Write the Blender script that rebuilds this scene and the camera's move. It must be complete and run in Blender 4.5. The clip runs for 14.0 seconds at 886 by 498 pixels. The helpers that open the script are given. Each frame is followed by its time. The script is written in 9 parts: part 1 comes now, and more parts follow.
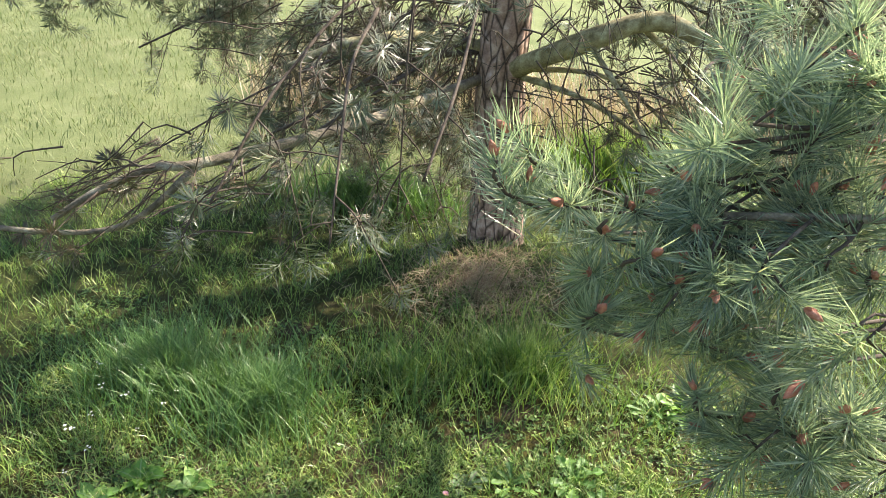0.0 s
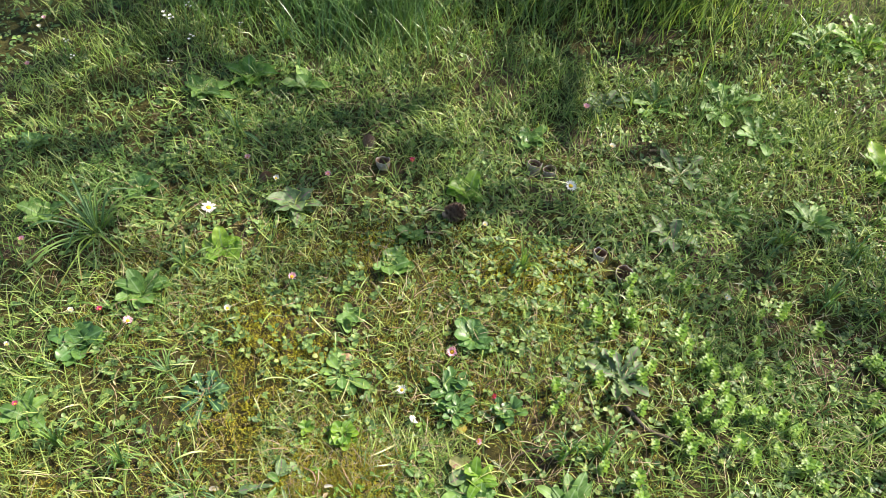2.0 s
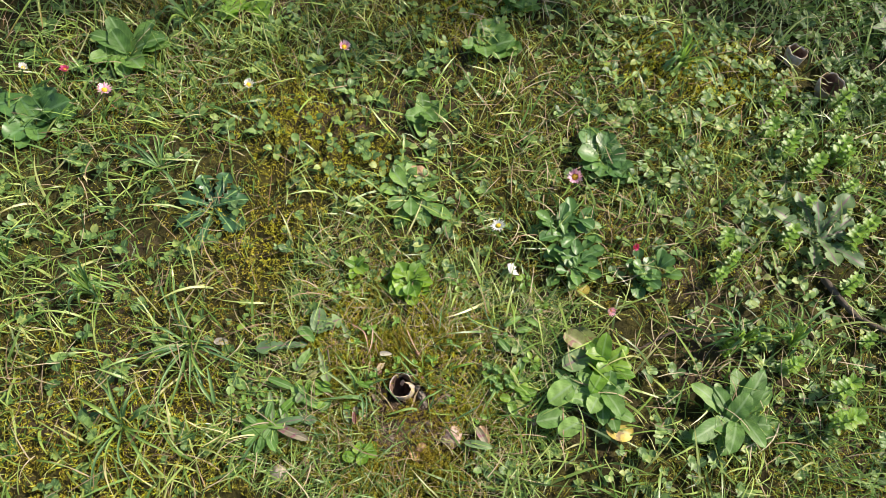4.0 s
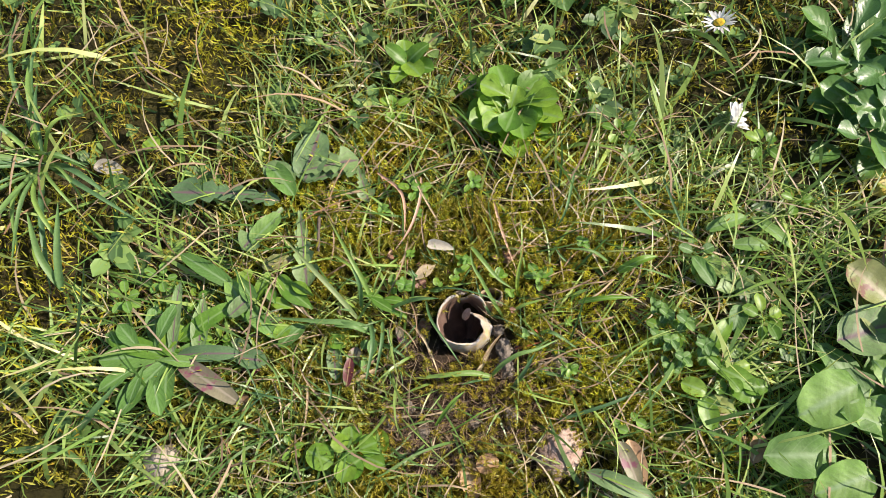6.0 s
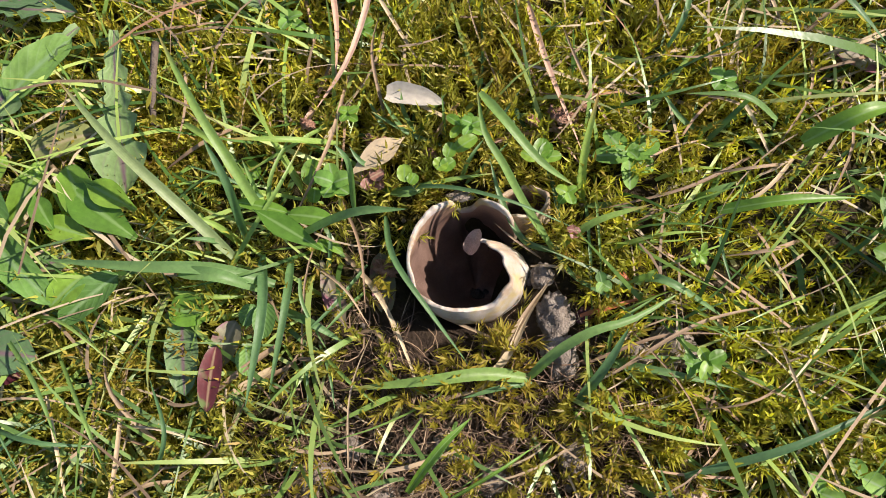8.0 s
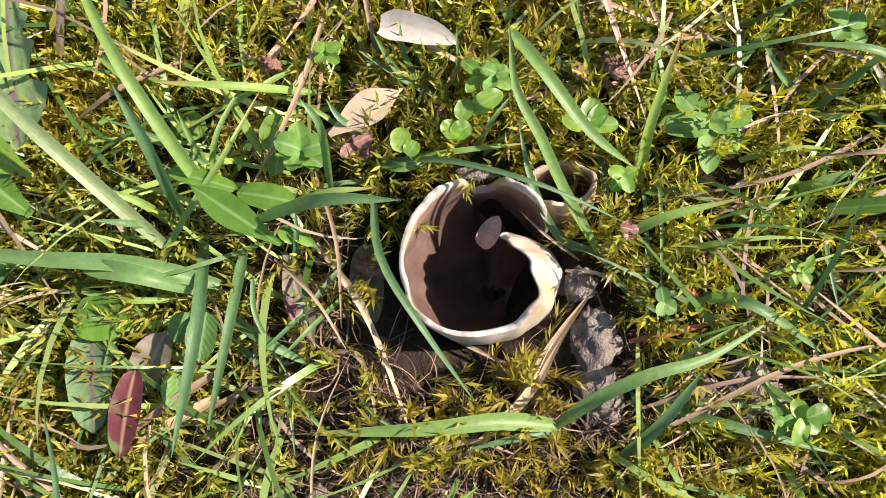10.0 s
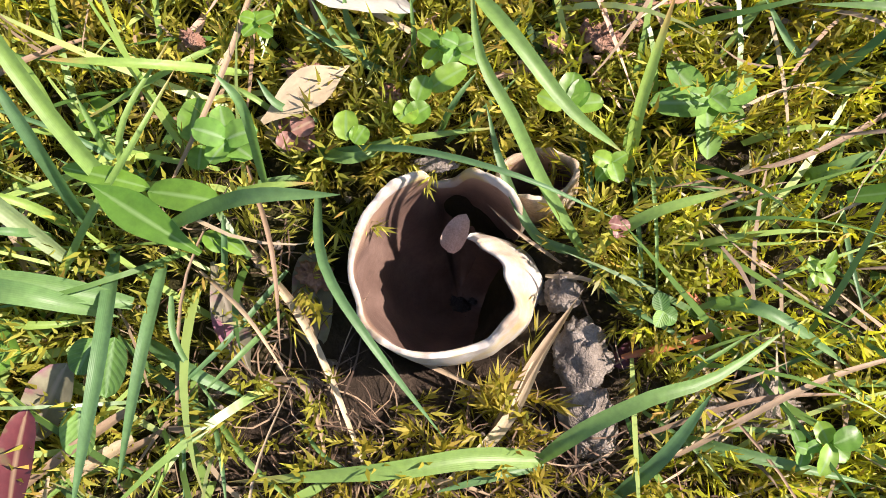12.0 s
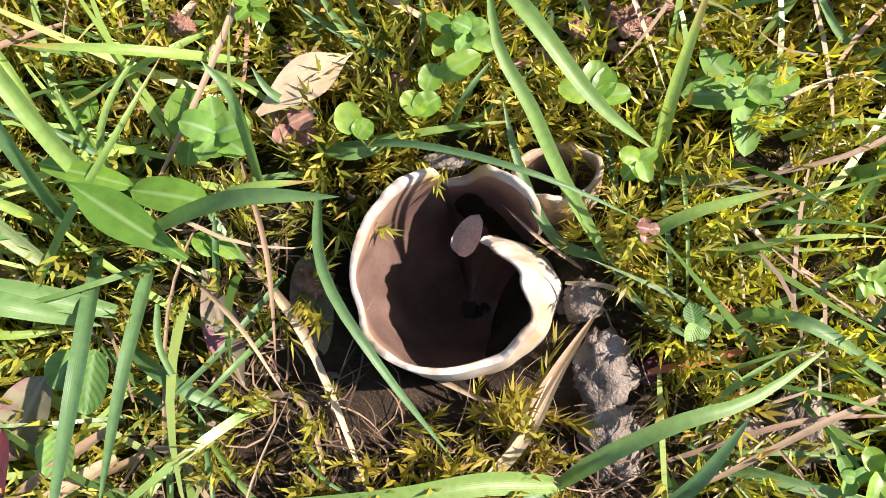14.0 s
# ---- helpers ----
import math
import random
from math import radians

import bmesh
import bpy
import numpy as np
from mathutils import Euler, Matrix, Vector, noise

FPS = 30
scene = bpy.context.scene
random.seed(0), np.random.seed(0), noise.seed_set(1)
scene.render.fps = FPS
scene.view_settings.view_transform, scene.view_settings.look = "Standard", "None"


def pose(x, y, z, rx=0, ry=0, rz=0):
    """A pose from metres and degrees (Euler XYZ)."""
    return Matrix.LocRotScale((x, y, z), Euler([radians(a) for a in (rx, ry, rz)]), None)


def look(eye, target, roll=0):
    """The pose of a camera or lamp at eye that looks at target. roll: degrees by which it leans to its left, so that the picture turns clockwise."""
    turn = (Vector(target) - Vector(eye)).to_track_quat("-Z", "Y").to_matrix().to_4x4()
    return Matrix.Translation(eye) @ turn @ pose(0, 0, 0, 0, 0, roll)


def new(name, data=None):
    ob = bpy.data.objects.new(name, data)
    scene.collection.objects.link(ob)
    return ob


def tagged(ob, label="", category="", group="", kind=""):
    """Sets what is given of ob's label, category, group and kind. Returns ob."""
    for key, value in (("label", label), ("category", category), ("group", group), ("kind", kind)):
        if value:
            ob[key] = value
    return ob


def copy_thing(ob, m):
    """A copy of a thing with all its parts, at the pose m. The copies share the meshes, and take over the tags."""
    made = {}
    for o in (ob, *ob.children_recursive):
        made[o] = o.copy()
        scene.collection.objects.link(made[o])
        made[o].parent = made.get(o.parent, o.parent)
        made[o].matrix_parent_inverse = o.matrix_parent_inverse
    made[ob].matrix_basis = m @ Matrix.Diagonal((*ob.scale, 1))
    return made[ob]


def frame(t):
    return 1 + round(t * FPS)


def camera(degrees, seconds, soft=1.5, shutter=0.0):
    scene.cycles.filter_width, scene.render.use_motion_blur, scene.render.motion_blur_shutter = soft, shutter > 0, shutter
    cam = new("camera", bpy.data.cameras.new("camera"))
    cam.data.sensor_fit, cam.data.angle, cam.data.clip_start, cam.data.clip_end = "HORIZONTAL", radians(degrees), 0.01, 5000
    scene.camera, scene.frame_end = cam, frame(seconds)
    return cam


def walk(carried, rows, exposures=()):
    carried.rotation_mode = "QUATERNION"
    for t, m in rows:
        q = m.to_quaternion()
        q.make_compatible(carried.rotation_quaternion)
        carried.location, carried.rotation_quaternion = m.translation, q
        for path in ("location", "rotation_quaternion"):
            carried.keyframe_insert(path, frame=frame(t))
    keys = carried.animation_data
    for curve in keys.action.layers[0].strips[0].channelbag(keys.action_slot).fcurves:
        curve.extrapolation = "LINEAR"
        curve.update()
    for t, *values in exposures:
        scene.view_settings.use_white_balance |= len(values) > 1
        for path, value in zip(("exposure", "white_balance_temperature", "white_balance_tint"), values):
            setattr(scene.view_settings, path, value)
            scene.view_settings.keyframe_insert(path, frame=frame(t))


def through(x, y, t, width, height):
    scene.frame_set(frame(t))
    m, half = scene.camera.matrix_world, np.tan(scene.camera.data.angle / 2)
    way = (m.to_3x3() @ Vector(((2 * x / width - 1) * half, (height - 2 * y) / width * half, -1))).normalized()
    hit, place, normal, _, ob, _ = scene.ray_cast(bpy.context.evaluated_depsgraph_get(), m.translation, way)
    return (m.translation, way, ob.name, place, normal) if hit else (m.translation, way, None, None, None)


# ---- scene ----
cam = camera(63.0, 14.0, soft=0.7)
PATH = [
    (0, (0.37886, -0.32482, 1.44962), (0.22484, 0.54771, 0.98598), 3.77),
    (0.5, (0.33626, -0.31980, 1.41821), (0.18785, 0.51193, 0.88324), 4.22),
    (1, (0.28960, -0.34753, 1.34384), (0.13996, 0.41888, 0.71917), 4.44),
    (1.5, (0.24077, -0.36640, 1.22976), (0.08958, 0.31975, 0.51818), 4.64),
    (2, (0.20912, -0.33235, 1.11485), (0.06192, 0.27677, 0.33555), 4.48),
    (2.2, (0.20401, -0.31575, 1.08025), (0.06369, 0.27075, 0.28254), 4.64),
    (4.3, (0.05804, -0.14456, 0.68714), (-0.06370, 0.24494, -0.22581), 8.31),
    (4.5, (0.04922, -0.12453, 0.64405), (-0.08406, 0.25006, -0.27351), 7.82),
    (5, (0.03461, -0.10074, 0.53257), (-0.12503, 0.23863, -0.39443), 6.06),
    (5.5, (0.04443, -0.09382, 0.39966), (-0.14637, 0.23377, -0.52569), 3.09),
    (6, (0.03645, -0.08235, 0.33693), (-0.14546, 0.22355, -0.59759), 2.79),
    (6.5, (0.02254, -0.06977, 0.27354), (-0.11807, 0.20561, -0.67746), 6.03),
    (7, (0.02068, -0.05487, 0.22387), (-0.12013, 0.21810, -0.72779), 5.27),
    (7.5, (0.02069, -0.03608, 0.18228), (-0.12673, 0.20235, -0.77763), 0.39),
    (7.7, (0.01961, -0.03452, 0.17150), (-0.12639, 0.18986, -0.79200), -0.87),
    (9.8, (0.00484, -0.00911, 0.12513), (-0.08743, 0.09234, -0.86543), -7.74),
    (10, (0.00498, -0.01600, 0.12137), (-0.08593, 0.11012, -0.86647), -1.01),
    (10.5, (0.00491, -0.01608, 0.11313), (-0.07683, 0.13062, -0.87267), 5.20),
    (11, (0.00857, -0.01062, 0.11339), (-0.07440, 0.14367, -0.87115), 5.36),
    (11.5, (0.00944, -0.00987, 0.11212), (-0.07080, 0.14685, -0.87225), 6.10),
    (12, (0.00563, -0.01223, 0.10369), (-0.06338, 0.13649, -0.88278), 8.38),
    (12.5, (0.00501, -0.00971, 0.09828), (-0.05595, 0.12980, -0.89007), 9.96),
    (13, (0.00336, -0.00958, 0.09575), (-0.05523, 0.11600, -0.89460), 8.60),
    (13.5, (0.00348, -0.00964, 0.09454), (-0.06333, 0.11767, -0.89507), 6.13),
    (14, (0.00400, -0.00969, 0.09586), (-0.06900, 0.12133, -0.89283), 4.48),
]
walk(cam, [(t, look(eye, target, roll)) for t, eye, target, roll in PATH],
     exposures=[(0.0, 1.68, 6900, 10), (1.2, 1.75, 6900, 10), (2.2, 1.13, 6900, 10), (4.3, 0.82, 6850, 10), (7.7, 0.84, 6700, 14), (10.0, 1.14, 6550, 18), (14.0, 1.36, 6600, 18)])

# ---- light: spring sun from beyond the pine, broken by its boughs, under a clear sky ----
SUN_AZ, SUN_EL = 44.0, 41.0          # degrees from +x towards +y, degrees above the horizon
sun_dir = Vector((math.cos(radians(SUN_AZ)) * math.cos(radians(SUN_EL)),
                  math.sin(radians(SUN_AZ)) * math.cos(radians(SUN_EL)), math.sin(radians(SUN_EL))))
world = bpy.data.worlds.new("sky")
scene.world = world
world.use_nodes = True
sky = world.node_tree.nodes.new("ShaderNodeTexSky")
sky.sky_type, sky.sun_disc = "NISHITA", False
sky.sun_elevation, sky.sun_rotation = radians(SUN_EL), radians(90 - SUN_AZ)
back = world.node_tree.nodes["Background"]
back.inputs["Strength"].default_value = 0.1
world.node_tree.links.new(sky.outputs["Color"], back.inputs["Color"])
sun = new("sun", bpy.data.lights.new("sun", "SUN"))
sun.data.energy, sun.data.angle, sun.data.color = 5.0, radians(1.0), (1.0, 0.91, 0.8)
sun.matrix_world = look(sun_dir * 30, (0, 0, 0))
# ---- materials ----
def nodes_of(name):
    m = bpy.data.materials.new(name)
    m.use_nodes = True
    nt = m.node_tree
    bsdf = nt.nodes["Principled BSDF"]
    return m, nt, bsdf, nt.nodes["Material Output"]


def ramp(nt, source, stops):
    r = nt.nodes.new("ShaderNodeValToRGB")
    while len(r.color_ramp.elements) < len(stops):
        r.color_ramp.elements.new(0.5)
    for e, (p, c) in zip(r.color_ramp.elements, stops):
        e.position, e.color = p, (*c, 1)
    nt.links.new(source, r.inputs["Fac"])
    return r.outputs["Color"]


def tex_noise(nt, scale, detail=4.0, rough=0.6, coord="Object", stretch=None):
    n = nt.nodes.new("ShaderNodeTexNoise")
    n.inputs["Scale"].default_value, n.inputs["Detail"].default_value, n.inputs["Roughness"].default_value = scale, detail, rough
    c = nt.nodes.new("ShaderNodeTexCoord").outputs[coord]
    if stretch:
        mp = nt.nodes.new("ShaderNodeMapping")
        mp.inputs["Scale"].default_value = stretch
        nt.links.new(c, mp.inputs["Vector"])
        c = mp.outputs["Vector"]
    nt.links.new(c, n.inputs["Vector"])
    return n.outputs["Fac"]


def mixed(nt, kind, fac, a, b):
    m = nt.nodes.new("ShaderNodeMix")
    m.data_type, m.blend_type = "RGBA", kind
    for sock, v in ((m.inputs[0], fac), (m.inputs[6], a), (m.inputs[7], b)):
        if isinstance(v, bpy.types.NodeSocket):
            nt.links.new(v, sock)
        elif isinstance(v, tuple):
            sock.default_value = (*v, 1)
        else:
            sock.default_value = v
    return m.outputs[2]


def arith(nt, op, a, b=0.0, clamp=False):
    m = nt.nodes.new("ShaderNodeMath")
    m.operation, m.use_clamp = op, clamp
    for sock, v in zip(m.inputs, (a, b)):
        if isinstance(v, bpy.types.NodeSocket):
            nt.links.new(v, sock)
        else:
            sock.default_value = v
    return m.outputs[0]


def bumped(nt, bsdf, height, strength, distance):
    b = nt.nodes.new("ShaderNodeBump")
    b.inputs["Strength"].default_value, b.inputs["Distance"].default_value = strength, distance
    nt.links.new(height, b.inputs["Height"])
    nt.links.new(b.outputs["Normal"], bsdf.inputs["Normal"])


def solid(name, stops, scale, rough=0.8, fine=0.0, bump=0.3, dist=0.002, detail=6.0, stretch=None, spec=0.3):
    """Mottled matter: a coarse noise through a ramp, darkened and lightened by a fine one, with relief."""
    m, nt, bsdf, _ = nodes_of(name)
    coarse = tex_noise(nt, scale, detail, 0.65, stretch=stretch)
    col = ramp(nt, coarse, stops)
    grain = tex_noise(nt, fine or scale * 7, 3.0, 0.7, stretch=stretch)
    col = mixed(nt, "OVERLAY", 0.45, col, ramp(nt, grain, [(0.25, (0.2, 0.2, 0.2)), (0.75, (0.8, 0.8, 0.8))]))
    nt.links.new(col, bsdf.inputs["Base Color"])
    bsdf.inputs["Roughness"].default_value = rough
    bsdf.inputs["Specular IOR Level"].default_value = spec
    bumped(nt, bsdf, arith(nt, "ADD", coarse, grain), bump, dist)
    return m


def foliage(name, stops, each="object", rough=0.45, through=0.4, warm=1.25, tip=None, tip_from=0.75, ribs=0, vein=None, spots=0.0, spot_col=(0.25, 0.16, 0.05), grain=0.35, drift=(), nerves=False):
    """A thin green surface that lets light through. stops: the colours among which the pieces differ.
    drift: (scale, colour, share) of patches where the growth turns another colour. tip: a withered colour towards the end of the blade; ribs: lengthwise ribs across it; vein: colour of the midrib."""
    m, nt, bsdf, out = nodes_of(name)
    if each == "object":
        rnd = nt.nodes.new("ShaderNodeObjectInfo").outputs["Random"]
    else:
        rnd = nt.nodes.new("ShaderNodeNewGeometry").outputs["Random Per Island"]
    col = ramp(nt, rnd, [(p, (c[0] * 1.04, c[1], c[2] * 1.5) if each == "island" and c[1] > c[0] and c[2] < 0.3 * c[1] else c) for p, c in stops])
    mott = tex_noise(nt, 60.0 if each == "object" else 25.0, 5.0, 0.7)
    if each == "object":
        fleck = tex_noise(nt, 900.0, 3.0, 0.65)
        col = mixed(nt, "OVERLAY", 0.3, col, ramp(nt, fleck, [(0.3, (0.3, 0.3, 0.3)), (0.7, (0.72, 0.72, 0.68))]))
    col = mixed(nt, "OVERLAY", grain, col, ramp(nt, mott, [(0.3, (0.25, 0.25, 0.25)), (0.7, (0.78, 0.78, 0.7))]))
    for scale, tone, share in drift:
        fac = ramp(nt, tex_noise(nt, scale, 3.0, 0.6), [(0.48, (0, 0, 0)), (0.66, (share, share, share))])
        col = mixed(nt, "MIX", fac, col, tone)
    uv = nt.nodes.new("ShaderNodeTexCoord").outputs["UV"]
    sep = nt.nodes.new("ShaderNodeSeparateXYZ")
    nt.links.new(uv, sep.inputs["Vector"])
    u, v = sep.outputs["X"], sep.outputs["Y"]
    if spots:
        fac = ramp(nt, tex_noise(nt, spots, 3.0, 0.6), [(0.58, (0, 0, 0)), (0.66, (1, 1, 1))])
        col = mixed(nt, "MIX", fac, col, spot_col)
    if tip:
        n = arith(nt, "MULTIPLY", rnd, 0.5)
        fac = arith(nt, "MULTIPLY", arith(nt, "SUBTRACT", arith(nt, "ADD", v, n), tip_from + 0.2), 4.0, True)
        col = mixed(nt, "MIX", fac, col, tip)
    mid = arith(nt, "ABSOLUTE", arith(nt, "SUBTRACT", u, 0.5))
    if vein:
        fac = ramp(nt, mid, [(0.0, (1, 1, 1)), (0.045, (0.6, 0.6, 0.6)), (0.09, (0, 0, 0))])
        col = mixed(nt, "MIX", fac, col, vein)
        if nerves:
            side = arith(nt, "SINE", arith(nt, "MULTIPLY", arith(nt, "SUBTRACT", arith(nt, "MULTIPLY", v, 7.0), arith(nt, "MULTIPLY", mid, 4.5)), 6.283))
            thin = ramp(nt, arith(nt, "ADD", arith(nt, "MULTIPLY", side, 0.5), 0.5), [(0.88, (0, 0, 0)), (1.0, (0.22, 0.22, 0.22))])
            col = mixed(nt, "MIX", thin, col, vein)
    if ribs:
        wave = arith(nt, "SINE", arith(nt, "MULTIPLY", u, 6.283 * ribs))
        col = mixed(nt, "MULTIPLY", 0.07, col, ramp(nt, arith(nt, "ADD", arith(nt, "MULTIPLY", wave, 0.5), 0.5), [(0.0, (0.6, 0.68, 0.6)), (1.0, (1, 1, 1))]))
        bumped(nt, bsdf, arith(nt, "ADD", arith(nt, "MULTIPLY", wave, 0.35), tex_noise(nt, 700.0, 3.0, 0.6)), 0.08, 0.0003)
    else:
        cross = tex_noise(nt, 160.0, 3.0, 0.6)
        if nerves:
            cross = arith(nt, "ADD", cross, arith(nt, "MULTIPLY", side, -0.06))
        bumped(nt, bsdf, cross, 0.4, 0.0009)
    nt.links.new(col, bsdf.inputs["Base Color"])
    bsdf.inputs["Roughness"].default_value = rough
    bsdf.inputs["Specular IOR Level"].default_value = 0.45
    tr = nt.nodes.new("ShaderNodeBsdfTranslucent")
    nt.links.new(mixed(nt, "MULTIPLY", 1.0, col, (warm * 1.08, warm * 1.15, 0.68)), tr.inputs["Color"])
    mx = nt.nodes.new("ShaderNodeMixShader")
    mx.inputs["Fac"].default_value = through
    nt.links.new(bsdf.outputs["BSDF"], mx.inputs[1])
    nt.links.new(tr.outputs["BSDF"], mx.inputs[2])
    nt.links.new(mx.outputs["Shader"], out.inputs["Surface"])
    return m


def ground_material():
    m, nt, bsdf, _ = nodes_of("soil_and_moss")
    big = tex_noise(nt, 5.0, 6.0, 0.65)
    soil = ramp(nt, tex_noise(nt, 70.0, 7.0, 0.75), [(0.3, (0.028, 0.019, 0.012)), (0.5, (0.08, 0.055, 0.038)), (0.72, (0.18, 0.13, 0.095))])
    moss = ramp(nt, tex_noise(nt, 45.0, 6.0, 0.7), [(0.32, (0.017, 0.016, 0.006)), (0.52, (0.055, 0.05, 0.013)), (0.72, (0.13, 0.115, 0.03))])
    fac = ramp(nt, big, [(0.36, (0, 0, 0)), (0.5, (1, 1, 1))])
    spot = nt.nodes.new("ShaderNodeVectorMath")
    spot.operation = "DISTANCE"
    nt.links.new(nt.nodes.new("ShaderNodeTexCoord").outputs["Object"], spot.inputs[0])
    spot.inputs[1].default_value = (0.024, -0.034, 0.0)
    ring = arith(nt, "ADD", spot.outputs["Value"], arith(nt, "MULTIPLY", tex_noise(nt, 60.0, 4.0, 0.6), 0.03))
    fac = mixed(nt, "MULTIPLY", 1.0, fac, ramp(nt, ring, [(0.045, (0, 0, 0)), (0.065, (1, 1, 1))]))
    near = mixed(nt, "MIX", fac, soil, moss)
    # the open lawn further off
    lawn = ramp(nt, tex_noise(nt, 3.0, 9.0, 0.75), [(0.3, (0.11, 0.14, 0.055)), (0.55, (0.165, 0.195, 0.085)), (0.75, (0.25, 0.26, 0.145))])
    pos = nt.nodes.new("ShaderNodeSeparateXYZ")
    nt.links.new(nt.nodes.new("ShaderNodeTexCoord").outputs["Object"], pos.inputs["Vector"])
    off = arith(nt, "SUBTRACT", pos.outputs["Y"], 0.5)
    dist = arith(nt, "SQRT", arith(nt, "ADD", arith(nt, "MULTIPLY", pos.outputs["X"], pos.outputs["X"]), arith(nt, "MULTIPLY", off, off)))
    far = arith(nt, "MULTIPLY", arith(nt, "SUBTRACT", arith(nt, "ADD", dist, arith(nt, "MULTIPLY", big, 0.6)), 1.35), 1.6, True)
    young = ramp(nt, tex_noise(nt, 40.0, 7.0, 0.75), [(0.35, (0.022, 0.026, 0.009)), (0.55, (0.055, 0.068, 0.018)), (0.75, (0.11, 0.12, 0.04))])
    open_lawn = arith(nt, "MULTIPLY", arith(nt, "SUBTRACT", dist, 2.2), 0.8, True)
    lawn = mixed(nt, "MIX", open_lawn, young, lawn)
    nt.links.new(mixed(nt, "MIX", far, near, lawn), bsdf.inputs["Base Color"])
    bsdf.inputs["Roughness"].default_value = 0.9
    bsdf.inputs["Specular IOR Level"].default_value = 0.2
    bumped(nt, bsdf, tex_noise(nt, 160.0, 7.0, 0.85), 1.0, 0.006)
    return m


def bark_material():
    m, nt, bsdf, _ = nodes_of("pine_bark")
    v = nt.nodes.new("ShaderNodeTexVoronoi")
    v.feature = "DISTANCE_TO_EDGE"
    v.inputs["Scale"].default_value = 16.0
    mp = nt.nodes.new("ShaderNodeMapping")
    mp.inputs["Scale"].default_value = (1.6, 1.6, 0.45)
    nt.links.new(nt.nodes.new("ShaderNodeTexCoord").outputs["Object"], mp.inputs["Vector"])
    nt.links.new(mp.outputs["Vector"], v.inputs["Vector"])
    n = tex_noise(nt, 24.0, 7.0, 0.7)
    col = ramp(nt, n, [(0.3, (0.15, 0.09, 0.065)), (0.5, (0.36, 0.24, 0.185)), (0.7, (0.6, 0.47, 0.4))])
    crack = ramp(nt, v.outputs["Distance"], [(0.0, (0.12, 0.1, 0.09)), (0.12, (1, 1, 1))])
    nt.links.new(mixed(nt, "MULTIPLY", 1.0, col, crack), bsdf.inputs["Base Color"])
    bsdf.inputs["Roughness"].default_value = 0.9
    bumped(nt, bsdf, arith(nt, "ADD", arith(nt, "MULTIPLY", v.outputs["Distance"], 1.5), arith(nt, "MULTIPLY", n, 0.5)), 1.0, 0.02)
    return m


M_GROUND = ground_material()
M_BARK = bark_material()
M_LIMB = solid("limb_bark", [(0.35, (0.10, 0.085, 0.06)), (0.55, (0.25, 0.21, 0.15)), (0.72, (0.42, 0.41, 0.3))], 22.0, 0.9, bump=0.8, dist=0.006)
M_LIMB_PALE = solid("pale_limb_bark", [(0.3, (0.12, 0.1, 0.05)), (0.5, (0.3, 0.26, 0.14)), (0.7, (0.5, 0.48, 0.3))], 26.0, 0.9, bump=0.8, dist=0.006)
M_TWIG = solid("twig_bark", [(0.35, (0.05, 0.037, 0.028)), (0.6, (0.10, 0.078, 0.062)), (0.78, (0.22, 0.2, 0.17))], 40.0, 0.85, bump=0.5, dist=0.003)
# blue-green needles of the near bough, sun and glints put into the paler colour
M_NEEDLE_SUNLIT = foliage("sunlit_blue_green_needles", [(0.0, (0.12, 0.17, 0.14)), (0.5, (0.31, 0.39, 0.32)), (0.85, (0.52, 0.58, 0.48)), (1.0, (0.52, 0.46, 0.3))], "island", 0.24, 0.5, 1.0, grain=0.15)
# the same needles for the crown, its self-shading put into the darker colour
M_NEEDLE_SHADED = foliage("shaded_green_needles", [(0.0, (0.06, 0.08, 0.055)), (0.5, (0.12, 0.15, 0.105)), (0.85, (0.2, 0.225, 0.16)), (1.0, (0.26, 0.19, 0.13))], "island", 0.3, 0.14, 1.0, grain=0.15)
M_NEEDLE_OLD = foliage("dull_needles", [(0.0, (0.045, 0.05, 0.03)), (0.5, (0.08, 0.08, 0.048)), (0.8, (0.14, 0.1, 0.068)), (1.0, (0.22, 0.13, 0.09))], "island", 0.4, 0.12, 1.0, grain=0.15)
M_BUD = solid("bud_scales", [(0.3, (0.24, 0.075, 0.05)), (0.55, (0.42, 0.17, 0.11)), (0.75, (0.55, 0.32, 0.24))], 180.0, 0.6, bump=0.5, dist=0.001)
M_GRASS = foliage("grass_field", [(0.0, (0.03, 0.075, 0.01)), (0.3, (0.09, 0.19, 0.025)), (0.65, (0.25, 0.385, 0.055)), (0.92, (0.37, 0.48, 0.1)), (1.0, (0.46, 0.45, 0.22))], "island", 0.37, 0.3, 1.2, tip=(0.34, 0.28, 0.12), tip_from=1.0, grain=0.2, drift=((5.0, (0.48, 0.43, 0.2), 0.12), (3.3, (0.07, 0.17, 0.04), 0.6)))
M_GRASS_PALE = foliage("sunny_grass", [(0.0, (0.16, 0.3, 0.05)), (0.5, (0.3, 0.43, 0.09)), (0.8, (0.46, 0.5, 0.16)), (1.0, (0.62, 0.55, 0.32))], "island", 0.4, 0.42, 1.15, grain=0.2)
M_GRASS_DARK = foliage("lush_grass", [(0.0, (0.07, 0.15, 0.035)), (0.5, (0.13, 0.25, 0.06)), (1.0, (0.23, 0.37, 0.1))], "island", 0.32, 0.42, 1.1, grain=0.2)
M_BLADE = foliage("grass_blade", [(0.0, (0.08, 0.17, 0.075)), (0.35, (0.125, 0.235, 0.09)), (0.7, (0.18, 0.3, 0.08)), (1.0, (0.27, 0.39, 0.08))], "object", 0.46, 0.38, 1.15, tip=(0.45, 0.22, 0.09), tip_from=1.0, ribs=11, grain=0.3)
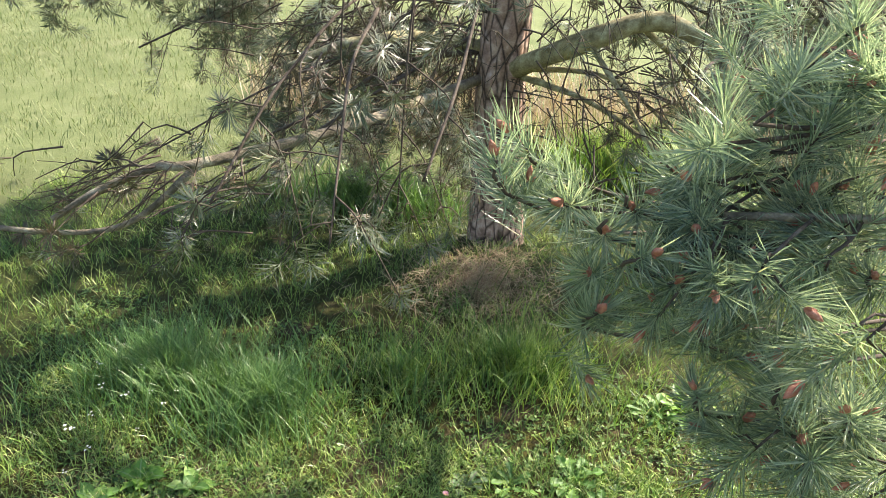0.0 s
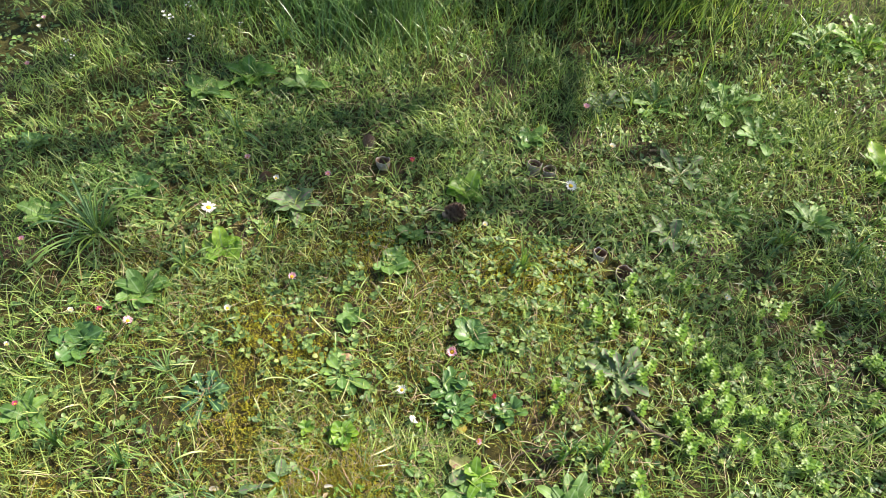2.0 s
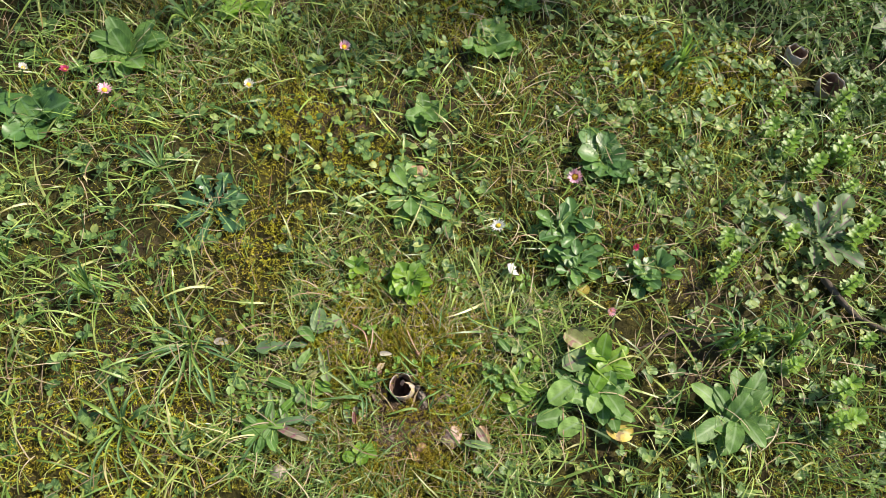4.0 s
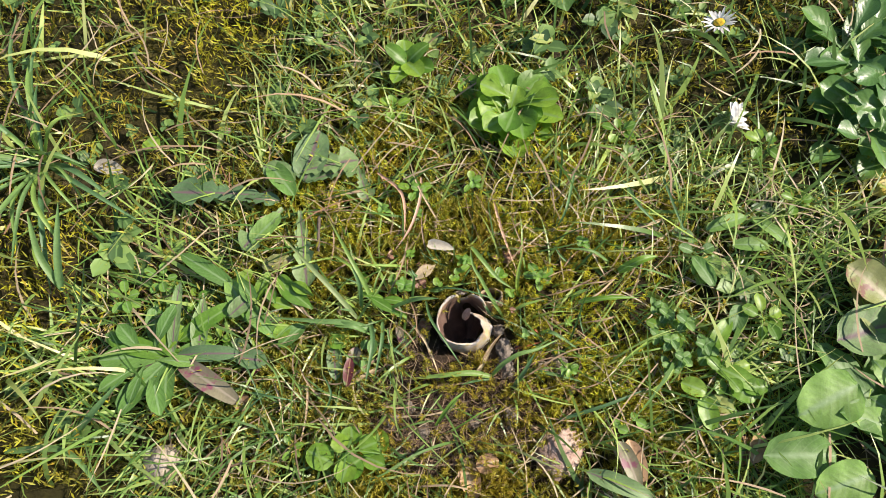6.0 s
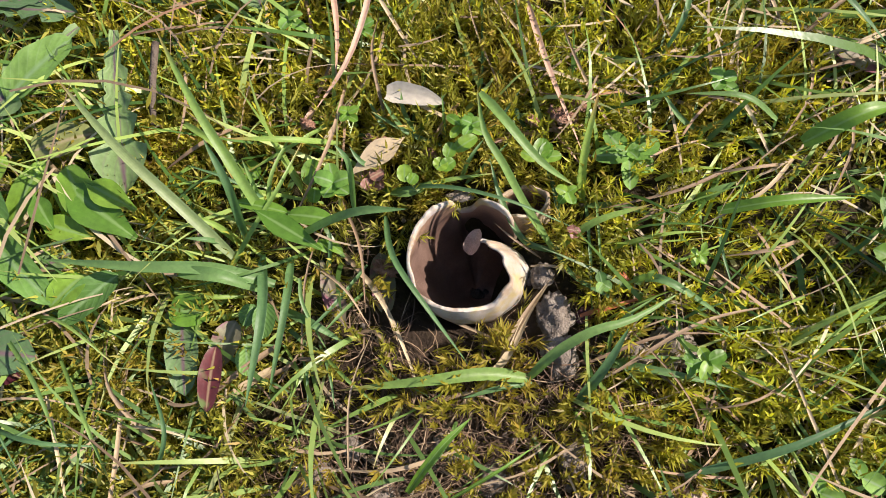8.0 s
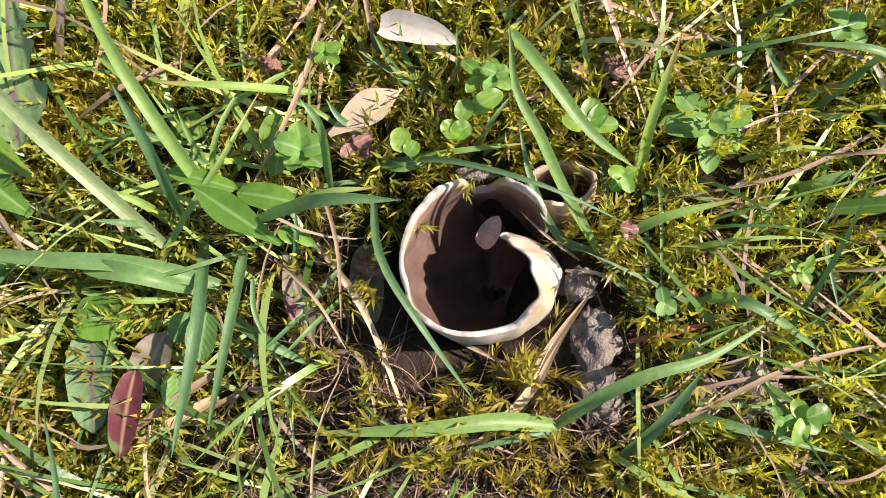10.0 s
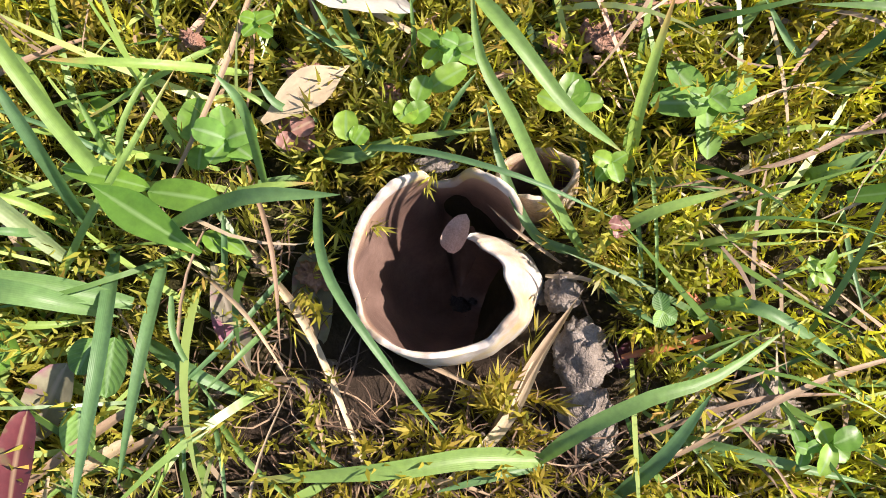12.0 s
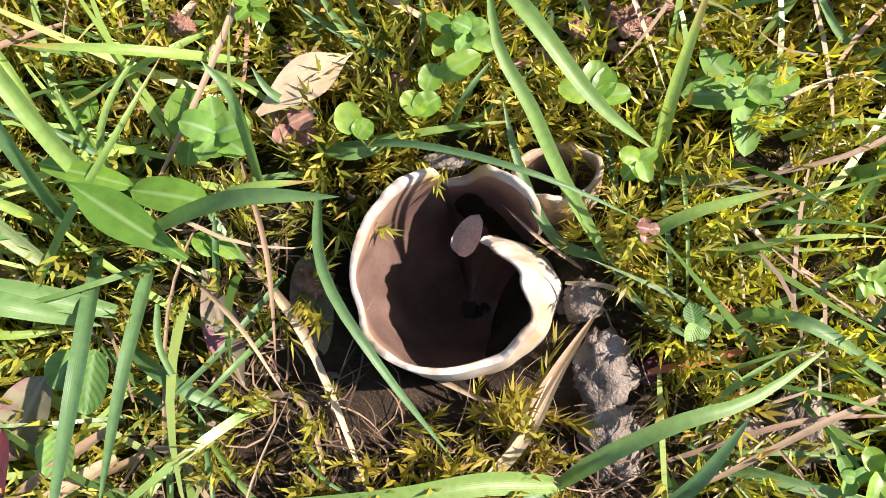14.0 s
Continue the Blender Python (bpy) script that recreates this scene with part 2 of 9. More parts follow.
M_BLADE_TIP = foliage("blade_with_red_tip", [(0.0, (0.22, 0.29, 0.13)), (1.0, (0.26, 0.33, 0.16))], "object", 0.46, 0.38, 1.15, tip=(0.5, 0.17, 0.1), tip_from=0.68, ribs=5, grain=0.3)
M_STRAW = foliage("dry_straw", [(0.0, (0.15, 0.1, 0.06)), (0.4, (0.3, 0.22, 0.14)), (0.75, (0.52, 0.44, 0.3)), (1.0, (0.27, 0.14, 0.08))], "island", 0.7, 0.15, 1.0, grain=0.4)
M_STRAW_ONE = foliage("dry_blade", [(0.0, (0.2, 0.13, 0.085)), (0.5, (0.34, 0.25, 0.165)), (1.0, (0.5, 0.41, 0.28))], "object", 0.7, 0.15, 1.0, ribs=4, grain=0.5)
M_MOSS = foliage("moss_leaflets", [(0.0, (0.09, 0.09, 0.012)), (0.35, (0.21, 0.21, 0.025)), (0.7, (0.36, 0.36, 0.05)), (0.9, (0.48, 0.47, 0.1)), (1.0, (0.38, 0.23, 0.055))], "island", 0.5, 0.4, 1.2, grain=0.25, drift=((11.0, (0.5, 0.35, 0.03), 0.32), (15.0, (0.15, 0.17, 0.015), 0.5), (60.0, (0.42, 0.22, 0.04), 0.35)))
M_MOSS_GOLD = foliage("golden_moss", [(0.0, (0.28, 0.26, 0.02)), (0.4, (0.46, 0.44, 0.035)), (0.8, (0.58, 0.58, 0.06)), (1.0, (0.5, 0.3, 0.04))], "island", 0.5, 0.42, 1.2, grain=0.25)
M_LEAVES = foliage("small_leaves", [(0.0, (0.035, 0.085, 0.02)), (0.45, (0.11, 0.21, 0.04)), (0.85, (0.2, 0.325, 0.06)), (1.0, (0.32, 0.38, 0.08))], "island", 0.48, 0.28, 1.1, vein=(0.18, 0.3, 0.1), grain=0.3)
M_LEAF = foliage("broad_leaf", [(0.0, (0.07, 0.16, 0.035)), (0.5, (0.11, 0.225, 0.05)), (1.0, (0.17, 0.3, 0.07))], "object", 0.55, 0.3, 1.1, vein=(0.2, 0.32, 0.14), grain=0.5, nerves=True)
M_LEAF_GREY = foliage("grey_green_leaf", [(0.0, (0.09, 0.165, 0.075)), (0.5, (0.125, 0.21, 0.09)), (1.0, (0.17, 0.26, 0.1))], "object", 0.5, 0.25, 1.1, vein=(0.16, 0.1, 0.12), grain=0.5, nerves=True)
M_LEAF_SHOOT = foliage("fresh_leaf", [(0.0, (0.1, 0.22, 0.03)), (0.5, (0.16, 0.3, 0.04)), (1.0, (0.24, 0.38, 0.05))], "object", 0.42, 0.4, 1.15, vein=(0.22, 0.36, 0.12), grain=0.6)
M_LEAF_RED = foliage("reddened_leaf", [(0.0, (0.06, 0.01, 0.02)), (0.5, (0.085, 0.016, 0.028)), (1.0, (0.12, 0.03, 0.03))], "object", 0.45, 0.2, 1.0, vein=(0.3, 0.2, 0.12), spots=120.0, spot_col=(0.12, 0.17, 0.05), grain=0.5)
M_LEAF_DRY = foliage("dead_leaf", [(0.0, (0.22, 0.13, 0.07)), (0.5, (0.36, 0.22, 0.13)), (1.0, (0.5, 0.32, 0.2))], "object", 0.8, 0.1, 1.0, vein=(0.5, 0.4, 0.28), grain=0.6)
M_SOIL = solid("clod_soil", [(0.3, (0.12, 0.095, 0.075)), (0.55, (0.22, 0.185, 0.155)), (0.75, (0.33, 0.29, 0.25))], 260.0, 0.95, fine=1700.0, bump=0.9, dist=0.0008)
M_STONE = solid("pale_stone", [(0.3, (0.2, 0.16, 0.12)), (0.55, (0.36, 0.31, 0.25)), (0.75, (0.5, 0.46, 0.4))], 60.0, 0.85, bump=0.5, dist=0.002)
M_CONE = solid("cone_scale", [(0.3, (0.16, 0.10, 0.07)), (0.55, (0.3, 0.21, 0.15)), (0.75, (0.46, 0.36, 0.27))], 90.0, 0.8, bump=0.5, dist=0.002)
M_PETAL = foliage("daisy_petals", [(0.0, (0.8, 0.76, 0.78)), (1.0, (0.85, 0.84, 0.84))], "object", 0.6, 0.25, 0.9, grain=0.1)
M_PETAL_PINK = foliage("pink_petals", [(0.0, (0.72, 0.3, 0.5)), (0.5, (0.78, 0.45, 0.6)), (1.0, (0.8, 0.6, 0.7))], "object", 0.6, 0.25, 0.9, grain=0.2)
M_PETAL_RED = foliage("crimson_petals", [(0.0, (0.6, 0.05, 0.2)), (1.0, (0.68, 0.12, 0.3))], "object", 0.6, 0.25, 0.9, grain=0.2)
M_DISC = solid("flower_disc", [(0.3, (0.6, 0.36, 0.02)), (0.7, (0.8, 0.58, 0.05))], 900.0, 0.8, bump=0.8, dist=0.001)
M_STEM = foliage("flower_stem", [(0.0, (0.12, 0.2, 0.05)), (1.0, (0.22, 0.24, 0.1))], "object", 0.5, 0.2, 1.0)


def cup_materials():
    m, nt, bsdf, _ = nodes_of("cup_lining")
    n = tex_noise(nt, 170.0, 4.0, 0.5)
    f = tex_noise(nt, 1500.0, 3.0, 0.7)
    col = ramp(nt, n, [(0.3, (0.085, 0.052, 0.041)), (0.55, (0.135, 0.087, 0.07)), (0.75, (0.18, 0.12, 0.096))])
    col = mixed(nt, "OVERLAY", 0.3, col, ramp(nt, f, [(0.3, (0.3, 0.3, 0.3)), (0.7, (0.75, 0.75, 0.75))]))
    # the tan band just under the rim
    sep = nt.nodes.new("ShaderNodeSeparateXYZ")
    nt.links.new(nt.nodes.new("ShaderNodeTexCoord").outputs["UV"], sep.inputs["Vector"])
    band = ramp(nt, arith(nt, "ADD", sep.outputs["Y"], arith(nt, "MULTIPLY", arith(nt, "SUBTRACT", n, 0.5), 0.25)), [(0.8, (0, 0, 0)), (0.95, (1, 1, 1))])
    col = mixed(nt, "MIX", band, col, (0.3, 0.19, 0.13))
    nt.links.new(col, bsdf.inputs["Base Color"])
    bsdf.inputs["Roughness"].default_value = 0.42
    bsdf.inputs["Specular IOR Level"].default_value = 0.35
    bumped(nt, bsdf, f, 0.25, 0.0002)
    lining = m
    m, nt, bsdf, _ = nodes_of("cup_flesh")
    n = tex_noise(nt, 120.0, 5.0, 0.6)
    col = ramp(nt, n, [(0.32, (0.27, 0.19, 0.13)), (0.42, (0.34, 0.27, 0.2)), (0.5, (0.37, 0.325, 0.275)), (0.66, (0.41, 0.375, 0.34))])
    stain = ramp(nt, tex_noise(nt, 75.0, 3.0, 0.6), [(0.56, (0, 0, 0)), (0.66, (0.8, 0.8, 0.8))])
    col = mixed(nt, "MIX", stain, col, (0.4, 0.3, 0.1))
    f = tex_noise(nt, 1400.0, 3.0, 0.7)
    nt.links.new(col, bsdf.inputs["Base Color"])
    bsdf.inputs["Roughness"].default_value = 0.7
    bsdf.inputs["Subsurface Weight"].default_value = 0.3
    bsdf.inputs["Subsurface Radius"].default_value = (0.002, 0.0012, 0.0006)
    bumped(nt, bsdf, arith(nt, "ADD", n, f), 0.4, 0.0003)
    return lining, m


M_LINING, M_FLESH = cup_materials()
M_NEEDLE_DEAD = foliage("dead_needle", [(0.0, (0.3, 0.17, 0.12)), (1.0, (0.45, 0.3, 0.23))], "object", 0.6, 0.05, 1.0, ribs=2, grain=0.4)
M_STEM_RED = foliage("red_stem", [(0.0, (0.42, 0.13, 0.06)), (1.0, (0.5, 0.2, 0.08))], "object", 0.5, 0.15, 1.0)
M_LEAF_PURPLE = foliage("purple_green_leaf", [(0.0, (0.16, 0.14, 0.1)), (1.0, (0.2, 0.2, 0.12))], "object", 0.5, 0.2, 1.0, vein=(0.3, 0.26, 0.2), spots=150.0, spot_col=(0.2, 0.07, 0.1), grain=0.5)
M_LEAF_PINK = foliage("pinkish_leaf", [(0.0, (0.2, 0.085, 0.075)), (1.0, (0.27, 0.14, 0.11))], "object", 0.5, 0.25, 1.0, vein=(0.4, 0.28, 0.2), grain=0.4)
M_LEAF_DOWNY = foliage("downy_leaf", [(0.0, (0.12, 0.26, 0.045)), (1.0, (0.18, 0.33, 0.06))], "object", 0.65, 0.35, 1.1, vein=(0.22, 0.34, 0.15), grain=0.6)
M_CRUMB = solid("dry_crumb", [(0.3, (0.2, 0.09, 0.06)), (0.6, (0.34, 0.2, 0.14)), (0.8, (0.45, 0.32, 0.24))], 300.0, 0.9, bump=0.8, dist=0.001)
M_HUSK = foliage("striped_husk", [(0.0, (0.36, 0.33, 0.29)), (1.0, (0.42, 0.39, 0.34))], "object", 0.7, 0.1, 1.0, ribs=5, grain=0.4)
M_LEAF_DEEP = foliage("deep_green_leaf", [(0.0, (0.05, 0.125, 0.035)), (0.5, (0.075, 0.17, 0.045)), (1.0, (0.11, 0.22, 0.05))], "object", 0.38, 0.25, 1.1, vein=(0.13, 0.25, 0.1), grain=0.45, nerves=True)
M_LEAF_YELLOW = foliage("yellowing_leaf", [(0.0, (0.36, 0.33, 0.05)), (1.0, (0.5, 0.38, 0.08))], "object", 0.5, 0.3, 1.0, vein=(0.4, 0.4, 0.15), spots=90.0, grain=0.4)
M_PETAL_YELLOW = foliage("yellow_petals", [(0.0, (0.78, 0.5, 0.02)), (1.0, (0.8, 0.58, 0.04))], "object", 0.6, 0.25, 0.9, grain=0.1)
M_FLAKE = solid("bark_flake", [(0.3, (0.2, 0.12, 0.09)), (0.52, (0.4, 0.28, 0.23)), (0.72, (0.58, 0.46, 0.4))], 150.0, 0.9, bump=0.8, dist=0.001)
M_LEAF_MIDRIB = foliage("dark_leaf_pale_rib", [(0.0, (0.03, 0.085, 0.04)), (1.0, (0.05, 0.12, 0.05))], "object", 0.35, 0.2, 1.0, vein=(0.28, 0.45, 0.16), grain=0.4)
M_LEAF_SPOT = foliage("spotted_leaf", [(0.0, (0.16, 0.2, 0.06)), (1.0, (0.2, 0.22, 0.08))], "object", 0.5, 0.2, 1.0, vein=(0.3, 0.26, 0.15), spots=110.0, spot_col=(0.16, 0.07, 0.05), grain=0.5)
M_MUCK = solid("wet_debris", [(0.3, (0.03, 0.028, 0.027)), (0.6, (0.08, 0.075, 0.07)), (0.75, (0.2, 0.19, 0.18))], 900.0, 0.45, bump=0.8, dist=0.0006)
M_SCRAP = solid("flesh_scrap", [(0.3, (0.46, 0.33, 0.27)), (0.7, (0.6, 0.46, 0.39))], 500.0, 0.7, bump=0.3, dist=0.0004)
M_FLESH_DULL = solid("dull_flesh", [(0.3, (0.22, 0.15, 0.1)), (0.5, (0.38, 0.29, 0.2)), (0.75, (0.55, 0.48, 0.38))], 300.0, 0.7, bump=0.4, dist=0.0004)
M_LAWN = foliage("far_grass", [(0.0, (0.09, 0.13, 0.045)), (0.5, (0.15, 0.195, 0.075)), (1.0, (0.27, 0.27, 0.15))], "island", 0.5, 0.35, 1.0, grain=0.2)
M_REED = foliage("pale_reed", [(0.0, (0.34, 0.25, 0.18)), (0.5, (0.55, 0.43, 0.34)), (1.0, (0.7, 0.6, 0.5))], "island", 0.7, 0.2, 1.0, grain=0.3)
M_ROOT = foliage("rootlet", [(0.0, (0.06, 0.036, 0.023)), (0.6, (0.15, 0.092, 0.058)), (1.0, (0.32, 0.23, 0.15))], "island", 0.8, 0.05, 1.0, grain=0.3)
# ---- building blocks ----
RNG = np.random.RandomState(7)


def raw_mesh(name, verts, tris, mat, uvs=None, smooth=True):
    """A mesh from arrays of points, triangles and (per point) uv."""
    verts, tris = np.asarray(verts, np.float32), np.asarray(tris, np.int32)
    me = bpy.data.meshes.new(name)
    me.vertices.add(len(verts))
    me.vertices.foreach_set("co", verts.ravel())
    me.loops.add(tris.size)
    me.loops.foreach_set("vertex_index", tris.ravel())
    me.polygons.add(len(tris))
    me.polygons.foreach_set("loop_start", np.arange(len(tris), dtype=np.int32) * 3)
    me.polygons.foreach_set("use_smooth", np.full(len(tris), smooth))
    if uvs is not None:
        layer = me.uv_layers.new(name="UVMap")
        layer.data.foreach_set("uv", np.asarray(uvs, np.float32)[tris.ravel()].ravel())
    me.update(calc_edges=True)
    me.materials.append(mat)
    return me


def part(name, me, parent, label="", m=None):
    ob = new(name, me)
    if parent is not None:
        ob.parent = parent
    if m is not None:
        ob.matrix_basis = m
    if label:
        ob["label"] = label
    return ob


def thing(name, m, label, category, group="", kind=""):
    ob = new(name)
    ob.empty_display_size = 0.01
    ob.matrix_basis = m
    return tagged(ob, label, category, group, kind)


def grid_tris(nu, nv, wrap=False):
    """Triangles of a grid with nv rows of nu points each."""
    out = []
    for j in range(nv - 1):
        for i in range(nu if wrap else nu - 1):
            a, b = j * nu + i, j * nu + (i + 1) % nu
            out += [(a, b, b + nu), (a, b + nu, a + nu)]
    return out


def curve_points(ctrl, n):
    """Points along a smooth curve through the given ones."""
    c = [Vector(p) for p in ctrl]
    c = [c[0] * 2 - c[1]] + c + [c[-1] * 2 - c[-2]]
    out = []
    for k in range(n):
        s = k / (n - 1) * (len(c) - 3)
        i = min(int(s), len(c) - 4)
        f = s - i
        p0, p1, p2, p3 = c[i:i + 4]
        out.append(0.5 * (2 * p1 + (p2 - p0) * f + (2 * p0 - 5 * p1 + 4 * p2 - p3) * f * f + (3 * p1 - p0 - 3 * p2 + p3) * f ** 3))
    return out


def tube_arrays(points, radii, sides=6, rough=0.0):
    """A tapered tube with closed ends."""
    pts = [Vector(p) for p in points]
    verts, n = [], len(pts)
    side = Vector((1, 0, 0))
    for k, p in enumerate(pts):
        d = (pts[min(k + 1, n - 1)] - pts[max(k - 1, 0)]).normalized()
        side = (side - d * side.dot(d))
        if side.length < 1e-4:
            side = d.orthogonal()
        side.normalize()
        up = d.cross(side)
        for i in range(sides):
            a = 2 * math.pi * i / sides
            r = radii[k] * (1 + rough * noise.noise(Vector((p.x * 9 + i, p.y * 9, p.z * 9))))
            verts.append(p + (side * math.cos(a) + up * math.sin(a)) * r)
    tris = grid_tris(sides, n, True)
    for base, k in ((0, 0), ((n - 1) * sides, n - 1)):
        verts.append(pts[k])
        for i in range(sides):
            t = (base + i, base + (i + 1) % sides, len(verts) - 1)
            tris.append(t if k else t[::-1])
    return [tuple(v) for v in verts], tris


def tube(name, points, radii, mat, sides=6, rough=0.0):
    v, t = tube_arrays(points, radii, sides, rough)
    return raw_mesh(name, v, t, mat)


class Heap:
    """Gathers many small pieces into one mesh."""

    def __init__(self):
        self.v, self.t, self.uv, self.n = [], [], [], 0

    def add(self, v, t, uv=None):
        v, t = np.asarray(v, np.float32), np.asarray(t, np.int32)
        self.v.append(v)
        self.t.append(t + self.n)
        self.uv.append(np.zeros((len(v), 2), np.float32) if uv is None else np.asarray(uv, np.float32))
        self.n += len(v)

    def mesh(self, name, mat, smooth=True):
        return raw_mesh(name, np.concatenate(self.v), np.concatenate(self.t), mat, np.concatenate(self.uv), smooth)


def leaf_width(kind, s):
    """Half-width along a leaf, 0 to 1, at s from its base to its tip."""
    if kind == "blade":
        return max(0.0, min(1.0, 0.6 + 3 * s)) * (1 - s ** 3.6) ** 0.95
    if kind == "oval":
        return 0.05 + 0.97 * max(0.0, 4 * s * (1 - s)) ** 0.55 * (1.06 - 0.14 * s)
    if kind == "spoon":
        return 0.14 + 0.86 * max(0.0, 1 - (max(0.0, s - 0.68) / 0.32) ** 2) ** 0.5 * min(1.0, max(0.0, (s - 0.12) / 0.5)) ** 1.6
    if kind == "paddle":
        return 0.09 + 0.91 * max(0.0, 1 - ((s - 0.66) / 0.34) ** 2) ** 0.5 if s > 0.32 else 0.09
    if kind == "lance":
        return (0.18 + 1.1 * math.sin(math.pi * s ** 1.25) ** 1.1) * (1 - s ** 5)
    if kind == "tooth":
        saw = (s * 7.0) % 1.0
        return (0.12 + 0.95 * s ** 0.8) * (1.0 - 0.6 * saw if s < 0.72 else 1.0) * max(0.0, 1 - max(0.0, s - 0.72) ** 2 * 12.5)
    return 1.0


def leaf_arrays(kind, length, width, rise=50.0, fall=5.0, segs=8, across=2, cup=0.25, wave=0.0, twist=0.0, droop=1.0, seed=0):
    """A leaf that starts at the origin, heads along +x, rises at first by `rise` degrees and ends at `fall` degrees.
    cup: how far the edges lie above the midrib; wave: ripple of the edges."""
    rnd = random.Random(seed)
    ph = rnd.uniform(0, 6.28)
    x = z = 0.0
    v, uv = [], []
    for k in range(segs + 1):
        s = k / segs
        a = radians(rise + (fall - rise) * s ** droop)
        if k:
            x += math.cos(a) * length / segs
            z += math.sin(a) * length / segs
        w = leaf_width(kind, s) * width / 2
        tw = radians(twist) * s
        for i in range(across + 1):
            q = 2 * i / across - 1
            lift = cup * w * q * q + wave * width * abs(q) * math.sin(s * 17 + ph + (2 if q > 0 else 0))
            yy, zz = q * w * math.cos(tw), q * w * math.sin(tw)
            v.append((x - math.sin(a) * lift, yy, z + zz + math.cos(a) * lift))
            uv.append((i / across, s))
    return np.array(v), np.array(grid_tris(across + 1, segs + 1)), np.array(uv)


def leaf_mesh(name, mat, *args, **kw):
    v, t, uv = leaf_arrays(*args, **kw)
    return raw_mesh(name, v, t, mat, uv)


def strips(base, head, length, width, rise, fall, segs=3, roll=None, bend=0.0):
    """Arrays of many grass-like strips at once: each from its base, curving from `rise` to `fall` degrees."""
    n = len(base)
    pts, p = [np.array(base, float)], np.array(base, float)
    turn = RNG.uniform(-1, 1, n) * bend
    ca, sa = np.cos(head), np.sin(head)
    sides = [np.stack([-sa, ca, np.zeros(n)], 1)]
    for k in range(segs):
        ca, sa = np.cos(head + turn * (k + 0.5) / segs), np.sin(head + turn * (k + 0.5) / segs)
        sides.append(np.stack([-sa, ca, np.zeros(n)], 1))
        a = np.radians(rise + (fall - rise) * ((k + 0.5) / segs))
        step = length / segs
        p = p + np.stack([np.cos(a) * ca * step, np.cos(a) * sa * step, np.sin(a) * step], 1)
        pts.append(p)
    if roll is not None:
        sides = [q * np.cos(roll)[:, None] + np.stack([np.zeros(n), np.zeros(n), np.sin(roll)], 1) for q in sides]
    rows, uvs = [], []
    for k in range(segs):
        s = k / segs
        w = (width * (1 - s ** 2.2) * min(1.0, 0.7 + 2 * s))[:, None] / 2
        rows += [pts[k] - sides[k] * w, pts[k] + sides[k] * w]
        uvs += [(0.0, s), (1.0, s)]
    rows.append(pts[segs])
    uvs.append((0.5, 1.0))
    m = 2 * segs + 1
    v = np.stack(rows, 1).reshape(-1, 3)
    uv = np.tile(np.array(uvs), (n, 1))
    one = []
    for k in range(segs - 1):
        a = 2 * k
        one += [(a, a + 1, a + 3), (a, a + 3, a + 2)]
    one.append((2 * segs - 2, 2 * segs - 1, 2 * segs))
    t = (np.array(one)[None] + (np.arange(n) * m)[:, None, None]).reshape(-1, 3)
    return v, t, uv


def scattered(piece, places):
    """Arrays of copies of one piece (v, t, uv) at places (x, y, z, heading, tilt, size)."""
    v, t, uv = piece
    n, q = len(places), np.asarray(places, float)
    ca, sa = np.cos(q[:, 3])[:, None], np.sin(q[:, 3])[:, None]
    ct, st = np.cos(q[:, 4])[:, None], np.sin(q[:, 4])[:, None]
    x = v[None, :, 0] * ct - v[None, :, 2] * st
    z = v[None, :, 0] * st + v[None, :, 2] * ct
    y = np.repeat(v[None, :, 1], n, 0)
    s = q[:, 5][:, None]
    out = np.stack([(x * ca - y * sa) * s + q[:, 0][:, None], (x * sa + y * ca) * s + q[:, 1][:, None], z * s + q[:, 2][:, None]], 2)
    tt = (t[None] + (np.arange(n) * len(v))[:, None, None]).reshape(-1, 3)
    return out.reshape(-1, 3), tt, np.tile(uv, (n, 1))


# the cups that sink into the earth: x, y, radius of the hollow, depth
HOLLOWS = []


def ground_z(x, y):
    """Height of the ground."""
    x, y = np.asarray(x, float), np.asarray(y, float)
    r = np.hypot(x, y)
    z = 0.012 * np.sin(x * 4.1 + 0.7) * np.sin(y * 3.3 + 0.4) * np.clip((r - 0.1) * 2, 0, 1)
    z += 0.004 * np.sin(x * 23 + 1.3) * np.sin(y * 19 + 2.0) * np.clip((r - 0.06) * 6, 0, 1)
    z += 0.0012 * np.sin(x * 150 + y * 40) * np.sin(y * 130 - x * 60 + 1.0)
    z += 0.09 * np.exp(-((x - 0.12) ** 2 / 0.16 + (y - 2.2) ** 2 / 0.12))
    z += 0.10 * np.clip(y - 3.4, 0, 40) * np.clip(0.25 - 0.25 * x, 0.1, 1.0)
    for hx, hy, hr, hd in HOLLOWS:
        z -= hd * np.exp(-(((x - hx) ** 2 + (y - hy) ** 2) / hr ** 2) ** 2)
    return z


# ---- kinds of small things ----
def ribbon(points, width, kind="blade", n=11, fold=0.3, twist=0.0):
    """A blade laid through a few points: a strip with a sunken midrib, its width after leaf_width."""
    pts = curve_points(points, n)
    v, uv = [], []
    for k, p in enumerate(pts):
        s = k / (n - 1)
        d = (pts[min(k + 1, n - 1)] - pts[max(k - 1, 0)]).normalized()
        side = d.cross(Vector((0, 0, 1)))
        side = side.normalized() if side.length > 1e-3 else Vector((1, 0, 0))
        nrm = side.cross(d)
        a = radians(twist) * (s - 0.3)
        side, nrm = side * math.cos(a) + nrm * math.sin(a), nrm * math.cos(a) - side * math.sin(a)
        w = max(0.02, leaf_width(kind, s)) * width / 2
        for q in (-1.0, -0.5, 0.0, 0.5, 1.0):
            v.append(p + side * q * w + nrm * fold * w * abs(q))
            uv.append((0.5 + q / 2, s))
    return np.array([tuple(p) for p in v]), grid_tris(5, n), np.array(uv)


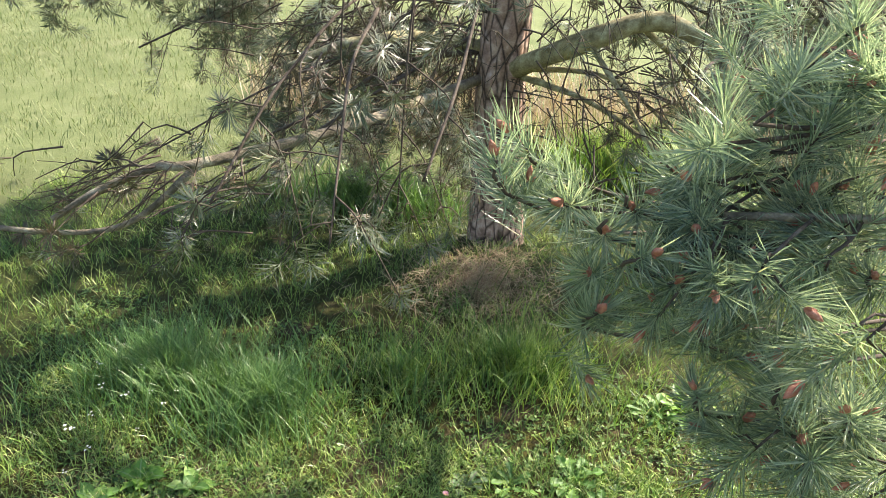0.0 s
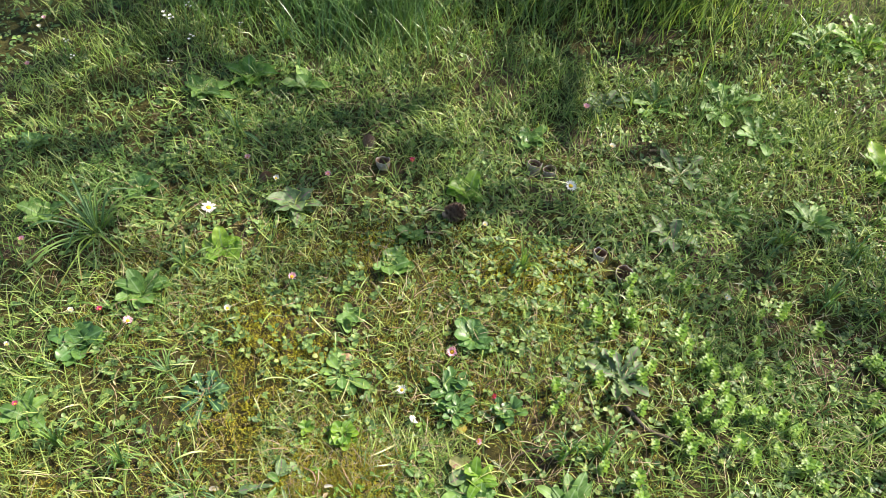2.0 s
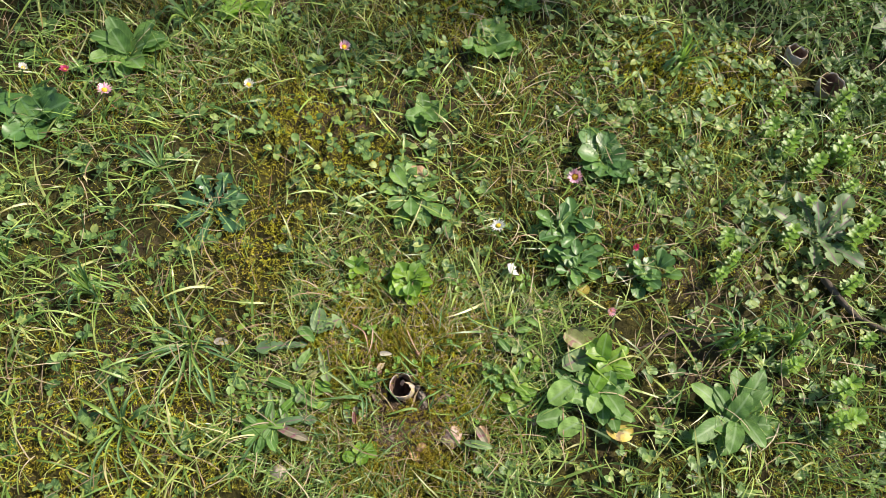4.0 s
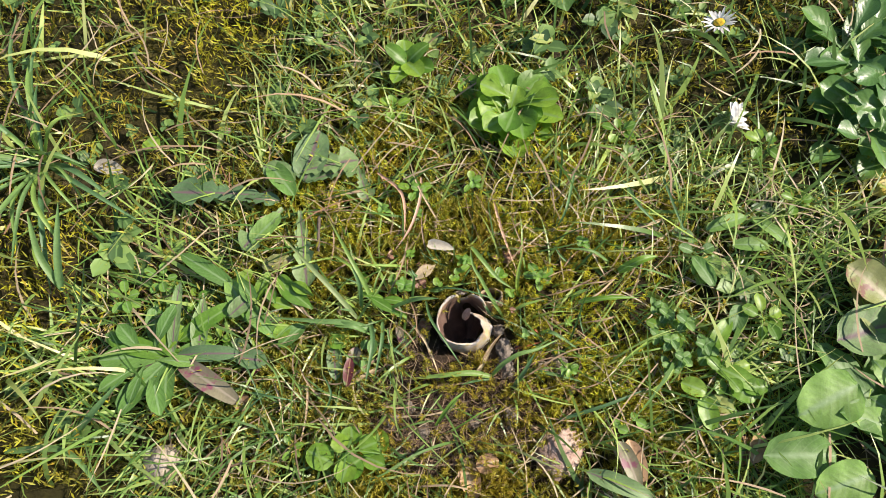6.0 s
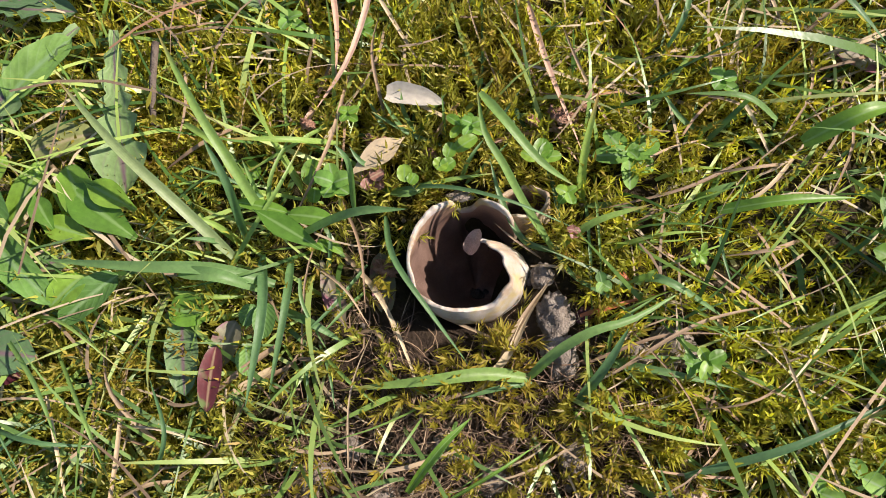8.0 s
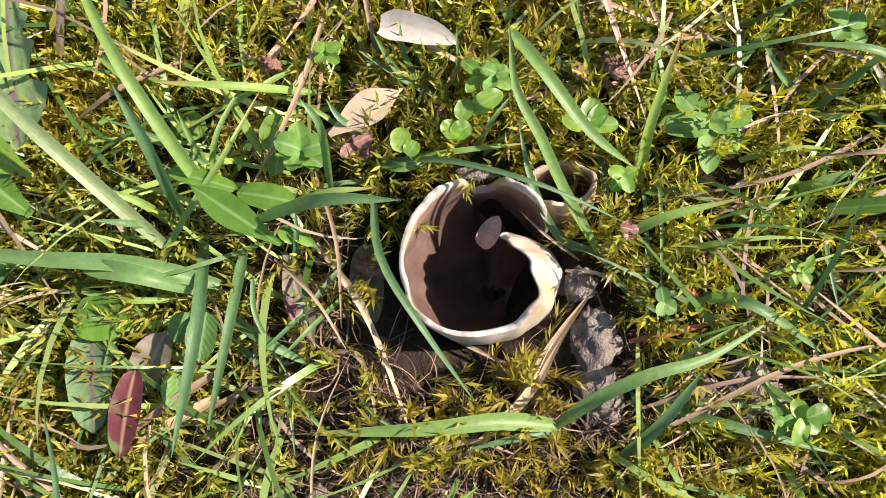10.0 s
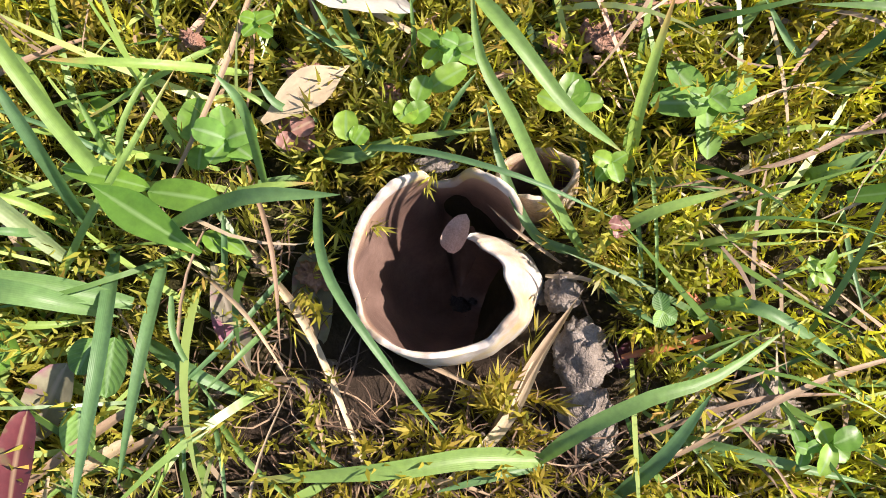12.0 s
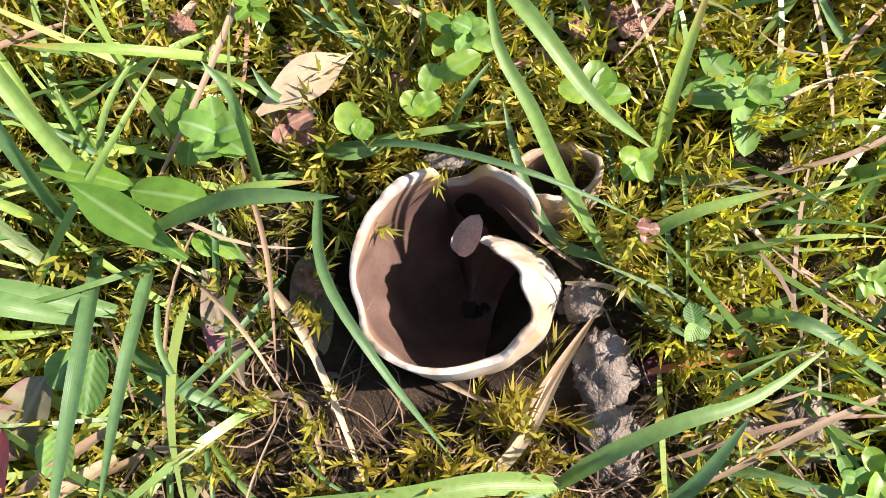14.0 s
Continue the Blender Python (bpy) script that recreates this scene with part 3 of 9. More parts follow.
def tuft(base, label, blades, mat=None, group="grass tufts"):
    """A grass tuft rooted at base. blades: (width, twist, point, point, ...) with points in the world."""
    b = Vector(base)
    ob = thing("grass_tuft", Matrix.Translation(b), label, "grass", group)
    for w, tw, *pts in blades:
        v, t, uv = ribbon([Vector(p) - b for p in pts], w * 0.8, "blade", 13, 0.45, tw)
        part("blade", raw_mesh("blade", v, t, mat or M_BLADE, uv), ob)
    return ob


def splayed_tuft(base, label, spokes, width, height, seed, group="grass tufts", mat=None):
    """A tuft whose main blades lie along spokes (degrees, reach), each with a thinner blade beside it."""
    r = random.Random(seed)
    blades = []
    for deg, reach in spokes:
        for share in (1.0, r.uniform(0.4, 1.0)):
            a, L, h = radians(deg + r.uniform(-18, 18) * (share < 1)), reach * share, height * r.uniform(0.6, 1.1)
            side = r.uniform(-0.1, 0.1) * L
            c, s = math.cos(a), math.sin(a)
            pts = []
            for f, off, up in ((r.uniform(0.0, 0.06), 0.0, 0.002), (0.5, side, h), (1.0, 0.0, h * 0.5)):
                x, y = base[0] + L * f * c - off * s, base[1] + L * f * s + off * c
                pts.append((x, y, float(ground_z(x, y)) + up))
            blades.append((width * (0.62 if share == 1.0 else 0.45) * r.uniform(0.8, 1.2), r.uniform(-30, 40), *pts))
    return tuft(base, label, blades, mat, group)


def stalk(name, label, category, width, mat, *pts, group="", kind="blade"):
    b = Vector(pts[0])
    v, t, uv = ribbon([Vector(p) - b for p in pts], width, kind, 11, 0.5, 60.0)
    return tagged(part(name, raw_mesh(name, v, t, mat, uv), None, m=Matrix.Translation(b)), label, category, group)


def rod(name, label, category, r0, r1, mat, *pts, group="", rough=0.25):
    b = Vector(pts[0])
    p = curve_points([Vector(q) - b for q in pts], 12)
    me = tube(name, p, [r0 + (r1 - r0) * k / 11 for k in range(12)], mat, 7, rough)
    return tagged(part(name, me, None, m=Matrix.Translation(b)), label, category, group)


def rosette(name, base, label, category, kind, n, length, width, mat, rise=(25, 55), fall=(-10, 15), seed=0, group="", wave=0.02, inner=0.0, cup=0.25, segs=10, turn=0.0, arc=360.0, loose=0.0):
    """A whorl of leaves round one root."""
    r = random.Random(seed)
    ob = thing(name, Matrix.Translation(base), label, category, group)
    for k in range(n):
        f = 1.0 - inner * k / n
        me = leaf_mesh("leaf", mat, kind, length * f * r.uniform(0.75 - 12 * loose, 1.1), width * (0.5 + 0.5 * f) * r.uniform(0.8, 1.15), r.uniform(*rise) + 25 * inner * k / n, r.uniform(*fall),
                       22 if kind == "tooth" else segs, 4, cup, wave, r.uniform(-15, 15), r.uniform(0.7, 1.4), seed * 31 + k)
        part("leaf", me, ob, m=Matrix.Translation((r.uniform(-loose, loose), r.uniform(-loose, loose), 0.0006 * k)) @ Matrix.Rotation(radians(turn + (k * 137.5 if arc == 360 else arc * (k + 0.5) / n) + r.uniform(-14, 14) * (1 + 100 * loose)), 4, "Z") @ Matrix.Rotation(r.uniform(-20, 20) * loose, 4, "X"))
    return ob


def one_leaf(name, base, tip, label, category, kind, width, mat, rise=20.0, fall=-10.0, wave=0.02, seed=1, cup=0.25, group="", twist=0.0):
    """A single leaf lying from base to tip."""
    b, e = Vector(base), Vector(tip)
    d = e - b
    L = math.hypot(d.x, d.y) * 1.06
    me = leaf_mesh(name, mat, kind, L, width, rise, fall, 24 if kind == "tooth" else 12, 4, cup, wave, twist, 1.0, seed)
    return tagged(part(name, me, None, m=Matrix.Translation(b) @ Matrix.Rotation(math.atan2(d.y, d.x), 4, "Z")), label, category, group)


def daisy(base, height, size, petals, openness, label, lean=(0.2, 0.0), seed=0, disc=True):
    """A daisy: a bent stem, a green cup, a yellow disc and a ring of petals. openness: degrees by which the petals spread from upright."""
    r = random.Random(seed)
    ob = thing("daisy", Matrix.Translation(base), label, "flower", "daisies")
    top = Vector((lean[0] * height, lean[1] * height, height))
    pts = curve_points([Vector((0, 0, 0)), Vector((lean[0] * height * 0.25, lean[1] * height * 0.25, height * 0.6)), top], 8)
    part("stem", tube("stem", pts, [0.0009] * 8, M_STEM, 6), ob)
    d = (pts[-1] - pts[-3]).normalized()
    d = (d + Vector((0, 0, 0.4))).normalized()
    m = Matrix.Translation(top) @ d.to_track_quat("Z", "X").to_matrix().to_4x4()
    s = size / 2
    cup_pts = [(0, 0, -0.12 * s), (0, 0, 0.05 * s), (0, 0, 0.28 * s)]
    part("calyx", tube("calyx", cup_pts, [0.12 * s, 0.38 * s, 0.42 * s], M_LEAF, 9), ob, m=m)
    if disc:
        part("disc", tube("disc", [(0, 0, 0.18 * s), (0, 0, 0.34 * s), (0, 0, 0.46 * s)], [0.36 * s, 0.36 * s, 0.16 * s], M_DISC, 10, 0.2), ob, "yellow flower disc", m=m)
    n = 26
    for k in range(n):
        ring = k % 2
        o = openness + r.uniform(-12, 12) - ring * 10
        me_key = (round(size, 4), petals.name, k % 4)
        if me_key not in PETAL_CACHE:
            PETAL_CACHE[me_key] = leaf_mesh("petal", petals, "blade", s * (0.8 + 0.05 * (k % 4)), s * 0.2, 8, -14 + 7 * (k % 4), 5, 2, 0.3)
        pm = m @ Matrix.Rotation(2 * math.pi * k / n + r.uniform(-0.06, 0.06), 4, "Z") @ Matrix.Translation((0.32 * s, 0, 0.2 * s)) @ Matrix.Rotation(radians(o - 90), 4, "Y")
        part("petal", PETAL_CACHE[me_key], ob, m=pm)
    return ob


PETAL_CACHE = {}


def lump_mesh(name, size, mat, seed, flat=0.7, rough=0.35, rings=12, sides=18, freq=2.2):
    """A clod or stone: a ball pushed in and out."""
    v = []
    for j in range(rings + 1):
        th = math.pi * j / rings
        for i in range(sides):
            ph = 2 * math.pi * i / sides
            d = Vector((math.cos(th), math.sin(th) * math.cos(ph), math.sin(th) * math.sin(ph)))
            q = d * freq + Vector((seed * 3.1, seed, 0))
            k = 1 + rough * (noise.noise(q) + 0.5 * noise.noise(q * 2.3) + 0.35 * noise.noise(q * 5.5) + 0.2 * noise.noise(q * 13.0))
            v.append((d.x * k * size[0] / 2, d.y * k * size[1] / 2, d.z * k * size[2] / 2 * flat))
    return raw_mesh(name, v, grid_tris(sides, rings + 1, True), mat)


def lump(name, at, size, mat, label, category, seed=0, rough=0.35, turn=0.0, freq=2.2, group=""):
    return tagged(part(name, lump_mesh(name, size, mat, seed, 1.0, rough, 20, 28, freq), None, m=Matrix.Translation(at) @ Matrix.Rotation(radians(turn), 4, "Z")), label, category, group)


def pine_cone(at, length, m_turn, label):
    """A ripe cone lying on its side: scales in spirals round a core."""
    ob = thing("pine_cone", Matrix.Translation(at) @ Matrix.Rotation(radians(m_turn), 4, "Z") @ Matrix.Rotation(radians(70), 4, "Y"), label, "pine cone", "pine cones")
    R = length * 0.34
    part("core", tube("core", [(0, 0, -length / 2), (0, 0, 0), (0, 0, length / 2)], [R * 0.5, R * 0.7, R * 0.2], M_CONE, 8), ob)
    scale_v, t, uv = leaf_arrays("spoon", 1.0, 0.95, 25, 30, 4, 2, -0.35)
    me = raw_mesh("scale", np.concatenate([scale_v, scale_v + np.array([0.03, 0, 0.16])]), np.concatenate([t[:, ::-1], t + len(scale_v)]), M_CONE)
    n = 64
    for k in range(n):
        s = k / n
        rr = R * (0.55 + 0.62 * math.sin(math.pi * (0.18 + 0.8 * s)))
        m = Matrix.Rotation(k * 2.39996, 4, "Z") @ Matrix.Translation((rr * 0.25, 0, length * (s - 0.5) * 0.9)) @ Matrix.Scale(rr * 0.95, 4)
        part("scale", me, ob, m=m)
    return ob
# ---- the ground: one sheet, fine near the fungus, out to the horizon ----
HOLLOWS += [(0.0, 0.0, 0.0112, 0.026), (0.0058, 0.0187, 0.0042, 0.014), (-0.191, 0.715, 0.013, 0.02), (0.121, 0.816, 0.014, 0.02),
            (0.157, 0.811, 0.012, 0.018), (0.296, 0.61, 0.012, 0.02), (0.349, 0.581, 0.014, 0.02)]


def spaced(near, step, far, growth):
    out, s = [0.0], step
    while out[-1] < far:
        if out[-1] > near:
            s *= growth
        out.append(out[-1] + s)
    return np.array([-v for v in out[:0:-1]] + out)


gx, gy = spaced(0.075, 0.002, 400.0, 1.13), spaced(0.075, 0.002, 400.0, 1.13)
XX, YY = np.meshgrid(gx, gy)
sheet = np.stack([XX.ravel(), YY.ravel(), ground_z(XX, YY).ravel()], 1)
ni = len(gx)
ia = (np.arange(len(gy) - 1)[:, None] * ni + np.arange(ni - 1)[None]).ravel()
faces = np.concatenate([np.stack([ia, ia + 1, ia + ni + 1], 1), np.stack([ia, ia + ni + 1, ia + ni], 1)])
ground = part("ground", raw_mesh("ground", sheet, faces, M_GROUND), None)
tagged(ground, "uneven mossy earth and lawn running to the distance", "ground", kind="structure")
# ---- the pine ----
def spray_arrays(seed, length=0.13, needles=150, nlen=0.055, spread=48.0, width=0.0015, sweep=0.75):
    """A leafy shoot along +x: a stem set all round with needles that point outwards and on."""
    r = np.random.RandomState(seed)
    s = r.uniform(0.1, 1.0, needles) ** 0.8
    a = r.uniform(0, 2 * math.pi, needles)
    out = np.radians(spread * (1.25 - sweep * s) + r.normal(0, 9, needles))
    L = nlen * r.uniform(0.7, 1.15, needles)
    base = np.stack([s * length, 0.003 * np.cos(a), 0.003 * np.sin(a)], 1)
    d = np.stack([np.cos(out), np.sin(out) * np.cos(a), np.sin(out) * np.sin(a)], 1)
    tang = np.stack([np.zeros(needles), -np.sin(a), np.cos(a)], 1)
    bend = np.array([0, 0, -0.006]) * r.uniform(0, 1, needles)[:, None]
    mid = base + d * L[:, None] * 0.55 + bend * 0.2
    end = base + d * L[:, None] + bend
    w = width / 2
    nrm = np.cross(d, tang)
    v = np.stack([base - tang * w, base + nrm * w, base + tang * w, mid - tang * w, mid + nrm * w, mid + tang * w, end], 1).reshape(-1, 3)
    one = np.array([(0, 1, 4), (0, 4, 3), (1, 2, 5), (1, 5, 4), (3, 4, 6), (4, 5, 6)])
    t = (one[None] + (np.arange(needles) * 7)[:, None, None]).reshape(-1, 3)
    return v, t


def bud_mesh(size=0.0115):
    pts = [(0, 0, 0), (size * 0.4, 0, 0), (size * 0.9, 0, 0), (size * 1.5, 0, 0), (size * 1.9, 0, 0)]
    return tube("bud", pts, [size * k for k in (0.2, 0.36, 0.4, 0.24, 0.04)], M_BUD, 7)


# one set of shoots in the sun-lightened needle colour, one in the shade-darkened
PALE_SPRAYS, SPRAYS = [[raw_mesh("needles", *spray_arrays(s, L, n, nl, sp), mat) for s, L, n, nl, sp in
                        ((1, 0.10, 105, 0.058, 54), (2, 0.08, 90, 0.055, 62), (3, 0.13, 115, 0.055, 50), (4, 0.06, 80, 0.06, 66))] for mat in (M_NEEDLE_SUNLIT, M_NEEDLE_SHADED)]
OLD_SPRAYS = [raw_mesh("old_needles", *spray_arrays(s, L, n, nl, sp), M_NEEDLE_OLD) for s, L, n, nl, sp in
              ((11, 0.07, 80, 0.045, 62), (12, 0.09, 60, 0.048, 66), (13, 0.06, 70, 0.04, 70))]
BUD = bud_mesh()


def thin_spray(seed, length, needles, nlen, spread):
    """The same shoot with flat needles, for the many that are joined."""
    v, t = spray_arrays(seed, length, needles, nlen, spread, 0.0024, 0.5)
    v = v.reshape(-1, 7, 3)[:, [0, 3, 5, 6]]
    mid = (v[:, 1] + v[:, 2]) / 2
    v[:, 1], v[:, 2] = mid + (v[:, 1] - mid) * 1.3, mid + (v[:, 2] - mid) * 1.3
    v = v.reshape(-1, 3)
    one = np.array([(0, 2, 1), (1, 2, 3)])
    return v, (one[None] + (np.arange(needles) * 4)[:, None, None]).reshape(-1, 3)


THIN = [thin_spray(s, L, n, nl, sp) for s, L, n, nl, sp in ((1, 0.06, 56, 0.055, 68), (2, 0.05, 50, 0.05, 76), (3, 0.08, 62, 0.052, 64), (4, 0.04, 46, 0.056, 80))]
OLD_THIN = [thin_spray(s, L, n, nl, sp) for s, L, n, nl, sp in ((11, 0.045, 46, 0.043, 74), (12, 0.055, 42, 0.045, 78), (13, 0.04, 44, 0.04, 82))]


def aim(p, d, spin=0.0):
    """A pose at p whose x axis points along d."""
    return Matrix.Translation(p) @ Vector(d).to_track_quat("X", "Z").to_matrix().to_4x4() @ Matrix.Rotation(spin, 4, "X")


PINE_X, PINE_Y = 0.10, 2.46
pine = thing("pine_tree", Matrix.Translation((PINE_X, PINE_Y, 0)), "old Scots pine with flaking pink-brown bark and low hanging boughs", "tree")
tr = random.Random(5)
O = Vector((PINE_X, PINE_Y, 0))
trunk_pts = curve_points([(0.02, 0, -0.08), (0.0, 0, 0.25), (-0.03, 0, 0.9), (0.0, 0.02, 2.0), (0.06, 0.0, 3.4), (0.0, 0, 5.2)], 40)
trunk_r = [max(0.02, 0.128 - 0.09 * k / 39) + 0.05 * math.exp(-k / 1.6) for k in range(40)]
part("trunk", tube("trunk", trunk_pts, trunk_r, M_BARK, 28, 0.10), pine, "flaking pink-brown bark")
spray_count = [0]
extra = Heap()
extra_old = Heap()
extra_pale = Heap()


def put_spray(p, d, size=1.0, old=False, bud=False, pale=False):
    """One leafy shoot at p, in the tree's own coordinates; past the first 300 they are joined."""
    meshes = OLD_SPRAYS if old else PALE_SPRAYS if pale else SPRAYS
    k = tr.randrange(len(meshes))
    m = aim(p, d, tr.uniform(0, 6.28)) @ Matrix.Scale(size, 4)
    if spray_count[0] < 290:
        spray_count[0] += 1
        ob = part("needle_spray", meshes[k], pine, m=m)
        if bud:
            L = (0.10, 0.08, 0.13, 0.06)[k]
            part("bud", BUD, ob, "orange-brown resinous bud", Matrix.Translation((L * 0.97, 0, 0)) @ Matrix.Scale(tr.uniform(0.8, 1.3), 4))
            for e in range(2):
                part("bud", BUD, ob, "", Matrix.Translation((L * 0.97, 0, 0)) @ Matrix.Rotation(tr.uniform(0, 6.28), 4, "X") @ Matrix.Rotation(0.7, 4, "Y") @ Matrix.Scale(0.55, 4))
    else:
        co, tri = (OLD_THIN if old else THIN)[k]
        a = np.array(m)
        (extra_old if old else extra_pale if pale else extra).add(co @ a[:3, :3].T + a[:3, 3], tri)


twig_heap = Heap()


def twig(points, r0, r1, n=7, sides=5):
    pts = curve_points(points, n)
    v, t = tube_arrays(pts, [r0 + (r1 - r0) * k / (n - 1) for k in range(n)], sides, 0.2)
    twig_heap.add(v, t)
    return pts


def bough(points, r0, r1, side_twigs, reach, mat=None, droop=0.35, start=0.3, old=0.0, buds=0.0, name="limb", dense=3, label="", size=1.0, pale=False):
    """A limb with side twigs that end in leafy shoots. Points are in the tree's coordinates."""
    pts = curve_points(points, 22)
    part(name, tube(name, pts, [r0 + (r1 - r0) * (k / 21) ** 0.8 for k in range(22)], mat or M_LIMB, 10, 0.22), pine, label)
    for k in range(side_twigs):
        s = start + (1 - start) * (k + tr.uniform(0.1, 0.9)) / side_twigs
        i = min(20, int(s * 21))
        p = pts[i].lerp(pts[i + 1], s * 21 - i)
        d = (pts[i + 1] - pts[i]).normalized()
        side = d.cross(Vector((0, 0, 1))).normalized() * (1 if k % 2 else -1)
        L = reach * tr.uniform(0.5, 1.15) * (1.15 - 0.5 * s)
        out = (d * tr.uniform(0.3, 0.8) + side * tr.uniform(0.5, 1.0) + Vector((0, 0, tr.uniform(-0.5, 0.3)))).normalized()
        end = p + out * L + Vector((0, 0, -droop * L * tr.uniform(0.2, 1.2)))
        mid = p + out * L * 0.5 + Vector((tr.uniform(-1, 1), tr.uniform(-1, 1), tr.uniform(-0.5, 0.8))) * L * 0.12
        tw = twig([p, mid, end], r1 * 0.4 + 0.0012, 0.0012, 7, 4)
        ed = (tw[-1] - tw[-3]).normalized()
        put_spray(tw[-1] - ed * 0.03, ed + Vector((0, 0, 0.15)), size * tr.uniform(0.8, 1.1), tr.random() < old, tr.random() < buds, pale)
        for e in range(dense):
            q = tw[tr.randrange(2, 7)]
            dd = (ed * tr.uniform(0.3, 1) + Vector((tr.uniform(-1, 1), tr.uniform(-1, 1), tr.uniform(-0.7, 0.7)))).normalized()
            e2 = q + dd * L * tr.uniform(0.15, 0.35)
            twig([q, (q + e2) / 2 + Vector((0, 0, 0.01)), e2], 0.002, 0.0013, 3, 3)
            put_spray(e2 - dd * 0.03, dd, size * tr.uniform(0.7, 1.05), tr.random() < old, tr.random() < buds, pale)


def tree_pts(*pts):
    return [Vector(p) - O for p in pts]


# the near bough on the sunny side: a long limb that comes round from the trunk
NEAR = Vector((0.35, -0.31, 1.45))


def drawn_in(p, f=0.66):
    """A place of the near bough, drawn in towards the open side of the tree."""
    return NEAR + (Vector(p) - NEAR) * f


part("limb", tube("limb", curve_points(tree_pts((0.12, 2.44, 3.3), (1.3, 2.4, 3.6), (2.3, 1.6, 2.9), (2.15, 0.62, 1.46)), 30), [0.04 - 0.024 * k / 29 for k in range(30)], M_LIMB, 10, 0.2), pine)
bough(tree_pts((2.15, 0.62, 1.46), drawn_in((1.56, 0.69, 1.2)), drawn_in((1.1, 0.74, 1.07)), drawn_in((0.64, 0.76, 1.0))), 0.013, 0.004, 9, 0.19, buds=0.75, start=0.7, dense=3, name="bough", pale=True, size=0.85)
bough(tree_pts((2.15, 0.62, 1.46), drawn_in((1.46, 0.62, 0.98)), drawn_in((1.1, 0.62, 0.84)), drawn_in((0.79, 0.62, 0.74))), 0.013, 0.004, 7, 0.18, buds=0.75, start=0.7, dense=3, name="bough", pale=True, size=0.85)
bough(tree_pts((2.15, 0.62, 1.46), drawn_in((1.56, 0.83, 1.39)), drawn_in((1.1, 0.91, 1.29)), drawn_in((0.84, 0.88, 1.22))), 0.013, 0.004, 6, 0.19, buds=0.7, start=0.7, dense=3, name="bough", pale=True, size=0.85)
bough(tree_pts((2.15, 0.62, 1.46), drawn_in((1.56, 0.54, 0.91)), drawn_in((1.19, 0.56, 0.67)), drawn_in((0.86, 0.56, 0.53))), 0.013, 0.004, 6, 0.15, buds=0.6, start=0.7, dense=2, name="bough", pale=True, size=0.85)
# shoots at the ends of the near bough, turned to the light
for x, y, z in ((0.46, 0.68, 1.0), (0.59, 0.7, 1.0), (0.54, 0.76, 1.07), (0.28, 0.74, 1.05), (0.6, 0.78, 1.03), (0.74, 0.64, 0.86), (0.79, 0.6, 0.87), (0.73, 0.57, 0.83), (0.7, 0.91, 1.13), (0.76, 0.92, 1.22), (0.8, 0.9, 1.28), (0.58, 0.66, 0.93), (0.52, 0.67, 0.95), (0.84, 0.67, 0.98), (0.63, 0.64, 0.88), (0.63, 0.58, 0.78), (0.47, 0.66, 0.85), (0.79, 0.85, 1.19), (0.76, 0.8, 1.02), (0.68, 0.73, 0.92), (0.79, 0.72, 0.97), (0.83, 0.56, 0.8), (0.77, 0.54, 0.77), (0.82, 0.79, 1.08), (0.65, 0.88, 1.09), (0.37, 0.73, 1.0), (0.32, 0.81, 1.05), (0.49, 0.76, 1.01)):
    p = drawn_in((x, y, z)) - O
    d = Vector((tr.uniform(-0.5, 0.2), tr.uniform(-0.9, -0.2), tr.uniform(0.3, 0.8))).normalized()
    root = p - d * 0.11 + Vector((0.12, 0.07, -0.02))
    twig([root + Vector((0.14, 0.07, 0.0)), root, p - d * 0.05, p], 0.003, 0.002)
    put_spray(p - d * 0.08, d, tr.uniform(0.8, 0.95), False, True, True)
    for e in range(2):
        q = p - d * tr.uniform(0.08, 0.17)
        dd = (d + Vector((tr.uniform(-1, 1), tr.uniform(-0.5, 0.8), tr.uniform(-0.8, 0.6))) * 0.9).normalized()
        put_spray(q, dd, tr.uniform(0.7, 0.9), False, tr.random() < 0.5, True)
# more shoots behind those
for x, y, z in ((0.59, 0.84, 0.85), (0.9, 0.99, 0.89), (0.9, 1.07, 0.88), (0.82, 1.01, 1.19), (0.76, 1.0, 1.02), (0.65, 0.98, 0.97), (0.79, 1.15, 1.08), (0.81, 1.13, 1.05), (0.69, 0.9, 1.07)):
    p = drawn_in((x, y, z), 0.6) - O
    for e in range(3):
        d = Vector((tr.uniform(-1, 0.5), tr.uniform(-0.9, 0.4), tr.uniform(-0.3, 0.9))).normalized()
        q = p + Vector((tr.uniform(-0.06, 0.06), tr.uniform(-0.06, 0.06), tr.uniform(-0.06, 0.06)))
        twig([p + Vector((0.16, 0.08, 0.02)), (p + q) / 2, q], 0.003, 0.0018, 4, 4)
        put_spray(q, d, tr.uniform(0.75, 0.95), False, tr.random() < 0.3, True)
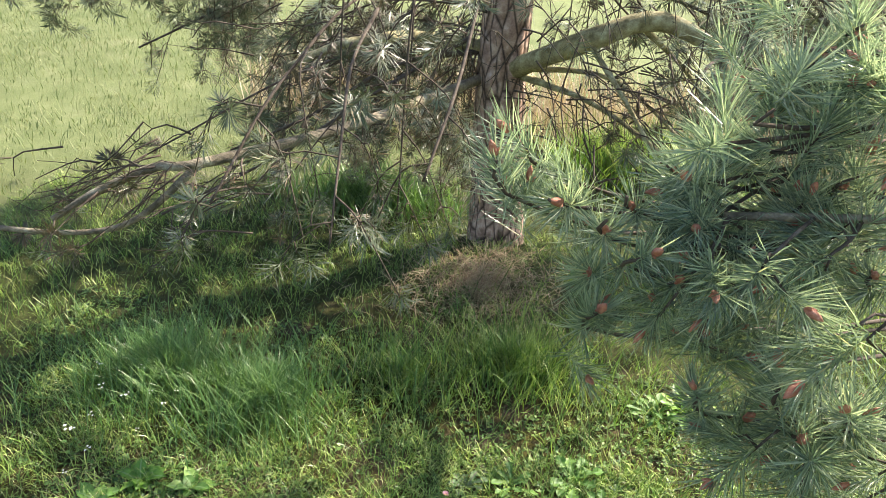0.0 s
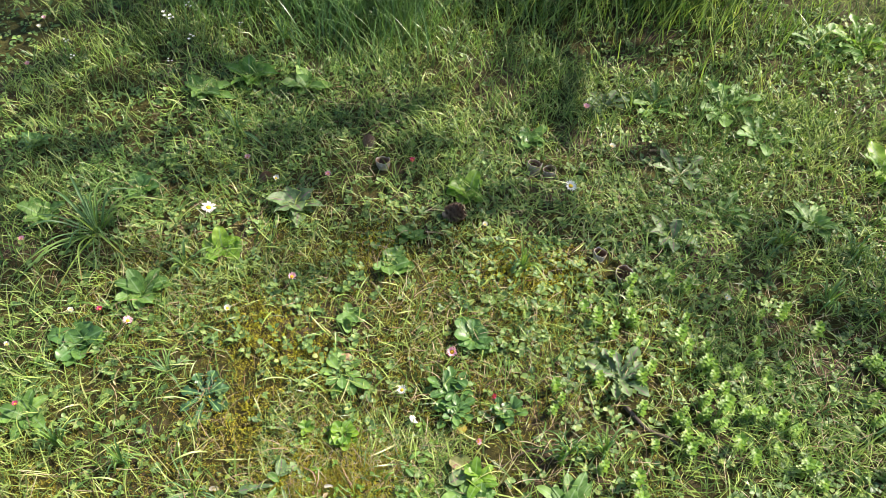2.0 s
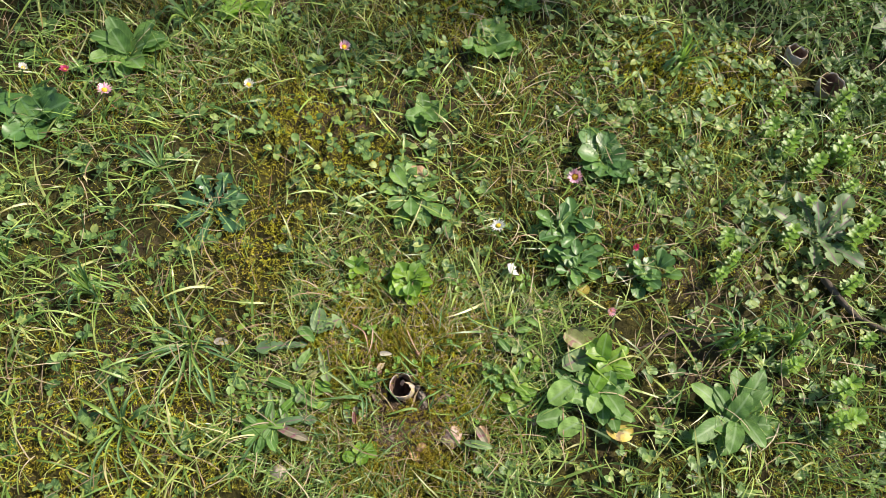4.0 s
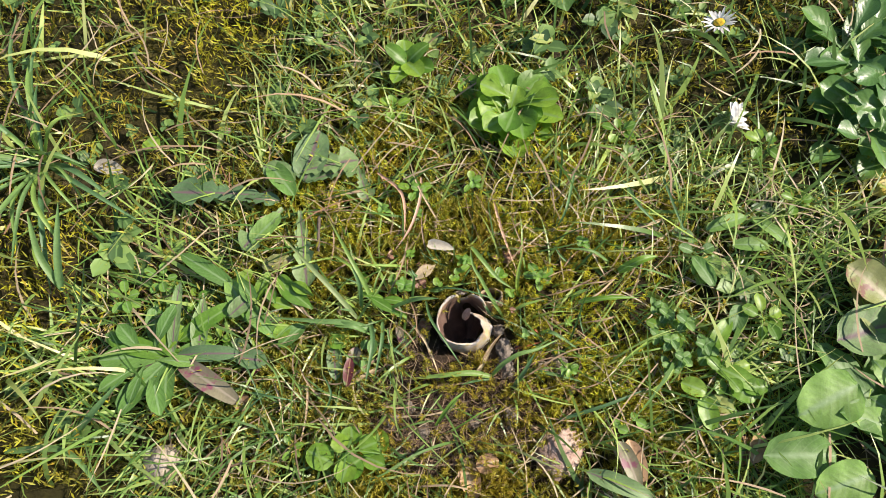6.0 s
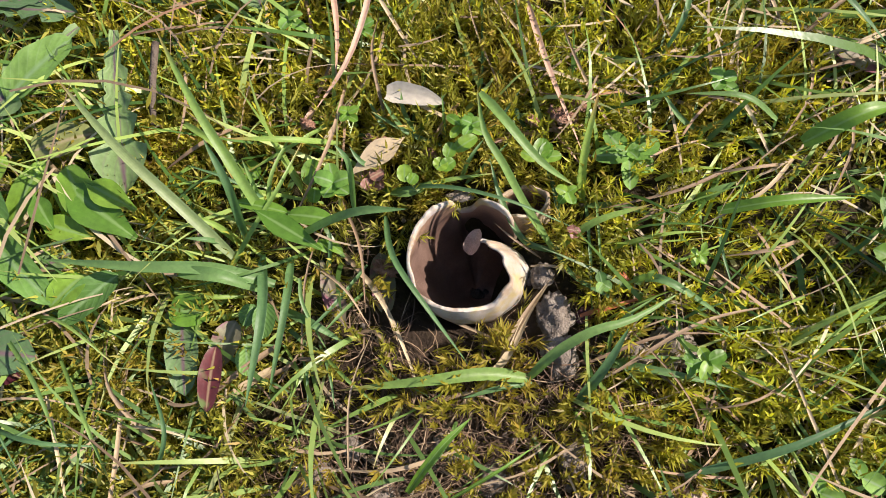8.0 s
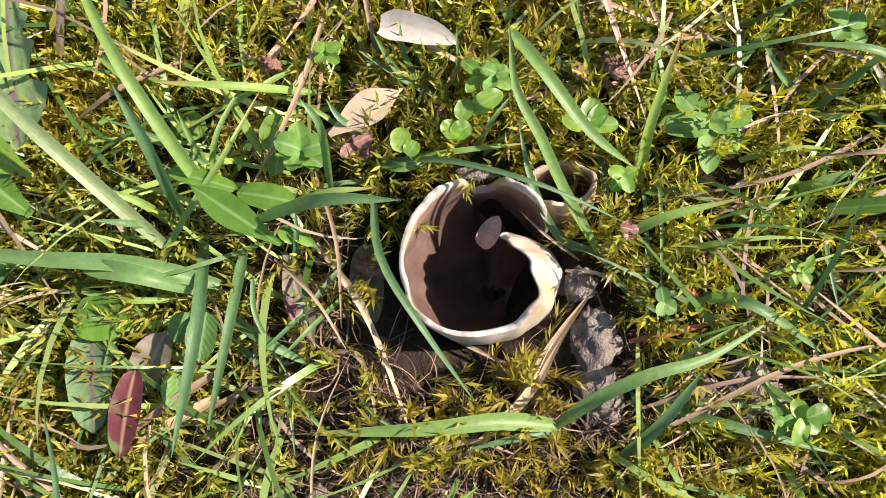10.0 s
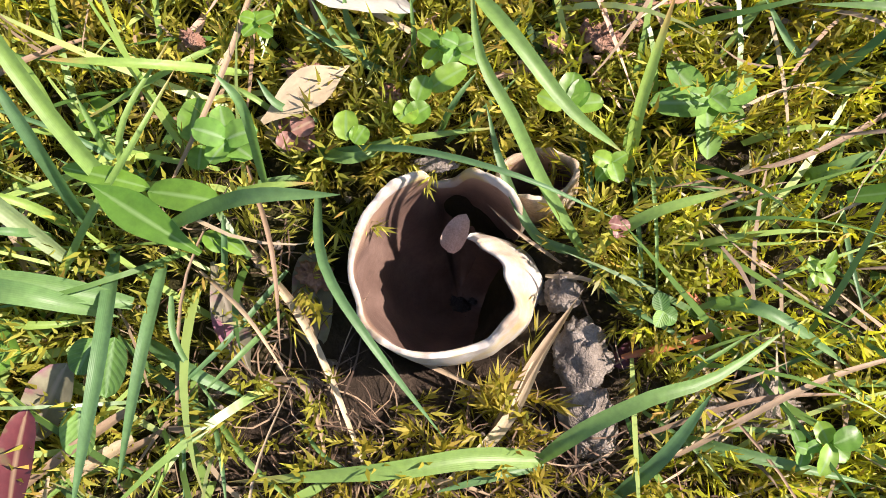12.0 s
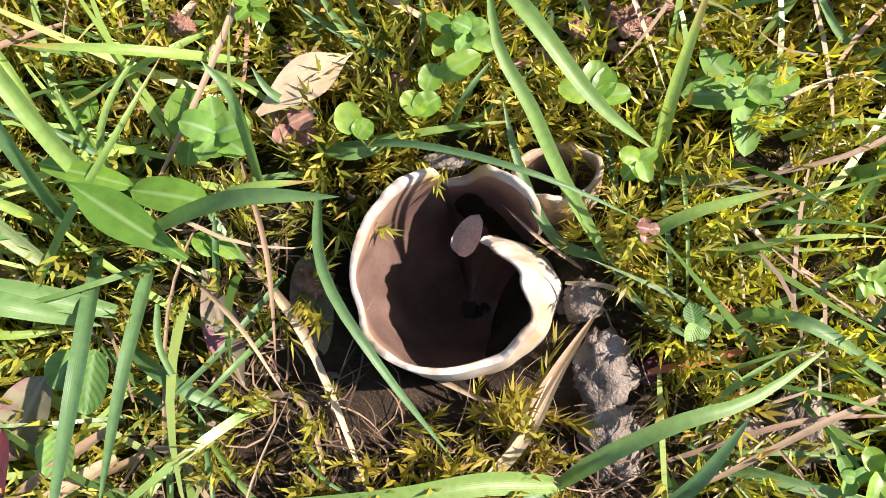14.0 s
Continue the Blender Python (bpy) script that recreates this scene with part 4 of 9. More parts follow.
# the thick arching limb, hung with lichen, and what grows from it
bough(tree_pts((0.12, 2.42, 0.80), (0.38, 2.2, 0.97), (0.58, 2.22, 1.05), (0.76, 2.2, 1.0), (0.86, 2.0, 0.92), (1.0, 1.7, 1.0)), 0.042, 0.02, 7, 0.4, M_LIMB_PALE, name="limb", start=0.6, dense=2, label="thick arching limb with grey lichen")
for ctrl, r, n in ((((0.14, 2.42, 0.78), (0.45, 2.2, 0.75), (0.8, 1.9, 0.62)), 0.016, 6),
                   (((0.14, 2.45, 0.8), (0.5, 2.3, 0.82), (0.85, 2.1, 0.6)), 0.014, 6),
                   (((0.38, 2.2, 0.97), (0.55, 2.0, 0.8), (0.75, 1.8, 0.55)), 0.012, 5),
                   (((0.55, 2.22, 1.03), (0.75, 2.4, 0.85), (0.95, 2.5, 0.6)), 0.012, 5)):
    bough(tree_pts(*ctrl), r, 0.004, n, 0.22, M_LIMB_PALE, start=0.45, dense=1, old=0.5)
# boughs that hang on the shaded side
bough(tree_pts((0.0, 2.4, 1.0), (-0.2, 1.7, 1.15), (-0.3, 1.25, 1.0), (-0.35, 0.95, 0.8)), 0.006, 0.003, 6, 0.3, M_TWIG, old=0.35, dense=2, droop=1.0)
bough(tree_pts((0.05, 2.4, 1.1), (0.1, 1.7, 1.25), (0.12, 1.2, 1.05), (0.1, 0.98, 0.9)), 0.006, 0.003, 4, 0.25, M_TWIG, old=0.25, dense=2, droop=0.9)
bough(tree_pts((0.0, 2.42, 0.75), (-0.3, 1.8, 0.72), (-0.62, 1.4, 0.69), (-0.75, 1.37, 0.67), (-0.9, 1.3, 0.6), (-1.0, 1.24, 0.53)), 0.02, 0.008, 7, 0.24, M_LIMB, old=0.9, dense=1, start=0.3, droop=0.2)
bough(tree_pts((-0.62, 1.4, 0.69), (-0.85, 1.3, 0.5), (-1.2, 1.2, 0.5), (-1.5, 1.2, 0.55)), 0.012, 0.005, 5, 0.2, old=0.9, dense=2, droop=0.2)
bough(tree_pts((-0.05, 2.42, 0.9), (-0.3, 2.2, 0.75), (-0.6, 1.9, 0.55), (-0.9, 1.6, 0.4)), 0.009, 0.004, 5, 0.3, M_TWIG, old=0.6, dense=1, droop=0.6)
# more shaded boughs behind the trunk and beyond the arching limb
for ctrl, old in ((((0.0, 2.5, 1.1), (-0.5, 2.6, 1.15), (-1.0, 2.6, 0.95), (-1.5, 2.5, 0.7)), 0.6), 
                  (((0.0, 2.45, 0.85), (-0.3, 2.3, 0.8), (-0.6, 2.2, 0.6), (-0.9, 2.1, 0.45)), 0.8), (((0.1, 2.5, 1.3), (0.6, 2.6, 1.35), (1.1, 2.5, 1.15), (1.6, 2.4, 0.9)), 0.4),
                  (((0.15, 2.42, 1.6), (0.8, 2.0, 1.55), (1.2, 1.6, 1.2), (1.5, 1.3, 0.8)), 0.2),
                  (((0.1, 2.5, 1.15), (0.3, 2.9, 1.15), (0.5, 3.2, 0.95), (0.7, 3.5, 0.75)), 0.5)):
    bough(tree_pts(*ctrl), 0.012, 0.004, 8, 0.36, M_TWIG, old=old, dense=2, droop=0.8, start=0.25)
# low sprays that hang before the trunk, over the grass
for ctrl, old in ((((-0.15, 1.5, 1.05), (-0.12, 1.2, 0.98), (-0.08, 1.0, 0.85), (-0.05, 0.85, 0.72)), 0.2),
                  (((-0.4, 2.1, 0.8), (-0.6, 1.85, 0.72), (-0.8, 1.65, 0.6), (-1.0, 1.5, 0.48)), 0.6)):
    bough([p + Vector((0, 0, 0.08)) for p in tree_pts(*ctrl)], 0.005, 0.002, 6, 0.22, M_TWIG, old=old, dense=2, droop=0.6, start=0.3)
# the dense growth that hangs beyond the trunk, green above and browning below
for k in range(54):
    x, y = -0.02 - 2.1 * (k + tr.uniform(0, 1)) / 54, tr.uniform(2.4, 3.15)
    low = tr.uniform(0.16, 0.55) if x > -1.0 else tr.uniform(0.5, 0.9) if x > -1.35 else tr.uniform(0.8, 1.05)
    bough(tree_pts((0.08, 2.5, low + 0.72), (x * 0.5, 2.5 + (y - 2.5) * 0.5, low + 0.68), (x * 0.92, y, low + 0.38), (x, y, low)), 0.005, 0.002, 11, 0.24, M_TWIG, old=0.7 if low < 0.38 else 0.2, dense=3, droop=0.4, start=0.4)
# a pale limb between
bough(tree_pts((0.02, 2.45, 0.86), (-0.25, 2.4, 0.888), (-0.33, 2.2, 0.912), (-0.46, 2.1, 0.892), (-0.63, 2.0, 0.814)), 0.026, 0.012, 4, 0.2, M_LIMB_PALE, name="limb", start=0.6, dense=1, old=0.6)
# the mass of boughs on the sunny side, behind the near one
for ctrl in (((0.15, 2.42, 1.7), (0.9, 2.1, 1.6), (1.5, 1.5, 1.2), (1.8, 1.2, 1.0)), ((0.15, 2.45, 1.8), (0.9, 2.2, 1.7), (1.6, 1.9, 1.35), (2.0, 1.7, 1.2)), ((0.15, 2.5, 1.7), (0.8, 2.3, 1.75), (1.4, 2.0, 1.6), (1.9, 1.8, 1.45)),
             ((0.15, 2.42, 1.65), (0.9, 1.8, 1.5), (1.25, 1.3, 0.95), (1.4, 1.1, 0.62)), ((0.15, 2.5, 1.6), (1.0, 2.7, 1.45), (1.5, 2.9, 1.05), (1.9, 3.0, 0.9))):
    bough(tree_pts(*ctrl), 0.010, 0.004, 6, 0.3, M_TWIG, old=0.12, dense=2, droop=0.5, start=0.6, buds=0.3)
HANGING = ((0.35, 2.3, 1.12, 0.5), (0.5, 2.4, 1.18, 0.5), (0.72, 2.35, 1.12, 0.5), (0.2, 2.2, 1.1, 0.6), (0.76, 1.85, 1.11, 0.1), (1.01, 1.55, 1.14, 0.05), (0.98, 1.56, 0.97, 0.05), (0.59, 2.07, 1.14, 0.2), (-0.23, 1.41, 0.81, 0.7), (-0.08, 1.56, 0.83, 0.5), (-0.0, 1.17, 0.74, 0.2))
# foliage in shade-darkened needles that hangs from higher limbs, on both sides of the trunk
BEHIND = ((0.37, 2.3, 0.99, 0.6), (0.54, 2.41, 0.93, 0.6), (0.31, 2.29, 0.89, 0.7), (0.48, 2.46, 0.83, 0.6), (0.69, 1.74, 0.94, 0.1), (0.78, 1.63, 0.93, 0.1))
for x, y, z, old in HANGING + BEHIND:
    end = Vector((x, y, z)) - O
    top = Vector((end.x * 0.12, end.y * 0.12, z + 1.15))
    bough([top, Vector((end.x * 0.55, end.y * 0.55, z + 1.15)), Vector((end.x * 0.92, end.y * 0.92, z + 0.55)), end], 0.0045, 0.002, 5 if x > 0.15 else 7, 0.22, M_TWIG, old=old, dense=2, droop=0.5, start=0.66)
# boughs behind, on the sunny side
for ctrl in (((0.1, 2.5, 1.6), (0.7, 2.9, 1.6), (1.3, 3.2, 1.4), (1.8, 3.4, 1.1)), ((0.1, 2.5, 1.9), (0.7, 2.7, 1.8), (1.2, 2.8, 1.6), (1.6, 2.9, 1.3)), ((0.1, 2.5, 1.3), (0.8, 3.0, 1.3), (1.4, 3.5, 1.05), (1.9, 3.8, 0.8)),
             ((0.1, 2.5, 1.3), (0.5, 2.7, 1.3), (0.85, 2.8, 1.12), (1.04, 2.8, 0.93)), ((0.1, 2.5, 1.4), (0.6, 2.7, 1.4), (1.05, 2.8, 1.2), (1.32, 2.8, 0.97)), ((0.1, 2.5, 1.2), (0.7, 2.75, 1.25), (1.2, 2.85, 1.05), (1.52, 2.8, 0.76)), ((0.1, 2.5, 1.1), (0.5, 2.7, 1.1), (0.95, 2.8, 0.95), (1.2, 2.8, 0.7))):
    bough(tree_pts(*ctrl), 0.012, 0.004, 16, 0.4, M_TWIG, old=0.3, dense=4, droop=0.6, start=0.4)
# dead bare twigs inside the crown
for x, y, z, rx, ry, rz, n in ((0.55, 2.2, 0.75, 0.4, 0.3, 0.3, 130), (-0.4, 2.5, 0.8, 0.5, 0.3, 0.22, 110), (-0.8, 1.4, 0.62, 0.3, 0.12, 0.08, 26)):
    for k in range(n):
        p = Vector((x + tr.gauss(0, rx * 0.6), y + tr.gauss(0, ry * 0.6), z + tr.gauss(0, rz * 0.6))) - O
        d = Vector((p.x * tr.uniform(0.3, 1.5) + tr.uniform(-0.2, 0.2), p.y * tr.uniform(0.3, 1.5) + tr.uniform(-0.3, 0.3), tr.uniform(-0.6, 0.3))).normalized() * tr.uniform(0.1, 0.32)
        kink = Vector((tr.uniform(-1, 1), tr.uniform(-1, 1), tr.uniform(-1, 1))) * 0.04
        t0 = twig([p - d * 0.5, p + kink, p + d * 0.5 + Vector((0, 0, -0.05))], 0.0034, 0.0012, 6, 4)
        for e in range(2):
            q = t0[tr.randrange(2, 5)]
            twig([q, q + d * 0.2 + kink * 0.7, q + d * 0.35 + Vector((tr.uniform(-1, 1), tr.uniform(-1, 1), tr.uniform(-1, 0.5))) * 0.08], 0.0018, 0.0009, 4, 3)
# behind and above
for k in range(6):
    a = k * 2.399 + 0.6
    h = 3.0 + 0.3 * k
    L = 1.7 - 0.12 * k
    c, s = math.cos(a), math.sin(a)
    if c > -0.25:
        continue
    bough([Vector((0, 0, h)), Vector((c * L * 0.4, s * L * 0.4, h + 0.15)), Vector((c * L * 0.75, s * L * 0.75, h)), Vector((c * L, s * L, h - 0.2))], 0.025, 0.006, 10, 0.42, old=0.2, dense=2, droop=0.4)
tagged(part("twigwork", twig_heap.mesh("twigwork", M_TWIG), pine, "fine grey-brown twigs"), kind="stuff")
# joined needles: colour lightened for sun, darkened for shade, and truly browning
for heap, mat, label in ((extra_pale, M_NEEDLE_SUNLIT, "dense blue-green needles, lightened as in sun"), (extra, M_NEEDLE_SHADED, "dense green needles, darkened as in the crown's shade"), (extra_old, M_NEEDLE_OLD, "sparse browning needles")):
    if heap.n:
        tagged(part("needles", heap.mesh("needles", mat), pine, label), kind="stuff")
# ---- grass, moss, small leaves and litter, too many to count ----
def patch(n, x0, x1, y0, y1, thin=None):
    """n random places in a box, thinned by a chance 0 to 1."""
    x, y = RNG.uniform(x0, x1, n), RNG.uniform(y0, y1, n)
    if thin is not None:
        keep = RNG.uniform(0, 1, n) < thin(x, y)
        x, y = x[keep], y[keep]
    return x, y


def lumps(x, y, f, seed=0.0):
    """A soft pattern between 0 and 1 that decides where things grow thickly."""
    return np.clip(0.5 + 0.35 * np.sin(x * f + seed + 1.7 * np.sin(y * f * 0.7 + seed)) + 0.35 * np.sin(y * f * 1.13 + 2.1 * seed + 1.3 * np.sin(x * f * 0.83)), 0, 1)


def off_cups(x, y, extra=1.15):
    keep = np.ones(len(x), bool)
    for hx, hy, hr, hd in HOLLOWS:
        keep &= np.hypot(x - hx, y - hy) > hr * extra + 0.001
    return keep


def based(x, y, sink=0.0):
    return np.stack([x, y, ground_z(x, y) - sink], 1)


def grass(name, x, y, length, width, rise, fall, mat, label, segs=3, category="grass", bend=0.9):
    n = len(x)
    v, t, uv = strips(based(x, y, 0.002), RNG.uniform(0, 6.283, n), length, width, rise, fall, segs, RNG.uniform(-0.6, 0.6, n), bend)
    return tagged(part(name, raw_mesh(name, v, t, mat, uv), None), label, category, kind="stuff")


def rnd(n, a, b):
    return RNG.uniform(a, b, n)


def bare(x, y):
    """Patches of open soil, 0 to 1."""
    u, v = (x - 0.026) * 0.82 + (y + 0.036) * 0.57, (y + 0.036) * 0.82 - (x - 0.026) * 0.57
    return np.clip(1.3 * np.exp(-((u / 0.042) ** 2 + (v / 0.022) ** 2)) + np.exp(-(((x + 0.004) / 0.018) ** 2 + ((y + 0.017) / 0.013) ** 2)) + 0.25 * np.exp(-(((x - 0.098) / 0.035) ** 2 + ((y - 0.050) / 0.03) ** 2)) + np.exp(-(((x + 0.42) / 0.07) ** 2 + ((y - 0.44) / 0.05) ** 2)), 0, 1)


# where the moss has turned golden: x, y, reach
GOLDEN = ((-0.254, 0.255, 0.06), (-0.21, 0.096, 0.05), (-0.255, -0.18, 0.07), (-0.188, -0.14, 0.06), (0.131, 0.523, 0.05), (0.23, 0.54, 0.06), (-0.157, 0.227, 0.04), (-0.01, 0.085, 0.03), (-0.13, 0.491, 0.05), (0.36, 0.93, 0.08), (-0.09, 0.03, 0.03), (0.055, 0.03, 0.025))


def golden(x, y):
    return np.clip(sum(np.exp(-((x - cx) ** 2 + (y - cy) ** 2) / (2 * (0.8 * r) ** 2)) for cx, cy, r in GOLDEN), 0, 1)


# short turf round the fungus
x, y = patch(78000, -1.1, 1.15, -0.3, 1.25, lambda x, y: (0.3 + 0.7 * lumps(x, y, 13.0, 1.0)) * np.clip(np.hypot(x, y) * 5 - 0.25, 0.04, 1) * (1 - bare(x, y)) * (1 - 0.93 * golden(x, y)))
k = off_cups(x, y, 1.6)
x, y = x[k], y[k]
n = len(x)
grass("turf_grass", x, y, rnd(n, 0.015, 0.055) * np.clip(0.5 + np.hypot(x, y), 0.5, 1.2), rnd(n, 0.0007, 0.0018) * np.clip(0.7 + np.hypot(x, y), 0.7, 1.8), rnd(n, 35, 85), rnd(n, -25, 45), M_GRASS, "short thin spring grass among moss", 3)
# longer dead stems that lie about the fungus, clear of its mouth
n = 190
x, y, a, L = rnd(n, -0.15, 0.15), rnd(n, -0.12, 0.15), rnd(n, 0, 6.283), rnd(n, 0.018, 0.048)
run = np.clip(-(x * np.cos(a) + y * np.sin(a)), 0, L)
k = (np.hypot(x + run * np.cos(a), y + run * np.sin(a)) > 0.021) & off_cups(x, y, 2.2)
x, y, a, L = x[k], y[k], a[k], L[k]
n = len(x)
for x0, y0, a0, L0, w0, up in zip(x, y, a, L, rnd(n, 0.0004, 0.001), rnd(n, 0.001, 0.006)):
    pts = []
    for f, side, h in ((0.0, 0.0, 0.0), (0.5, 0.06, 0.003), (1.0, -0.02, 0.001)):
        px, py = x0 + L0 * (f * math.cos(a0) - side * math.sin(a0)), y0 + L0 * (f * math.sin(a0) + side * math.cos(a0))
        pts.append((px, py, float(ground_z(px, py)) + 0.004 + h + up * (1 - abs(f - 0.5))))
    stalk("straw", "pinkish tan dead straw lying in the moss", "straw", float(w0), M_STRAW_ONE, *pts, group="loose straw")
x, y = patch(8500, -0.8, 0.85, -0.4, 0.95, lambda x, y: (0.3 + 0.7 * lumps(x, y, 9.0, 6.0)) * (np.hypot(x, y) > 0.085) * (1 - 0.7 * bare(x, y)) * (1 - 0.85 * golden(x, y)))
n = len(x)
grass("lying_grass", x, y, rnd(n, 0.025, 0.075), rnd(n, 0.0013, 0.0034), rnd(n, 15, 65), rnd(n, -22, 12), M_GRASS, "loose grass blades lying across the turf", 5, bend=0.7)
x, y = patch(1100, -0.15, 0.15, -0.12, 0.15, lambda x, y: 1 - 0.6 * bare(x, y))
k = off_cups(x, y, 2.5) & (np.hypot(x, y) > 0.048)
x, y = x[k], y[k]
n = len(x)
grass("thin_grass", x, y, rnd(n, 0.012, 0.04), rnd(n, 0.0005, 0.0017), rnd(n, 10, 60), rnd(n, -25, 15), M_GRASS, "thin grass blades in moss round the fungus", 6, bend=0.6)
# fresh thin blades round the fungus that lean every way but over its mouth
x, y = patch(4600, -0.16, 0.16, -0.13, 0.16, lambda x, y: (0.3 + 0.7 * np.clip(-(0.82 * x + 0.57 * y) * 16 + 0.1, 0, 1) * np.clip(0.6 + 9 * (0.57 * x - 0.82 * y), 0.25, 1) + 0.5 * np.clip((0.82 * x + 0.57 * y) * 14 - 0.5, 0, 1)) * (1 - 0.4 * bare(x, y)))
k = off_cups(x, y, 2.2) & (np.hypot(x, y) > 0.024)
x, y = x[k], y[k]
n = len(x)
away = np.arctan2(y, x) + rnd(n, -1.5, 1.5)
v, t, uv = strips(based(x, y, -0.003), away, rnd(n, 0.014, 0.046) * np.clip(0.55 + 8 * np.hypot(x, y), 0.6, 1), rnd(n, 0.0005, 0.0014), rnd(n, 12, 58), rnd(n, -28, 5), 6, rnd(n, -0.5, 0.5), 0.7)
tagged(part("fresh_grass", raw_mesh("fresh_grass", v, t, M_GRASS, uv), None), "fresh thin grass leaning over the moss", "grass", kind="stuff")
x, y = patch(650, -0.34, -0.07, -0.27, -0.03, lambda x, y: np.exp(-((x + 0.2) ** 2 + (y + 0.15) ** 2) / 0.008))
n = len(x)
grass("bright_grass_patch", x, y, rnd(n, 0.025, 0.065), rnd(n, 0.0011, 0.0028), rnd(n, 20, 75), rnd(n, -20, 25), M_GRASS_PALE, "bright yellowish grass patch in full sun", 5, bend=0.6)
# the turf further on
x, y = patch(72000, -2.1, 1.9, 0.9, 2.6, lambda x, y: 0.12 + 0.88 * np.clip(0.6 * lumps(x, y, 7.0, 2.0) + 0.9 * lumps(x, y, 31.0, 5.0) - 0.35, 0, 1))
n = len(x)
grass("lawn_grass", x, y, rnd(n, 0.03, 0.085), rnd(n, 0.0018, 0.0036), rnd(n, 40, 88), rnd(n, -10, 55), M_GRASS, "loose sunlit lawn grass", 2)
x, y = patch(36000, -5.5, 2.6, 2.3, 5.5, lambda x, y: 0.4 + 0.6 * lumps(x, y, 4.0, 3.0))
n = len(x)
grass("far_lawn_grass", x, y, rnd(n, 0.03, 0.08), rnd(n, 0.003, 0.006), rnd(n, 50, 88), rnd(n, 10, 60), M_LAWN, "sunlit lawn behind the pine", 2)


def tuft_field(name, cx, cy, rx, ry, n, lo, hi, mat, label, wide=(0.002, 0.004)):
    r, a = np.abs(RNG.normal(0, 0.62, n)), RNG.uniform(0, 6.283, n)
    x, y = cx + rx * r * np.cos(a), cy + ry * r * np.sin(a)
    grass(name, x, y, rnd(n, lo, hi), rnd(n, *wide), rnd(n, 60, 90), rnd(n, 0, 60), mat, label, 5)


tuft_field("lush_grass_patch", -0.72, 1.28, 0.3, 0.2, 2600, 0.09, 0.2, M_GRASS_DARK, "deep green lush grass patch in shade")
tuft_field("lush_grass_patch", -0.4, 1.25, 0.22, 0.18, 1700, 0.08, 0.18, M_GRASS_DARK, "deep green lush grass patch in shade")
tuft_field("tall_grass_patch", 0.3, 1.62, 0.36, 0.22, 2200, 0.08, 0.2, M_GRASS, "tall bright grass before the pine")
tuft_field("tall_grass_patch", -0.05, 1.5, 0.25, 0.2, 1100, 0.06, 0.14, M_GRASS, "tall bright grass before the pine")
tuft_field("tall_grass_patch", 0.75, 3.55, 0.45, 0.35, 2600, 0.2, 0.42, M_GRASS, "tall bright grass clump behind the pine", (0.004, 0.008))
tuft_field("leafy_grass_patch", -0.5, 2.75, 0.4, 0.2, 1800, 0.1, 0.25, M_GRASS_DARK, "dark green growth behind the pine", (0.004, 0.009))

n = 3600
x, y = patch(n, -1.7, 2.4, 3.75, 4.6)
v, t, uv = strips(based(x, y), rnd(n, 0, 6.283), rnd(n, 0.2, 0.55), rnd(n, 0.004, 0.009), rnd(n, 60, 90), rnd(n, 20, 85), 4, rnd(n, -0.6, 0.6))
tagged(part("dry_reeds", raw_mesh("dry_reeds", v, t, M_REED, uv), None), "strip of pale dead stems behind the lawn", "dry grass", kind="stuff")

# moss
def moss_shoot(leaflets, seed, flare=0.72, w=0.048):
    """A feathery moss shoot, one unit long: pointed leaflets in a spiral up a bending stem, all of one piece."""
    r = random.Random(seed)
    bend = r.uniform(0.2, 0.6)
    stem = [(bend * (k / leaflets) ** 2, 0.0, k / leaflets) for k in range(leaflets + 1)]
    v, t, uv = list(stem), [], [(0.5, p[2]) for p in stem]
    for k in range(leaflets):
        a = k * 2.4 + r.uniform(-0.3, 0.3)
        L = flare * (1.1 - 0.5 * k / leaflets) * r.uniform(0.75, 1.2)
        x, y, z = stem[k]
        sx, sy = -math.sin(a) * w, math.cos(a) * w
        n = len(v)
        c, d, up = math.cos(a), math.sin(a), r.uniform(0.75, 1.1)
        v += [(x + sx + c * L * 0.16, y + sy + d * L * 0.16, z + L * 0.3), (x - sx + c * L * 0.16, y - sy + d * L * 0.16, z + L * 0.3), (x + c * L * 0.5, y + d * L * 0.5, z + L * up)]
        uv += [(0.3, 0.5), (0.7, 0.5), (0.5, 1.0)]
        t += [(k, n, n + 1), (n, n + 2, n + 1)]
    return np.array(v), np.array(t), np.array(uv)


# clods that lie open among the moss: x, y, radius
CLODS = [(0.0231, 0.0008, 0.006), (0.0281, -0.0057, 0.0055), (0.0479, 0.0091, 0.0055), (0.0161, 0.0073, 0.003)]


def moss(name, x, y, lo, hi, leaflets, label, flare=0.62, w=0.048):
    k = off_cups(x, y, 1.46)
    for cx, cy, cr in CLODS:
        k &= np.hypot(x - cx, y - cy) > cr + 0.0035
    x, y = x[k], y[k]
    gold = RNG.uniform(0, 1, len(x)) < 0.85 * golden(x, y)
    for pick, mat, tone in ((~gold, M_MOSS, "olive and yellow-green "), (gold, M_MOSS_GOLD, "golden yellow ")):
        h = Heap()
        for q in range(4):
            xs, ys = x[pick][q::4], y[pick][q::4]
            n = len(xs)
            h.add(*scattered(moss_shoot(leaflets, q + 3, flare, w), np.stack([xs, ys, ground_z(xs, ys) - lo * 0.3, rnd(n, 0, 6.283), rnd(n, 0.1, 1.3), rnd(n, lo, hi)], 1)))
        tagged(part(name, h.mesh(name, mat), None), tone + label, "moss", kind="stuff")


